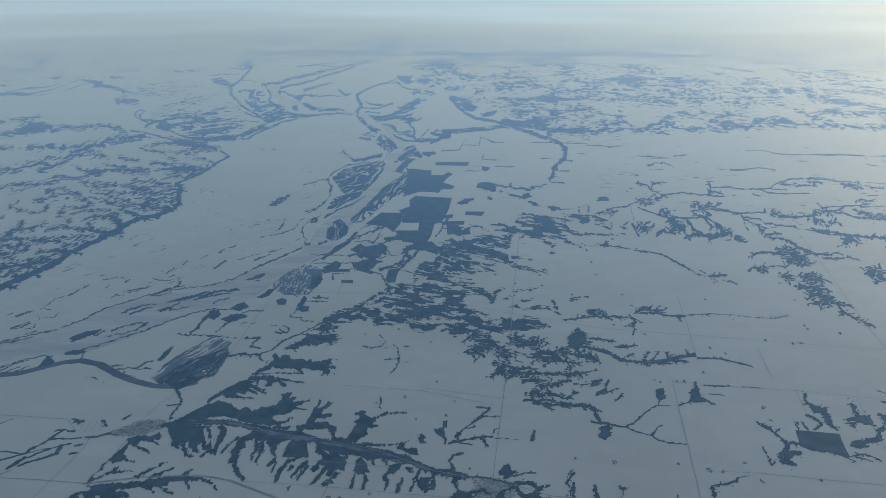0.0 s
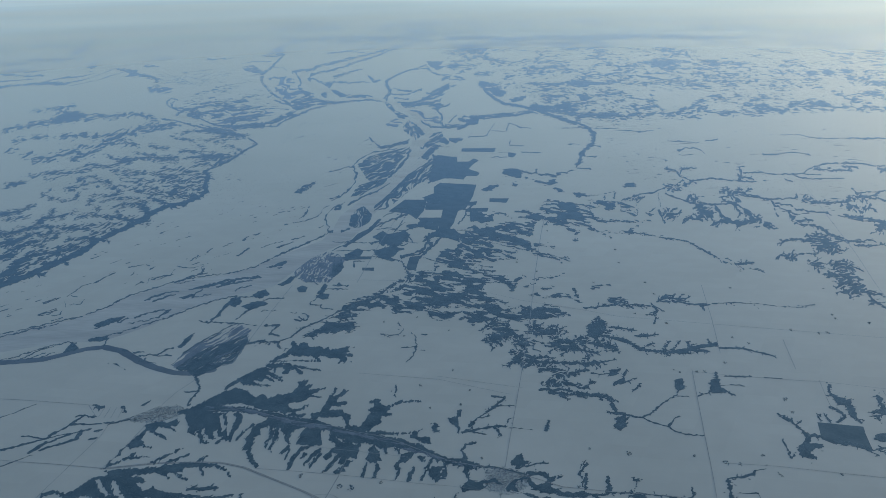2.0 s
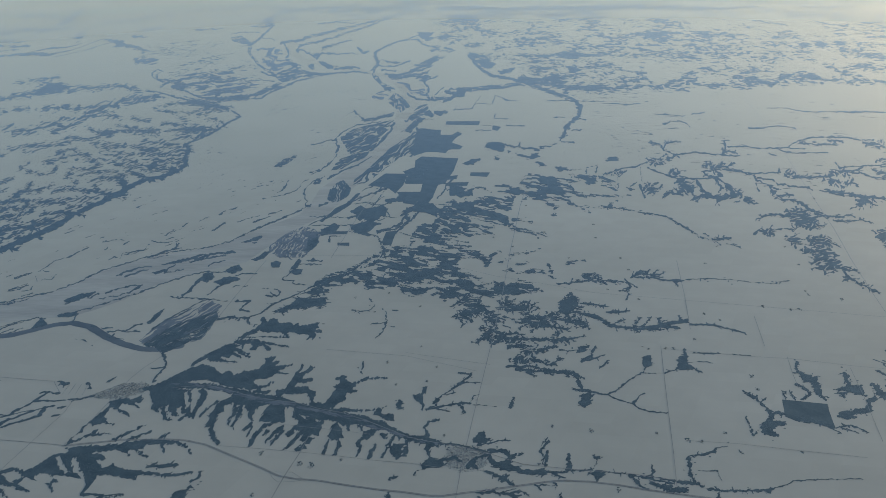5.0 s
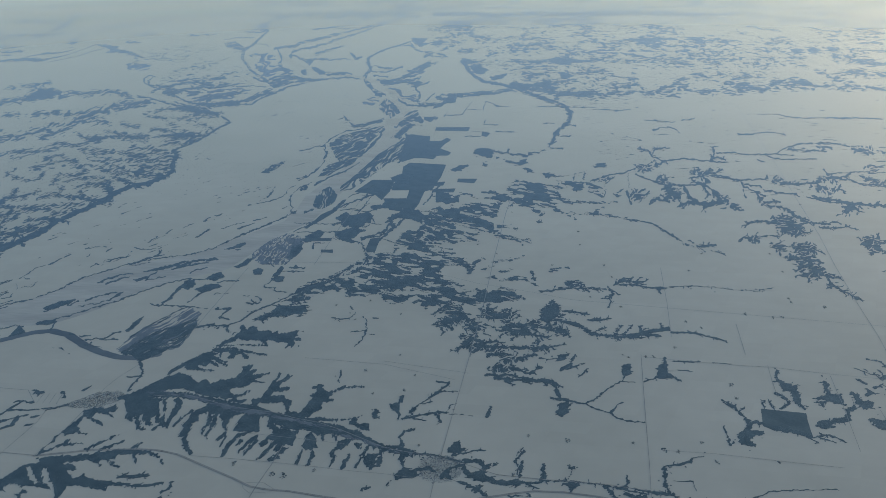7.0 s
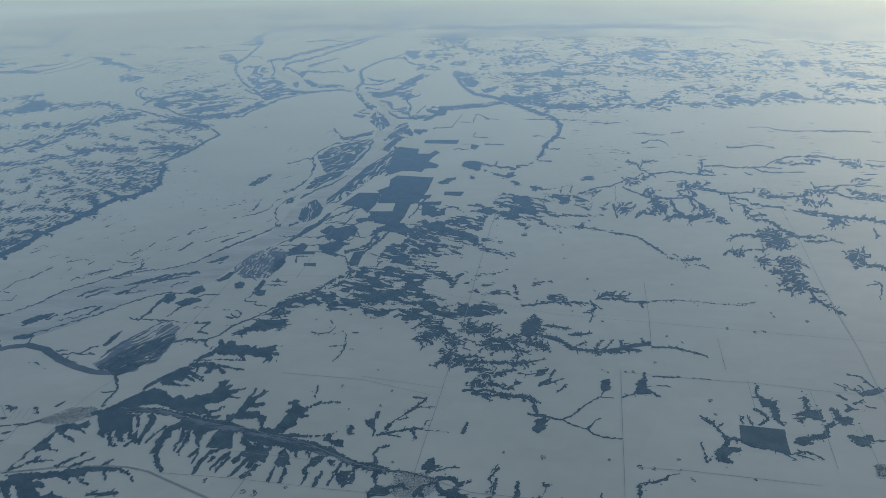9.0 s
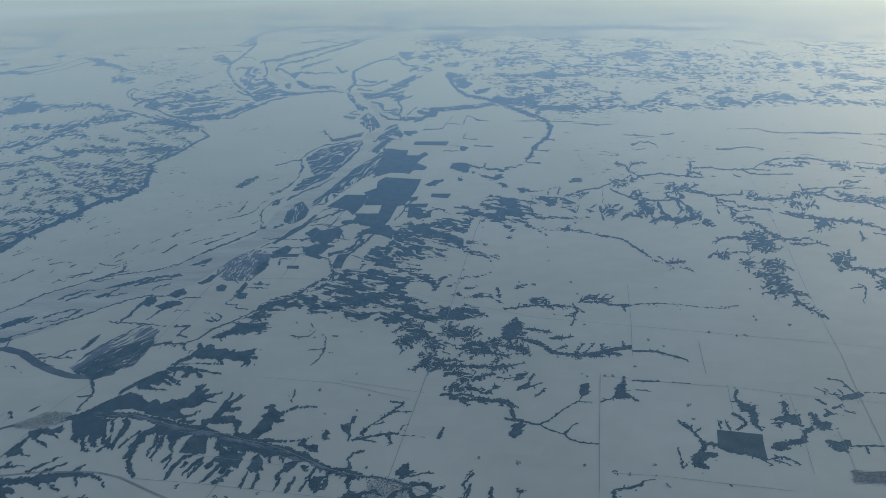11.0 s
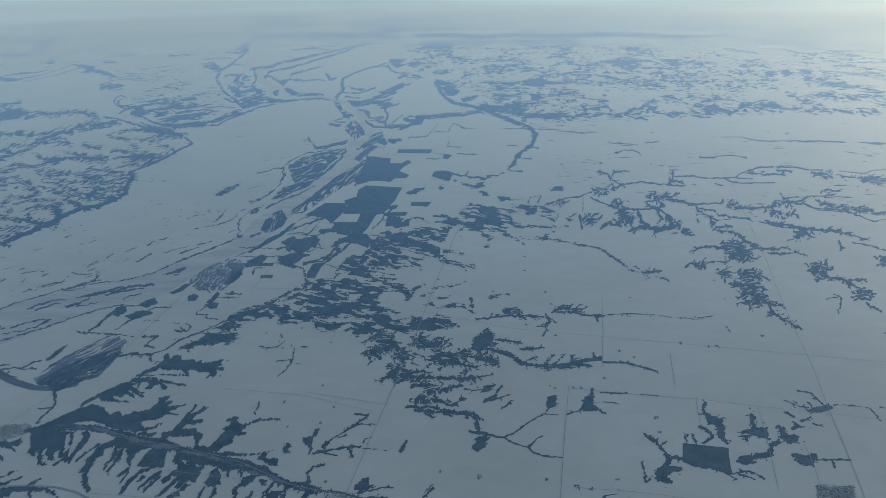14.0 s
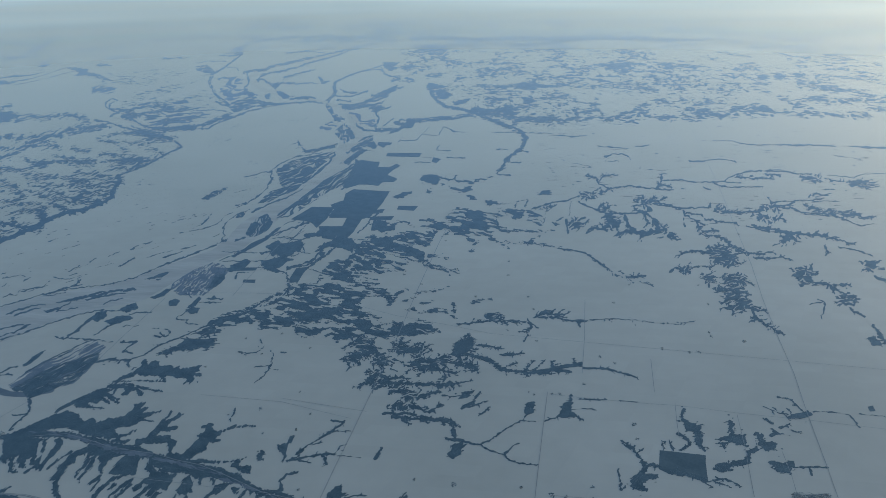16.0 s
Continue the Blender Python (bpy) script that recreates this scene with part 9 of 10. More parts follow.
p.arm(0.41, 0.20, (185.8, 342.7), (190.8, 347.8), (193.0, 343.4))
p.arm(0.30, 0.20, (188.3, 341.8), (197.2, 347.6))
p.arm(0.24, 0.16, (184.3, 335.2), (194.8, 336.5))
p.arm(0.26, 0.24, (146.9, 304.7), (151.9, 297.8), (159.5, 295.7), (166.0, 293.6), (172.1, 290.9), (176.1, 290.8))
p.arm(0.41, 0.20, (172.1, 290.9), (175.9, 285.8), (177.9, 282.8))
p.arm(0.41, 0.20, (155.2, 292.6), (157.8, 291.2), (153.4, 286.4), (150.9, 283.4))
p.arm(0.41, 0.20, (158.8, 293.8), (158.6, 287.5))
p.arm(0.36, 0.20, (166.9, 281.8), (164.8, 273.8))
p.arm(0.28, 0.20, (171.3, 280.0), (175.8, 277.0), (178.9, 271.3))
p.lot((171.3, 263.3), (175.9, 265.9), (174.7, 258.1), (170.7, 258.2))
p.arm(0.32, 0.20, (171.0, 253.2), (173.1, 248.4), (179.6, 247.4))
woodland(p, "leafy")
p = Patch(0.128, 1.00, 1701, 1.46, 30.1)
p.lot((-64.4, 161.1), (-62.2, 161.9), (-58.0, 161.6), (-54.5, 161.1), (-52.5, 159.3), (-53.4, 157.4), (-54.0, 155.1), (-52.3, 152.1), (-54.1, 151.4), (-56.1, 153.5), (-57.5, 153.9), (-57.1, 150.5), (-55.2, 149.2), (-56.5, 148.8), (-58.5, 151.7), (-59.0, 154.4), (-59.9, 153.3), (-61.5, 155.1), (-63.0, 157.9))
p.arm(0.35, 0.13, (-55.2, 151.9), (-53.3, 150.3), (-53.8, 149.2))
p.lot((-72.3, 156.3), (-70.3, 158.0), (-67.4, 157.5), (-65.8, 158.7), (-64.1, 156.3), (-66.1, 155.8), (-63.7, 153.3), (-66.5, 155.1), (-69.2, 155.8), (-69.1, 153.3), (-71.7, 154.9))
p.arm(0.43, 0.13, (-69.8, 154.0), (-66.8, 151.7), (-65.1, 150.4))
p.lot((-73.5, 148.2), (-72.8, 150.6), (-72.2, 152.2), (-72.0, 154.0), (-71.1, 155.4), (-70.9, 152.9), (-71.0, 150.6), (-69.5, 148.2), (-71.4, 147.8), (-72.4, 147.1))
p.arm(0.35, 0.13, (-70.7, 148.6), (-67.6, 147.5))
p.arm(0.27, 0.13, (-75.0, 139.7), (-74.4, 143.1), (-73.5, 147.5))
p.arm(0.24, 0.11, (-74.5, 141.1), (-73.1, 141.5), (-72.5, 142.7))
p.arm(0.40, 0.16, (-71.7, 143.5), (-69.2, 143.9), (-66.9, 144.1))
p.arm(0.24, 0.12, (-70.9, 144.6), (-69.9, 146.0))
p.arm(0.35, 0.13, (-64.9, 141.9), (-63.6, 144.1), (-61.7, 145.8), (-60.3, 147.5))
p.arm(0.35, 0.13, (-61.8, 141.9), (-60.3, 143.5), (-58.4, 144.9))
p.lot((-74.5, 139.1), (-70.5, 139.7), (-65.7, 140.1), (-61.2, 141.1), (-59.0, 141.7), (-55.4, 142.1), (-52.7, 141.5), (-53.6, 140.3), (-57.2, 140.1), (-57.8, 138.5), (-60.3, 138.5), (-63.9, 138.5), (-67.1, 137.5), (-69.3, 136.9), (-71.9, 137.3))
p.arm(0.35, 0.13, (-55.4, 141.3), (-54.7, 143.5), (-54.0, 144.3))
p.arm(0.32, 0.13, (-54.4, 140.5), (-52.8, 137.5))
p.arm(0.32, 0.13, (-59.4, 138.9), (-57.3, 137.1), (-56.0, 136.4))
p.arm(0.32, 0.13, (-62.6, 138.9), (-59.6, 136.9))
p.arm(0.22, 0.12, (-66.0, 161.1), (-64.0, 163.1), (-60.4, 162.6))
p.arm(0.32, 0.16, (-65.4, 159.4), (-64.2, 160.6))
woodland(p, "gully", 45)
p = Patch(0.139, 1.00, 1702, 1.56, 25.2)
p.lot((-61.1, 164.6), (-59.9, 167.5), (-57.6, 171.5), (-55.9, 172.8), (-52.5, 171.4), (-51.2, 166.6), (-54.6, 166.1), (-56.9, 164.6), (-58.6, 163.3))
p.arm(0.41, 0.15, (-53.2, 141.3), (-50.0, 140.5), (-48.4, 139.1), (-47.2, 137.5))
woodland(p, "gully", 45)
p = Patch(0.113, 1.00, 1801, 1.57, 20.7)
p.lot((-50.5, 186.1), (-49.4, 189.6), (-47.6, 192.0), (-46.7, 194.5), (-47.2, 197.7), (-46.7, 198.4), (-45.2, 195.8), (-44.4, 197.7), (-42.8, 197.0), (-41.8, 195.1), (-39.9, 194.4), (-39.0, 195.7), (-37.7, 193.8), (-36.4, 194.4), (-35.5, 193.1), (-33.9, 193.7), (-32.5, 194.3), (-30.9, 194.9), (-30.5, 192.4), (-31.7, 191.2), (-29.3, 190.5), (-28.8, 189.3), (-31.1, 189.4), (-30.1, 188.1), (-28.6, 185.8), (-30.3, 187.6), (-30.8, 185.4), (-31.3, 187.0), (-32.2, 185.5), (-32.0, 187.6), (-33.6, 188.8), (-34.7, 188.2), (-36.0, 189.4), (-37.3, 189.8), (-38.2, 188.9), (-37.2, 186.5), (-39.0, 188.3), (-40.2, 190.1), (-41.2, 189.5), (-42.8, 190.1), (-43.6, 189.5), (-44.8, 189.9), (-46.2, 190.8), (-46.9, 189.0), (-48.4, 187.8), (-49.5, 186.6))
p.arm(0.22, 0.17, (-50.4, 186.6), (-45.3, 187.2), (-37.8, 186.8))
p.arm(0.45, 0.17, (-51.1, 184.9), (-45.5, 185.4), (-41.7, 183.6), (-36.3, 181.8))
p.lot((-51.3, 183.7), (-49.0, 185.7), (-45.4, 184.8), (-43.5, 184.2), (-41.2, 181.3), (-39.8, 179.9), (-41.5, 180.2), (-43.7, 182.5), (-44.3, 182.5), (-44.5, 179.9), (-46.5, 180.3), (-45.5, 182.0), (-47.1, 183.7), (-47.9, 183.7), (-48.1, 180.9), (-48.9, 183.1), (-49.9, 183.7))
p.arm(0.50, 0.22, (-52.8, 180.9), (-49.2, 179.8), (-45.1, 176.4))
p.arm(0.45, 0.22, (-50.0, 180.9), (-46.0, 178.1))
p.arm(0.45, 0.22, (-53.8, 178.2), (-51.0, 177.0), (-50.0, 178.7), (-46.9, 175.9))
p.lot((-59.1, 173.9), (-57.9, 175.5), (-56.9, 177.6), (-55.3, 179.8), (-53.3, 182.6), (-51.3, 183.7), (-49.3, 182.6), (-50.7, 179.2), (-49.2, 177.6), (-52.0, 177.6), (-52.8, 176.5), (-50.7, 174.9), (-48.5, 174.9), (-47.3, 173.5), (-48.9, 173.3), (-52.2, 174.6), (-54.4, 174.4), (-55.9, 176.0), (-57.1, 174.4), (-58.5, 171.8))
p.lot((-58.5, 171.8), (-55.1, 171.3), (-52.2, 170.7), (-50.1, 168.7), (-48.2, 169.7), (-46.8, 168.2), (-44.5, 169.7), (-43.0, 170.1), (-42.1, 170.6), (-41.1, 171.1), (-40.3, 174.8), (-41.1, 175.9), (-39.6, 176.4), (-38.6, 176.9), (-38.6, 174.2), (-37.1, 174.7), (-36.7, 175.3), (-37.6, 172.1), (-35.5, 172.1), (-35.3, 171.1), (-36.6, 169.6), (-32.7, 168.5), (-34.2, 168.1), (-36.4, 168.6), (-37.5, 166.6), (-39.0, 166.1), (-41.1, 166.1), (-41.1, 164.2), (-38.7, 162.8), (-37.0, 164.2), (-36.8, 163.2), (-38.5, 161.8), (-40.0, 161.4), (-41.4, 160.9), (-42.6, 161.9), (-44.1, 161.9), (-46.4, 162.8), (-48.8, 163.8), (-51.5, 166.2), (-53.6, 166.2), (-56.5, 165.3))
p.arm(0.39, 0.22, (-37.2, 170.1), (-35.4, 171.6), (-33.7, 172.6))
p.arm(0.39, 0.22, (-38.6, 162.3), (-36.1, 164.9))
p.lot((-40.4, 160.9), (-39.0, 161.8), (-37.8, 160.9), (-35.8, 160.9), (-37.0, 159.5), (-39.6, 160.0))
p.lot((-34.5, 158.1), (-34.9, 161.3), (-32.9, 161.8), (-32.0, 165.1), (-31.6, 168.5), (-31.0, 171.1), (-30.8, 172.6), (-29.9, 172.3), (-30.7, 170.5), (-30.8, 168.5), (-29.3, 170.0), (-28.8, 172.1), (-27.4, 171.5), (-28.1, 169.5), (-29.3, 168.5), (-29.6, 166.1), (-27.1, 166.5), (-26.7, 165.6), (-28.3, 164.6), (-30.3, 164.1), (-30.6, 162.7), (-27.5, 162.7), (-27.1, 161.8), (-28.3, 161.3), (-26.6, 160.4), (-24.9, 159.0), (-25.6, 158.5), (-27.3, 159.9), (-29.5, 159.5), (-32.5, 159.7), (-33.6, 158.6))
p.lot((-28.7, 160.8), (-27.5, 162.7), (-26.8, 161.3), (-25.1, 160.4), (-25.4, 159.0), (-25.4, 157.2), (-24.9, 155.9), (-22.4, 155.4), (-21.5, 158.1), (-20.8, 161.7), (-21.7, 162.7), (-21.0, 163.1), (-20.1, 164.1), (-20.8, 165.5), (-19.8, 167.9), (-18.9, 167.2), (-19.3, 166.0), (-18.1, 164.5), (-17.0, 164.0), (-15.2, 166.0), (-15.1, 165.0), (-16.2, 163.6), (-16.8, 161.7), (-15.6, 160.8), (-16.8, 159.6), (-18.0, 159.9), (-18.3, 158.1), (-17.5, 157.6), (-19.0, 155.8), (-19.8, 154.1), (-20.7, 153.7), (-18.7, 153.2), (-17.8, 154.1), (-15.8, 153.2), (-11.9, 153.0), (-10.9, 152.8), (-14.2, 152.2), (-18.6, 152.4), (-21.3, 151.6), (-23.4, 152.4), (-25.7, 154.6), (-25.4, 155.9), (-26.2, 157.6), (-27.2, 159.5))
p.arm(0.28, 0.22, (-15.1, 165.3), (-14.2, 166.1), (-12.2, 166.4), (-9.3, 166.4))
p.lot((-16.0, 174.0), (-15.6, 172.5), (-15.4, 170.7), (-15.7, 169.9), (-15.4, 167.9), (-16.1, 169.4), (-16.0, 171.4))
p.lot((-2.6, 158.9), (-0.9, 158.9), (-0.5, 162.1), (0.5, 162.5), (0.3, 160.2), (-0.1, 158.9), (-0.0, 155.8), (0.5, 154.9), (0.1, 152.8), (-0.8, 155.8), (-2.0, 157.5))
p.arm(0.22, 0.17, (0.3, 152.8), (2.9, 154.9), (3.6, 154.4))
p.lot((-10.7, 153.2), (-8.2, 154.5), (-9.1, 153.2), (-8.9, 151.5), (-6.5, 151.1), (-6.1, 149.0), (-7.3, 149.0), (-8.8, 149.9), (-10.3, 151.1))
woodland(p, "gully", 55)
p = Patch(0.100, 1.00, 1802, 1.39, 18.5)
p.arm(0.44, 0.44, (-55.7, 162.9), (-51.5, 162.6), (-47.5, 161.0), (-42.9, 158.8), (-38.2, 158.2))
p.lot((-45.6, 157.8), (-42.9, 159.1), (-37.7, 158.2), (-32.0, 157.2), (-27.8, 155.9), (-28.1, 154.6), (-33.8, 155.9), (-36.9, 154.6), (-41.5, 155.1), (-43.7, 156.0))
p.lot((-35.6, 148.7), (-35.4, 154.2), (-34.3, 155.9), (-31.2, 155.5), (-31.0, 153.3), (-29.8, 148.3), (-32.2, 148.3))
p.lot((-28.8, 155.9), (-23.6, 153.7), (-18.5, 152.2), (-12.6, 150.7), (-8.7, 148.2), (-5.6, 145.1), (-8.5, 145.8), (-10.9, 147.0), (-13.2, 147.0), (-13.8, 147.8), (-16.9, 147.0), (-18.5, 148.3), (-20.5, 149.1), (-24.8, 149.1), (-25.8, 149.9), (-24.1, 150.7), (-26.3, 152.4), (-27.6, 152.0), (-28.4, 153.3), (-27.1, 154.1))
p.arm(0.59, 0.44, (-8.7, 148.2), (-5.2, 144.7), (-1.9, 142.7), (0.8, 142.7), (3.8, 141.2))
p.lot((-52.6, 161.9), (-51.3, 161.0), (-50.2, 157.3), (-50.6, 154.2), (-51.5, 151.7), (-52.0, 152.5), (-51.2, 154.7), (-52.1, 156.0), (-53.4, 156.9), (-52.4, 158.7))
p.arm(0.40, 0.25, (-55.6, 162.4), (-53.1, 161.0))
p.arm(0.64, 0.25, (-45.0, 157.3), (-46.9, 156.9), (-48.4, 155.1), (-49.5, 150.4))
p.lot((-47.1, 156.0), (-44.2, 158.2), (-40.2, 155.9), (-41.5, 155.1), (-42.9, 156.0), (-44.9, 155.1), (-45.4, 154.2), (-44.5, 152.5), (-45.8, 151.2), (-45.7, 149.2), (-46.1, 146.3), (-47.1, 146.3), (-46.9, 150.0), (-47.6, 150.8), (-47.1, 153.4))
p.arm(0.54, 0.40, (-46.0, 150.8), (-45.5, 145.9), (-44.0, 142.8), (-42.5, 140.9))
p.arm(0.54, 0.25, (-43.4, 156.0), (-42.0, 152.5), (-42.4, 149.1), (-42.2, 147.5))
p.arm(0.49, 0.20, (-41.3, 154.6), (-40.6, 151.6), (-41.2, 148.3), (-40.8, 145.9))
p.arm(0.59, 0.25, (-40.2, 155.9), (-38.9, 152.5), (-36.9, 148.3), (-38.2, 145.5))
p.lot((-40.6, 155.5), (-37.0, 155.1), (-37.7, 151.6), (-37.8, 150.0), (-39.4, 152.5))
p.arm(0.44, 0.20, (-36.6, 149.1), (-36.6, 146.7), (-36.9, 143.2))
p.arm(0.44, 0.30, (-32.2, 148.3), (-34.2, 146.7), (-35.1, 144.3), (-35.4, 139.8))
p.arm(0.44, 0.25, (-30.0, 146.7), (-31.4, 144.3), (-32.5, 140.9))
p.arm(0.40, 0.20, (-29.7, 145.1), (-31.3, 139.8))
p.arm(0.30, 0.20, (-32.9, 145.1), (-33.5, 143.5))
p.lot((-29.2, 152.4), (-27.6, 152.0), (-25.8, 149.5), (-23.3, 149.1), (-22.7, 148.3), (-21.4, 148.7), (-21.4, 145.9), (-21.5, 143.1), (-23.0, 143.9), (-23.7, 142.8), (-22.3, 142.4), (-22.9, 140.5), (-24.0, 140.5), (-23.1, 139.0), (-25.1, 137.9), (-25.7, 138.7), (-24.1, 141.2), (-25.3, 141.6), (-24.8, 143.9), (-25.8, 142.8), (-26.2, 141.3), (-27.1, 139.0), (-27.7, 138.7), (-27.1, 141.3), (-26.0, 145.1), (-27.0, 145.5), (-27.1, 143.9), (-28.1, 142.8), (-28.8, 143.9), (-27.6, 146.7), (-26.6, 147.5), (-27.1, 149.1), (-28.8, 150.3))
p.lot((-19.4, 143.1), (-19.3, 147.5), (-18.5, 148.4), (-17.0, 145.9), (-16.4, 142.8), (-17.2, 141.8), (-18.8, 142.0))
p.arm(0.20, 0.12, (-19.3, 142.0), (-19.2, 136.9))
p.arm(0.20, 0.12, (-17.2, 142.0), (-16.5, 139.8), (-17.4, 136.9))
p.arm(0.40, 0.20, (-16.1, 147.4), (-15.6, 145.5))
p.arm(0.40, 0.20, (-13.2, 147.0), (-12.0, 144.3))
p.lot((-12.1, 145.1), (-10.3, 145.8), (-9.1, 145.5), (-9.7, 143.9), (-10.5, 142.4), (-12.6, 141.2), (-11.6, 139.8), (-12.5, 136.1), (-12.4, 139.4), (-13.4, 140.5), (-12.1, 142.8))
p.arm(0.40, 0.30, (-8.9, 139.8), (-9.6, 138.3), (-9.9, 135.9))
p.lot((-8.6, 144.3), (-6.9, 143.9), (-7.0, 142.0), (-8.0, 142.7))
p.arm(0.30, 0.20, (-5.1, 144.3), (-6.4, 139.8), (-7.2, 135.9))
p.arm(0.30, 0.20, (-2.3, 142.0), (-2.6, 139.0), (-4.2, 135.9))
p.lot((-5.3, 140.5), (-3.1, 140.5), (-3.5, 139.0), (-3.4, 136.9), (-5.1, 135.9), (-5.9, 139.0))
p.arm(0.30, 0.25, (3.7, 149.0), (1.6, 148.2), (1.0, 146.6), (1.7, 143.5), (-0.1, 142.7))
p.arm(0.35, 0.30, (3.8, 139.8), (1.8, 140.5), (2.3, 136.9))
woodland(p, "gully", 55)
p = Patch(0.094, 1.00, 1803, 1.36, 36.5)
p.lot((-83.2, 128.0), (-84.0, 131.5), (-82.3, 132.8), (-79.2, 131.5), (-77.9, 132.4), (-77.1, 134.3), (-75.4, 137.1), (-72.6, 137.7), (-69.4, 137.1), (-65.8, 137.1), (-62.8, 134.3), (-60.0, 132.1), (-55.3, 131.6), (-55.4, 128.7), (-58.6, 129.6), (-61.3, 130.5), (-63.5, 130.1), (-63.3, 127.0), (-64.5, 127.2), (-67.0, 131.5), (-68.6, 131.4), (-66.5, 129.2), (-70.4, 130.1), (-72.7, 130.1), (-70.2, 128.0), (-72.1, 127.7), (-75.5, 128.7), (-77.8, 129.7), (-78.1, 127.0), (-79.5, 126.8))
p.arm(0.74, 0.49, (-85.4, 122.6), (-83.5, 124.2), (-83.0, 127.6))
p.arm(0.49, 0.18, (-79.8, 128.0), (-77.2, 126.3), (-75.0, 125.4))
p.arm(0.37, 0.15, (-72.5, 128.3), (-70.5, 125.4))
p.arm(0.37, 0.15, (-64.4, 128.9), (-64.0, 126.0), (-64.2, 124.6))
p.arm(0.15, 0.15, (-64.1, 124.5), (-60.3, 124.3), (-59.1, 123.6), (-56.0, 124.3))
p.arm(0.37, 0.12, (-80.7, 125.4), (-78.7, 123.8), (-77.5, 122.9))
woodland(p, "gully", 55)
p = Patch(0.109, 1.00, 1804, 1.53, 25.3)
p.lot((-67.7, 161.8), (-64.1, 163.8), (-61.1, 167.9), (-58.7, 171.0), (-56.0, 173.2), (-52.0, 171.0), (-53.3, 167.8), (-49.4, 165.7), (-51.0, 163.7), (-47.5, 162.7), (-40.6, 160.7), (-36.4, 160.6), (-40.4, 159.7), (-48.3, 161.7), (-54.0, 162.7), (-58.0, 161.8), (-60.4, 160.8))
p.lot((-64.9, 159.9), (-58.0, 161.8), (-52.3, 160.8), (-47.8, 159.8), (-50.4, 157.9), (-50.9, 154.2), (-50.6, 149.7), (-52.9, 150.6), (-53.3, 154.2), (-56.2, 156.0), (-54.9, 150.6), (-57.3, 151.5), (-58.3, 156.0), (-61.0, 157.9), (-59.6, 152.4), (-61.5, 153.3), (-62.3, 157.0))
p.lot((-47.8, 159.8), (-42.7, 160.7), (-34.9, 158.7), (-27.2, 156.8), (-22.7, 154.0), (-22.0, 149.6), (-28.3, 151.4), (-30.9, 154.1), (-37.4, 155.9), (-41.3, 155.0), (-44.7, 156.0))
woodland(p, "gully", 50)
p = Patch(0.170, 1.00, 1901, 2.62, -3.3)
p.lot((20.3, 315.1), (24.6, 318.0), (27.1, 313.9), (30.9, 310.1), (32.5, 313.0), (30.1, 317.7), (33.6, 327.1), (34.9, 332.0), (40.3, 328.4), (43.9, 326.6), (51.0, 323.0), (55.3, 319.7), (48.6, 318.4), (45.1, 320.1), (51.7, 313.7), (51.4, 307.7), (47.6, 309.4), (54.8, 303.3), (55.0, 299.0), (49.8, 299.3), (46.2, 298.0), (49.5, 296.5), (49.1, 293.8), (42.4, 295.4), (39.7, 294.2), (35.7, 297.1), (32.4, 300.0), (30.4, 295.9), (32.5, 301.4), (30.1, 304.3), (27.2, 301.6), (23.9, 306.0), (21.3, 307.6), (24.1, 308.9), (27.0, 311.8), (23.4, 314.1))
p.lot((51.8, 329.5), (58.4, 329.1), (63.4, 327.3), (61.4, 317.8), (58.7, 314.9), (57.1, 319.6), (54.8, 322.8))
p.lot((63.8, 327.2), (66.4, 325.5), (68.3, 320.6), (69.4, 319.0), (66.9, 317.6), (68.4, 312.9), (68.6, 307.0), (66.2, 308.6), (65.2, 313.1), (62.8, 314.7), (64.4, 319.2))
p.arm(0.38, 0.19, (55.2, 300.4), (60.6, 301.0), (68.1, 299.9), (72.5, 299.7))
p.arm(0.38, 0.28, (39.6, 292.9), (43.4, 288.8), (41.2, 283.7))
p.arm(0.47, 0.19, (41.9, 282.4), (40.6, 278.8), (39.0, 278.8))
p.arm(0.47, 0.28, (47.3, 292.6), (51.0, 288.5), (54.2, 282.0))
p.arm(0.28, 0.19, (51.0, 288.5), (58.3, 286.9), (65.3, 286.1))
p.arm(0.28, 0.19, (61.6, 286.8), (63.1, 290.6), (66.8, 294.5))
p.arm(0.28, 0.19, (48.5, 338.1), (49.4, 341.5), (51.8, 337.2))
p.arm(0.28, 0.19, (50.8, 336.3), (57.7, 337.6))
p.lot((47.3, 339.9), (49.1, 343.3), (50.0, 338.0), (48.2, 335.4))
p.lot((-2.4, 281.6), (0.0, 287.9), (2.1, 291.7), (6.0, 294.2), (9.9, 295.4), (13.0, 299.4), (17.5, 302.0), (23.7, 301.8), (27.6, 300.2), (26.3, 293.4), (24.1, 284.4), (23.4, 288.2), (22.2, 289.6), (23.2, 292.2), (20.7, 293.6), (18.1, 292.4), (14.7, 295.2), (12.0, 292.6), (9.8, 290.1), (12.8, 287.4), (17.0, 285.9), (21.0, 282.0), (24.1, 276.9), (24.5, 269.8), (22.0, 268.7), (21.4, 273.4), (18.3, 275.9), (15.1, 279.7), (11.9, 282.3), (9.3, 281.1), (8.5, 285.0), (6.0, 286.3), (3.4, 289.0))
p.lot((-2.4, 281.6), (1.8, 282.7), (8.5, 278.7), (10.5, 273.8), (8.4, 271.5), (5.2, 275.2), (2.8, 270.6), (6.0, 267.0), (6.8, 261.4), (4.4, 263.7), (2.0, 269.4), (-0.5, 271.8))
p.arm(0.38, 0.28, (8.6, 294.1), (7.8, 305.3), (11.5, 312.5), (15.1, 313.2), (18.6, 306.3))
p.arm(0.47, 0.19, (8.4, 269.2), (14.0, 267.9), (18.7, 266.6))
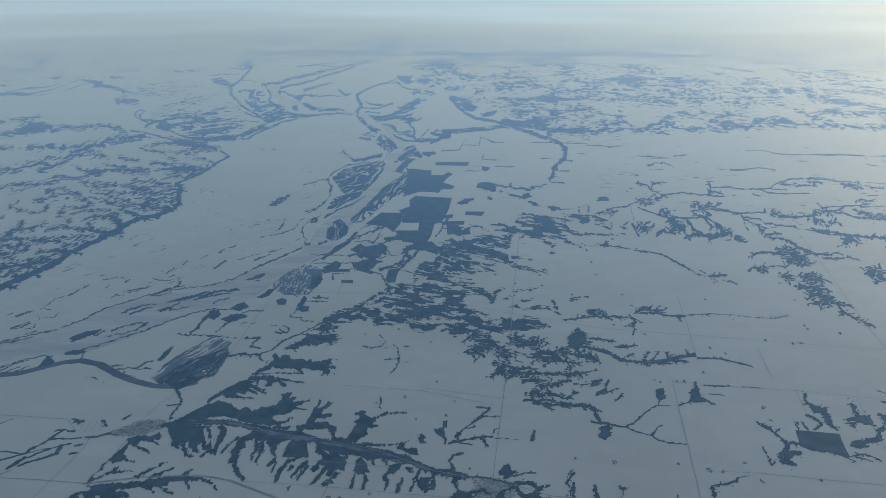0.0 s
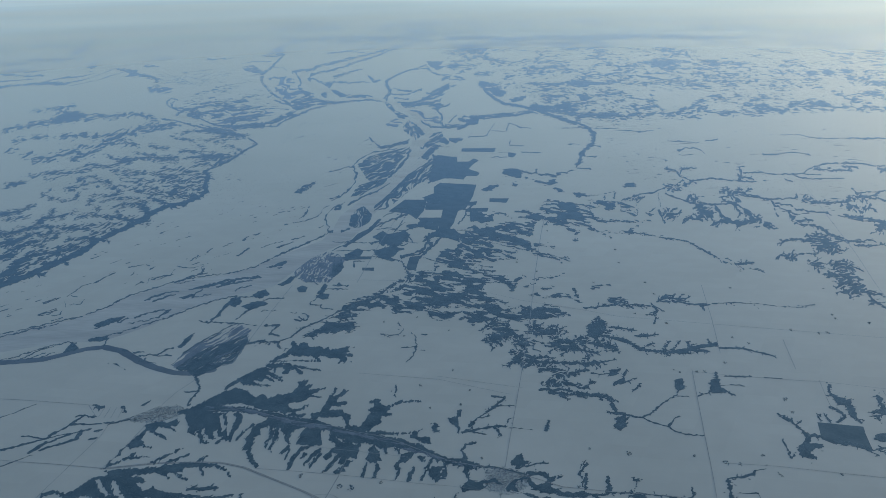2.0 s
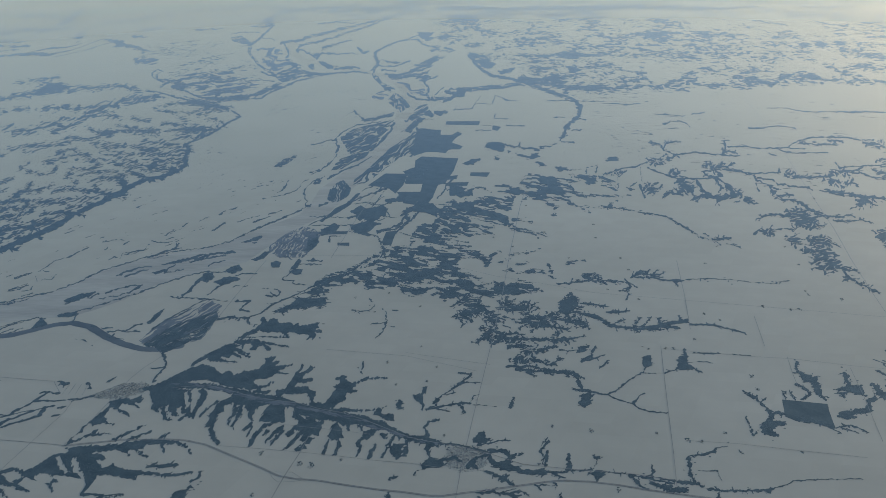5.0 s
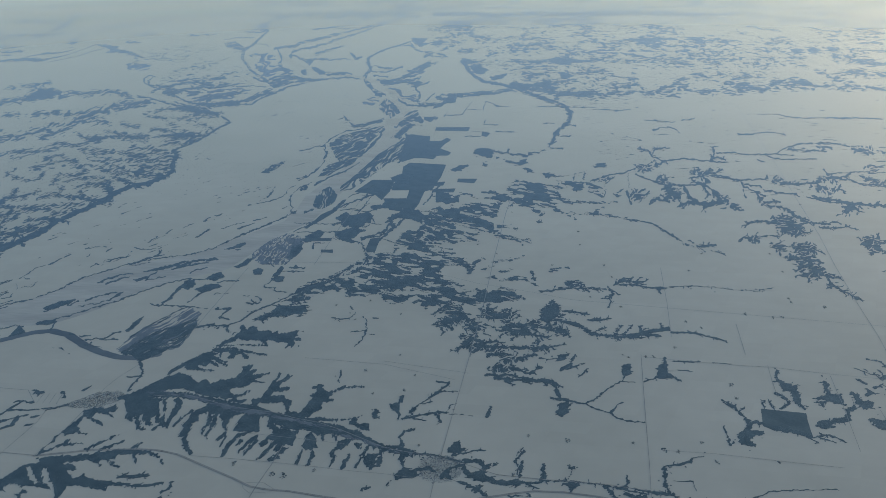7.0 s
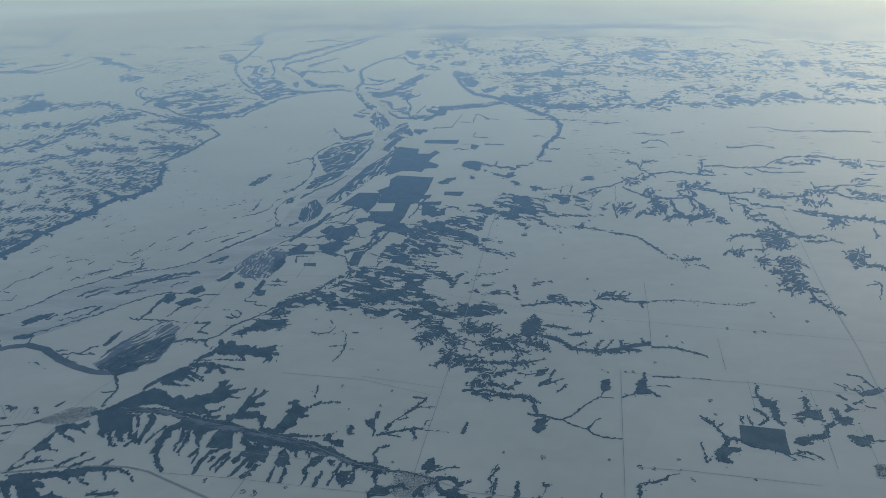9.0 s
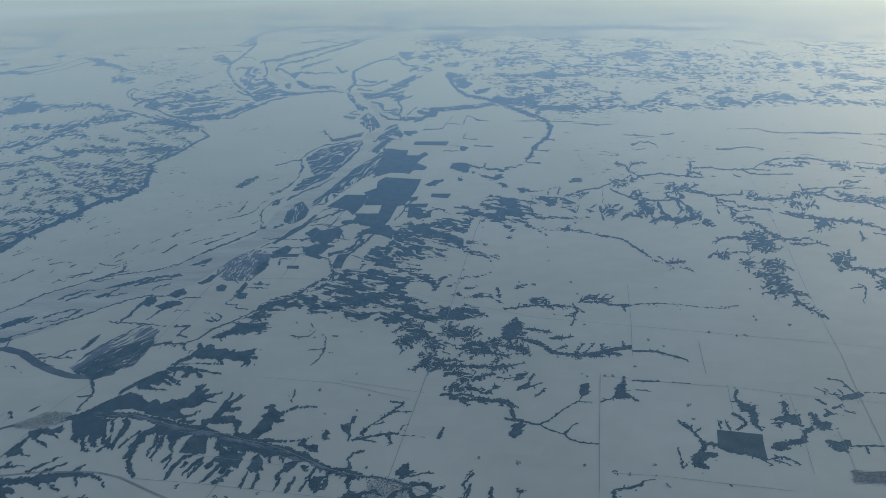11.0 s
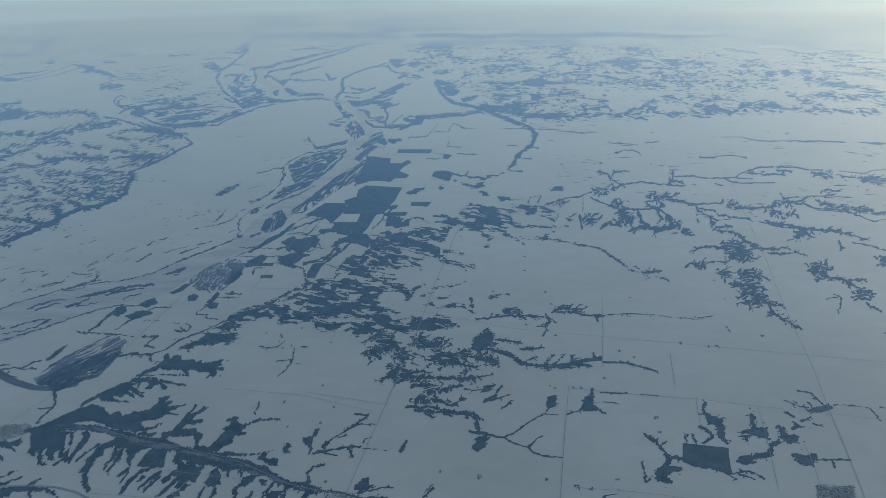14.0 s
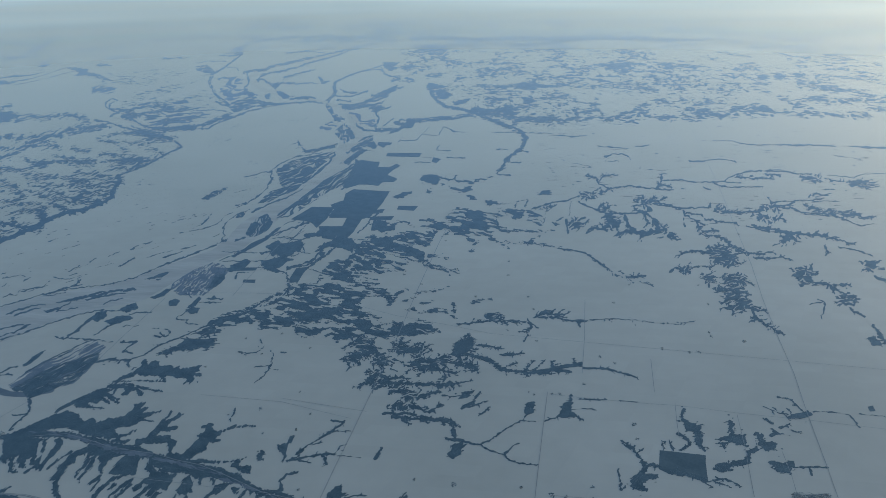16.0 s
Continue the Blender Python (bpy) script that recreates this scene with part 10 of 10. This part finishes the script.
p.lot((13.2, 266.8), (17.1, 264.4), (18.8, 259.9), (16.2, 261.1), (13.9, 263.4))
p.arm(0.28, 0.19, (24.1, 269.8), (25.3, 264.1), (29.6, 264.0), (32.4, 259.5), (33.2, 256.3))
p.arm(0.28, 0.19, (29.6, 264.0), (36.2, 259.4))
p.arm(0.38, 0.19, (25.2, 274.5), (30.4, 274.3), (31.9, 271.9))
woodland(p, "gully", -12)
p = Patch(0.139, 1.00, 1902, 2.08, 3.4)
p.arm(0.39, 0.15, (-9.2, 267.5), (-6.2, 270.9), (-0.3, 262.7))
p.lot((-9.8, 263.0), (-7.7, 269.8), (-2.9, 270.8), (-1.2, 266.1), (-2.7, 262.8), (0.5, 260.5), (1.0, 254.1), (-1.6, 254.2), (-3.1, 252.2), (-5.6, 256.4), (-8.6, 254.4), (-9.9, 250.3), (-10.2, 256.6))
p.arm(0.46, 0.15, (-0.9, 256.3), (4.5, 256.1), (9.8, 252.8))
p.arm(0.39, 0.15, (-0.1, 252.1), (5.3, 247.9), (10.5, 248.7))
p.arm(0.46, 0.23, (-0.3, 262.7), (2.5, 258.3), (6.0, 258.2))
p.lot((-16.6, 248.5), (-12.9, 250.4), (-9.0, 248.3), (-5.3, 250.2), (-1.5, 248.1), (3.0, 247.9), (8.2, 245.8), (13.4, 244.7), (14.8, 241.7), (16.2, 238.9), (16.7, 234.3), (15.2, 231.6), (14.6, 234.3), (11.8, 236.2), (8.9, 234.5), (6.0, 237.3), (2.4, 238.3), (6.0, 232.7), (8.1, 230.0), (4.6, 230.1), (1.8, 233.7), (-1.1, 232.9), (-4.8, 236.6), (-8.5, 238.6), (-11.5, 239.6), (-16.0, 240.7))
p.arm(0.62, 0.23, (11.9, 242.8), (14.2, 245.6))
p.arm(0.46, 0.23, (16.0, 234.3), (16.9, 240.7), (20.0, 244.5))
p.lot((19.2, 235.1), (22.0, 239.7), (24.3, 241.5), (23.4, 238.7), (21.1, 236.0))
p.arm(0.39, 0.19, (22.7, 239.6), (25.8, 242.4), (31.0, 244.2), (33.1, 247.1))
p.arm(0.39, 0.15, (25.2, 234.1), (27.3, 234.0), (29.2, 235.8))
p.lot((20.0, 228.9), (22.9, 230.6), (26.9, 228.7), (30.5, 230.4), (32.5, 229.5), (34.9, 226.0), (32.3, 226.9), (28.1, 227.0), (24.0, 227.1))
p.arm(0.23, 0.15, (32.9, 226.9), (34.8, 225.1), (35.9, 222.6))
p.arm(0.39, 0.31, (35.0, 232.9), (35.0, 226.8))
p.lot((-15.5, 235.1), (-11.3, 236.8), (-6.8, 233.1), (-2.4, 231.2), (3.2, 231.9), (6.0, 227.5), (13.0, 227.3), (12.2, 224.8), (8.1, 224.9), (11.5, 222.3), (14.2, 220.6), (9.4, 219.9), (14.8, 219.0), (17.5, 220.5), (20.2, 220.5), (20.7, 217.2), (23.5, 218.8), (25.0, 222.0), (28.9, 220.3), (29.3, 217.1), (32.3, 213.9), (28.3, 213.2), (23.0, 212.5), (20.4, 211.8), (17.2, 212.6), (12.6, 214.3), (8.0, 215.9), (4.7, 219.2), (1.3, 217.6), (-0.8, 220.9), (-5.4, 219.4), (-10.4, 222.8), (-14.4, 221.2))
p.lot((-10.9, 219.5), (-6.1, 219.4), (-5.3, 217.0), (-0.6, 216.9), (-2.6, 214.6), (-3.8, 211.5), (-7.2, 214.7), (-9.8, 213.2))
p.arm(0.46, 0.31, (-0.5, 212.2), (3.4, 215.2), (6.0, 211.3))
p.lot((44.5, 224.1), (45.8, 225.7), (47.8, 225.7), (48.0, 222.3), (45.2, 221.6))
p.arm(0.31, 0.23, (42.3, 220.0), (46.5, 221.6), (50.5, 221.1), (53.6, 220.6))
p.lot((50.2, 221.5), (51.5, 221.4), (50.6, 218.2), (48.6, 218.3))
p.arm(0.23, 0.15, (40.3, 233.7), (43.7, 235.4), (46.7, 236.3))
p.arm(0.78, 0.39, (-16.6, 248.7), (-19.9, 242.8), (-25.3, 233.6), (-29.3, 229.2), (-34.1, 225.8))
p.arm(0.97, 0.39, (-13.8, 224.5), (-17.9, 222.1), (-23.2, 223.0), (-28.3, 221.5))
woodland(p, "gully", -12)
p = Patch(0.200, 1.00, 1903, 3.06, -2.0)
p.lot((16.8, 378.3), (19.2, 386.8), (24.7, 385.6), (26.6, 379.8), (26.8, 371.4), (23.9, 367.5), (19.8, 371.8), (17.3, 376.2))
p.arm(0.44, 0.33, (26.6, 379.8), (32.9, 375.2), (40.1, 371.8), (46.9, 376.4), (51.1, 380.4))
p.arm(0.44, 0.33, (40.0, 370.6), (41.9, 368.4))
p.lot((27.2, 369.3), (33.3, 364.9), (30.1, 364.3))
p.lot((31.6, 363.1), (37.0, 358.8), (39.3, 362.6), (41.6, 364.4), (41.6, 358.6), (38.2, 354.9), (33.8, 357.1))
p.lot((39.3, 349.3), (42.3, 349.1), (43.7, 343.6), (40.8, 343.8))
p.arm(0.22, 0.22, (32.9, 375.2), (34.7, 385.8))
p.lot((21.0, 359.8), (23.6, 359.6), (22.9, 354.7), (21.3, 354.8))
p.lot((5.9, 347.5), (10.0, 352.8), (12.1, 356.4), (14.7, 357.4), (13.1, 350.8), (11.0, 347.2))
woodland(p, "gully", -4)
p = Patch(0.155, 1.00, 1904, 2.33, 2.9)
p.lot((-3.4, 291.1), (3.5, 298.0), (6.6, 290.7), (14.4, 297.5), (22.0, 294.8), (26.5, 292.2), (25.3, 285.3), (18.6, 285.6), (14.0, 281.3), (19.7, 276.7), (23.9, 274.4), (26.4, 268.1), (27.4, 262.1), (22.2, 268.3), (16.6, 272.6), (10.9, 277.0), (5.1, 279.4), (10.9, 272.8), (13.7, 268.6), (8.0, 268.8), (10.7, 262.7), (17.6, 260.5), (9.3, 258.9), (2.4, 261.0), (-0.5, 267.0), (-2.6, 263.1), (-0.3, 255.4), (9.2, 249.6), (1.2, 250.9), (-5.7, 253.7), (-3.9, 261.2), (-2.9, 273.3), (-0.8, 279.7))
p.lot((-8.1, 248.3), (-2.9, 251.8), (-0.0, 242.9), (6.5, 242.7), (10.4, 237.6), (6.5, 237.7), (1.4, 239.5), (-5.0, 238.0), (-12.4, 231.7), (-10.2, 238.1))
p.lot((-27.4, 230.5), (-22.7, 233.6), (-18.1, 240.0), (-13.0, 241.5), (-5.0, 238.0), (3.9, 241.1), (13.0, 240.8), (16.1, 237.4), (12.8, 234.3), (4.0, 234.5), (6.5, 228.2), (13.8, 223.5), (6.5, 223.6), (-0.8, 225.3), (-4.4, 222.4), (-6.5, 215.3), (-4.0, 211.1), (-8.7, 212.6), (-11.4, 218.2), (-16.1, 216.9), (-20.7, 215.6), (-24.8, 219.9))
p.lot((-36.3, 223.1), (-29.3, 226.0), (-24.5, 227.4), (-24.0, 222.8), (-29.5, 218.6), (-36.8, 218.8))
p.lot((0.4, 222.3), (8.9, 222.1), (15.9, 216.2), (19.5, 217.6), (24.4, 220.3), (27.5, 214.6), (32.1, 213.7), (23.9, 212.0), (16.9, 210.7), (10.0, 212.2), (3.0, 208.4), (0.7, 212.4))
woodland(p, "gully", -12)
p = Patch(0.254, 1.00, 2001, 4.54, -2.7)
p.arm(1.24, 1.08, (7.9, 675.8), (12.8, 629.8), (18.7, 594.0), (24.4, 575.0), (31.6, 565.4), (40.1, 556.0), (49.1, 538.8))
p.lot((7.4, 688.3), (13.3, 681.2), (18.5, 674.3), (11.4, 663.4), (15.3, 629.5), (19.0, 608.5), (12.8, 629.8), (8.7, 658.0))
p.lot((13.8, 645.9), (21.5, 650.5), (29.1, 622.4), (23.7, 603.0), (17.5, 613.7))
p.lot((28.1, 592.9), (36.3, 601.4), (42.1, 605.6), (39.5, 586.8), (32.2, 578.5))
p.lot((42.0, 564.2), (47.0, 572.3), (53.8, 562.9), (61.2, 562.0), (68.3, 574.3), (72.3, 569.4), (69.5, 556.9), (73.9, 544.1), (67.8, 540.7), (60.0, 549.6), (52.2, 542.4), (45.6, 551.2))
p.arm(0.62, 0.54, (49.3, 542.7), (59.3, 541.6), (66.9, 533.0), (77.6, 528.1), (94.1, 522.6))
p.lot((71.6, 524.9), (80.8, 531.6), (87.2, 527.1), (95.3, 530.1), (93.0, 515.4), (86.4, 512.4), (79.3, 520.4), (73.0, 513.7))
p.arm(0.62, 0.46, (51.6, 534.6), (56.9, 515.3), (63.9, 504.0), (71.4, 489.8), (73.6, 476.8), (74.3, 467.5))
p.lot((71.8, 493.1), (74.0, 479.9), (73.1, 467.6), (74.5, 464.5), (72.7, 455.9), (71.1, 461.8), (72.4, 476.9))
p.arm(0.77, 0.77, (72.7, 455.9), (69.0, 436.9), (63.1, 422.0), (59.1, 412.5))
p.lot((60.2, 417.3), (63.9, 424.4), (62.5, 417.1), (58.6, 407.9))
p.arm(0.46, 0.31, (59.1, 407.8), (54.7, 388.1))
p.arm(0.54, 0.46, (49.1, 538.8), (38.9, 535.9), (29.9, 525.4), (18.8, 526.6), (7.6, 525.5), (3.4, 520.8))
p.lot((-1.9, 503.5), (2.0, 517.3), (6.2, 520.5), (5.5, 502.8), (0.8, 496.5), (-3.1, 490.2), (-6.9, 484.1), (-7.0, 490.6))
p.arm(0.77, 0.39, (53.9, 604.1), (60.6, 608.2), (64.0, 593.2))
p.lot((82.0, 600.7), (87.9, 609.8), (89.1, 595.0), (93.7, 594.4), (87.9, 585.7), (81.3, 581.9))
p.arm(0.62, 0.46, (71.1, 660.8), (81.0, 665.4), (93.2, 652.0))
p.lot((86.8, 670.5), (96.9, 681.4), (102.2, 668.4), (115.7, 660.6), (103.5, 652.9), (93.9, 657.7), (87.5, 647.1))
p.arm(0.77, 0.70, (-45.1, 815.8), (-53.4, 783.8), (-62.5, 769.6), (-69.2, 733.8), (-74.1, 707.4), (-70.6, 675.5), (-64.9, 645.9), (-65.2, 624.6), (-65.2, 609.5))
p.arm(0.85, 0.62, (-44.0, 798.5), (-37.6, 757.6), (-28.6, 734.1), (-20.8, 732.8))
p.lot((-46.7, 843.2), (-28.9, 839.7), (-31.7, 804.7), (-25.1, 795.0), (-32.3, 772.1), (-42.4, 806.7))
p.lot((-28.0, 646.2), (-18.9, 679.8), (-16.7, 667.5), (-19.8, 656.3), (-21.5, 634.4), (-23.4, 619.0), (-28.1, 614.6), (-31.9, 625.3), (-24.1, 634.8))
p.arm(0.77, 0.54, (-20.3, 623.7), (-27.5, 604.6), (-35.0, 596.0), (-45.1, 583.3), (-53.4, 589.0))
p.lot((-50.6, 584.0), (-44.3, 574.3), (-35.7, 582.2), (-29.9, 590.7), (-30.7, 577.1), (-40.9, 569.5), (-45.9, 565.8))
p.lot((-30.7, 577.1), (-21.6, 580.5), (-18.9, 571.3), (-22.3, 563.1), (-28.6, 568.1))
woodland(p, "gully", -4)
p = Patch(0.216, 1.00, 2002, 3.82, -0.9)
p.arm(0.26, 0.26, (16.2, 501.7), (10.5, 464.1), (-0.1, 462.1))
p.arm(0.26, 0.26, (22.8, 478.2), (24.9, 500.9), (28.8, 497.1))
p.arm(0.33, 0.26, (28.8, 497.1), (30.9, 487.0), (38.6, 485.0))
p.arm(0.26, 0.26, (13.9, 479.0), (21.5, 476.5))
p.arm(0.21, 0.21, (52.7, 483.7), (70.5, 482.1), (87.2, 478.7))
p.arm(0.26, 0.26, (24.4, 451.4), (22.7, 437.9), (30.9, 435.7))
p.arm(0.26, 0.26, (12.9, 411.1), (20.7, 410.6))
p.arm(0.26, 0.26, (28.9, 420.6), (39.0, 418.8))
p.arm(0.26, 0.26, (55.7, 437.9), (61.6, 438.5))
p.arm(0.26, 0.40, (66.1, 437.1), (72.3, 431.4))
p.arm(0.26, 0.26, (66.9, 408.2), (60.2, 407.8))
p.arm(0.33, 0.26, (-12.9, 508.1), (-8.8, 531.8))
p.arm(0.26, 0.26, (1.7, 473.9), (-0.0, 459.2))
p.arm(0.26, 0.26, (54.4, 385.2), (60.4, 383.6))
field(p, "hedge")
p = Patch(0.220, 1.00, 2101, 2.44, 7.3)
p.lot((-15.6, 414.8), (-6.8, 412.5), (-6.6, 397.1), (-17.4, 401.8))
p.lot((-19.3, 337.4), (-14.0, 345.2), (-9.0, 341.3), (-11.1, 328.1), (-16.3, 328.3))
p.lot((-24.6, 320.1), (-19.8, 328.5), (-17.3, 322.7), (-20.8, 311.9), (-25.5, 314.7))
p.lot((-18.4, 306.6), (-13.2, 303.9), (-13.8, 296.6), (-19.4, 296.7))
p.lot((-35.4, 285.6), (-32.1, 292.4), (-29.6, 287.7), (-31.0, 278.9))
p.lot((-26.4, 286.7), (-21.2, 288.4), (-21.5, 280.8), (-26.6, 279.6))
p.lot((-30.8, 270.5), (-27.3, 275.4), (-23.8, 272.4), (-25.2, 264.4), (-30.6, 262.6))
p.lot((-43.1, 266.8), (-39.4, 272.8), (-36.7, 270.7), (-37.8, 262.8), (-42.1, 259.8))
p.arm(0.34, 0.34, (-36.2, 297.3), (-30.0, 307.0), (-24.4, 313.1))
p.arm(0.34, 0.34, (-35.4, 278.1), (-27.9, 286.7), (-20.2, 296.8))
p.arm(0.34, 0.34, (-16.3, 262.2), (-11.1, 276.2), (-7.4, 296.4))
woodland(p, "shore")

# ---- scraps between the woods ----
verts, tris, n = [], [], 0
for v, t in CRUMBS:
    verts.append(v)
    tris.append(t + n)
    n += len(v)
tagged(new("tree_scraps", mesh_of("tree_scraps", np.concatenate(verts), np.concatenate(tris), WOOD)), "many tiny scraps of bare brush in the snow", "brush", kind="stuff")
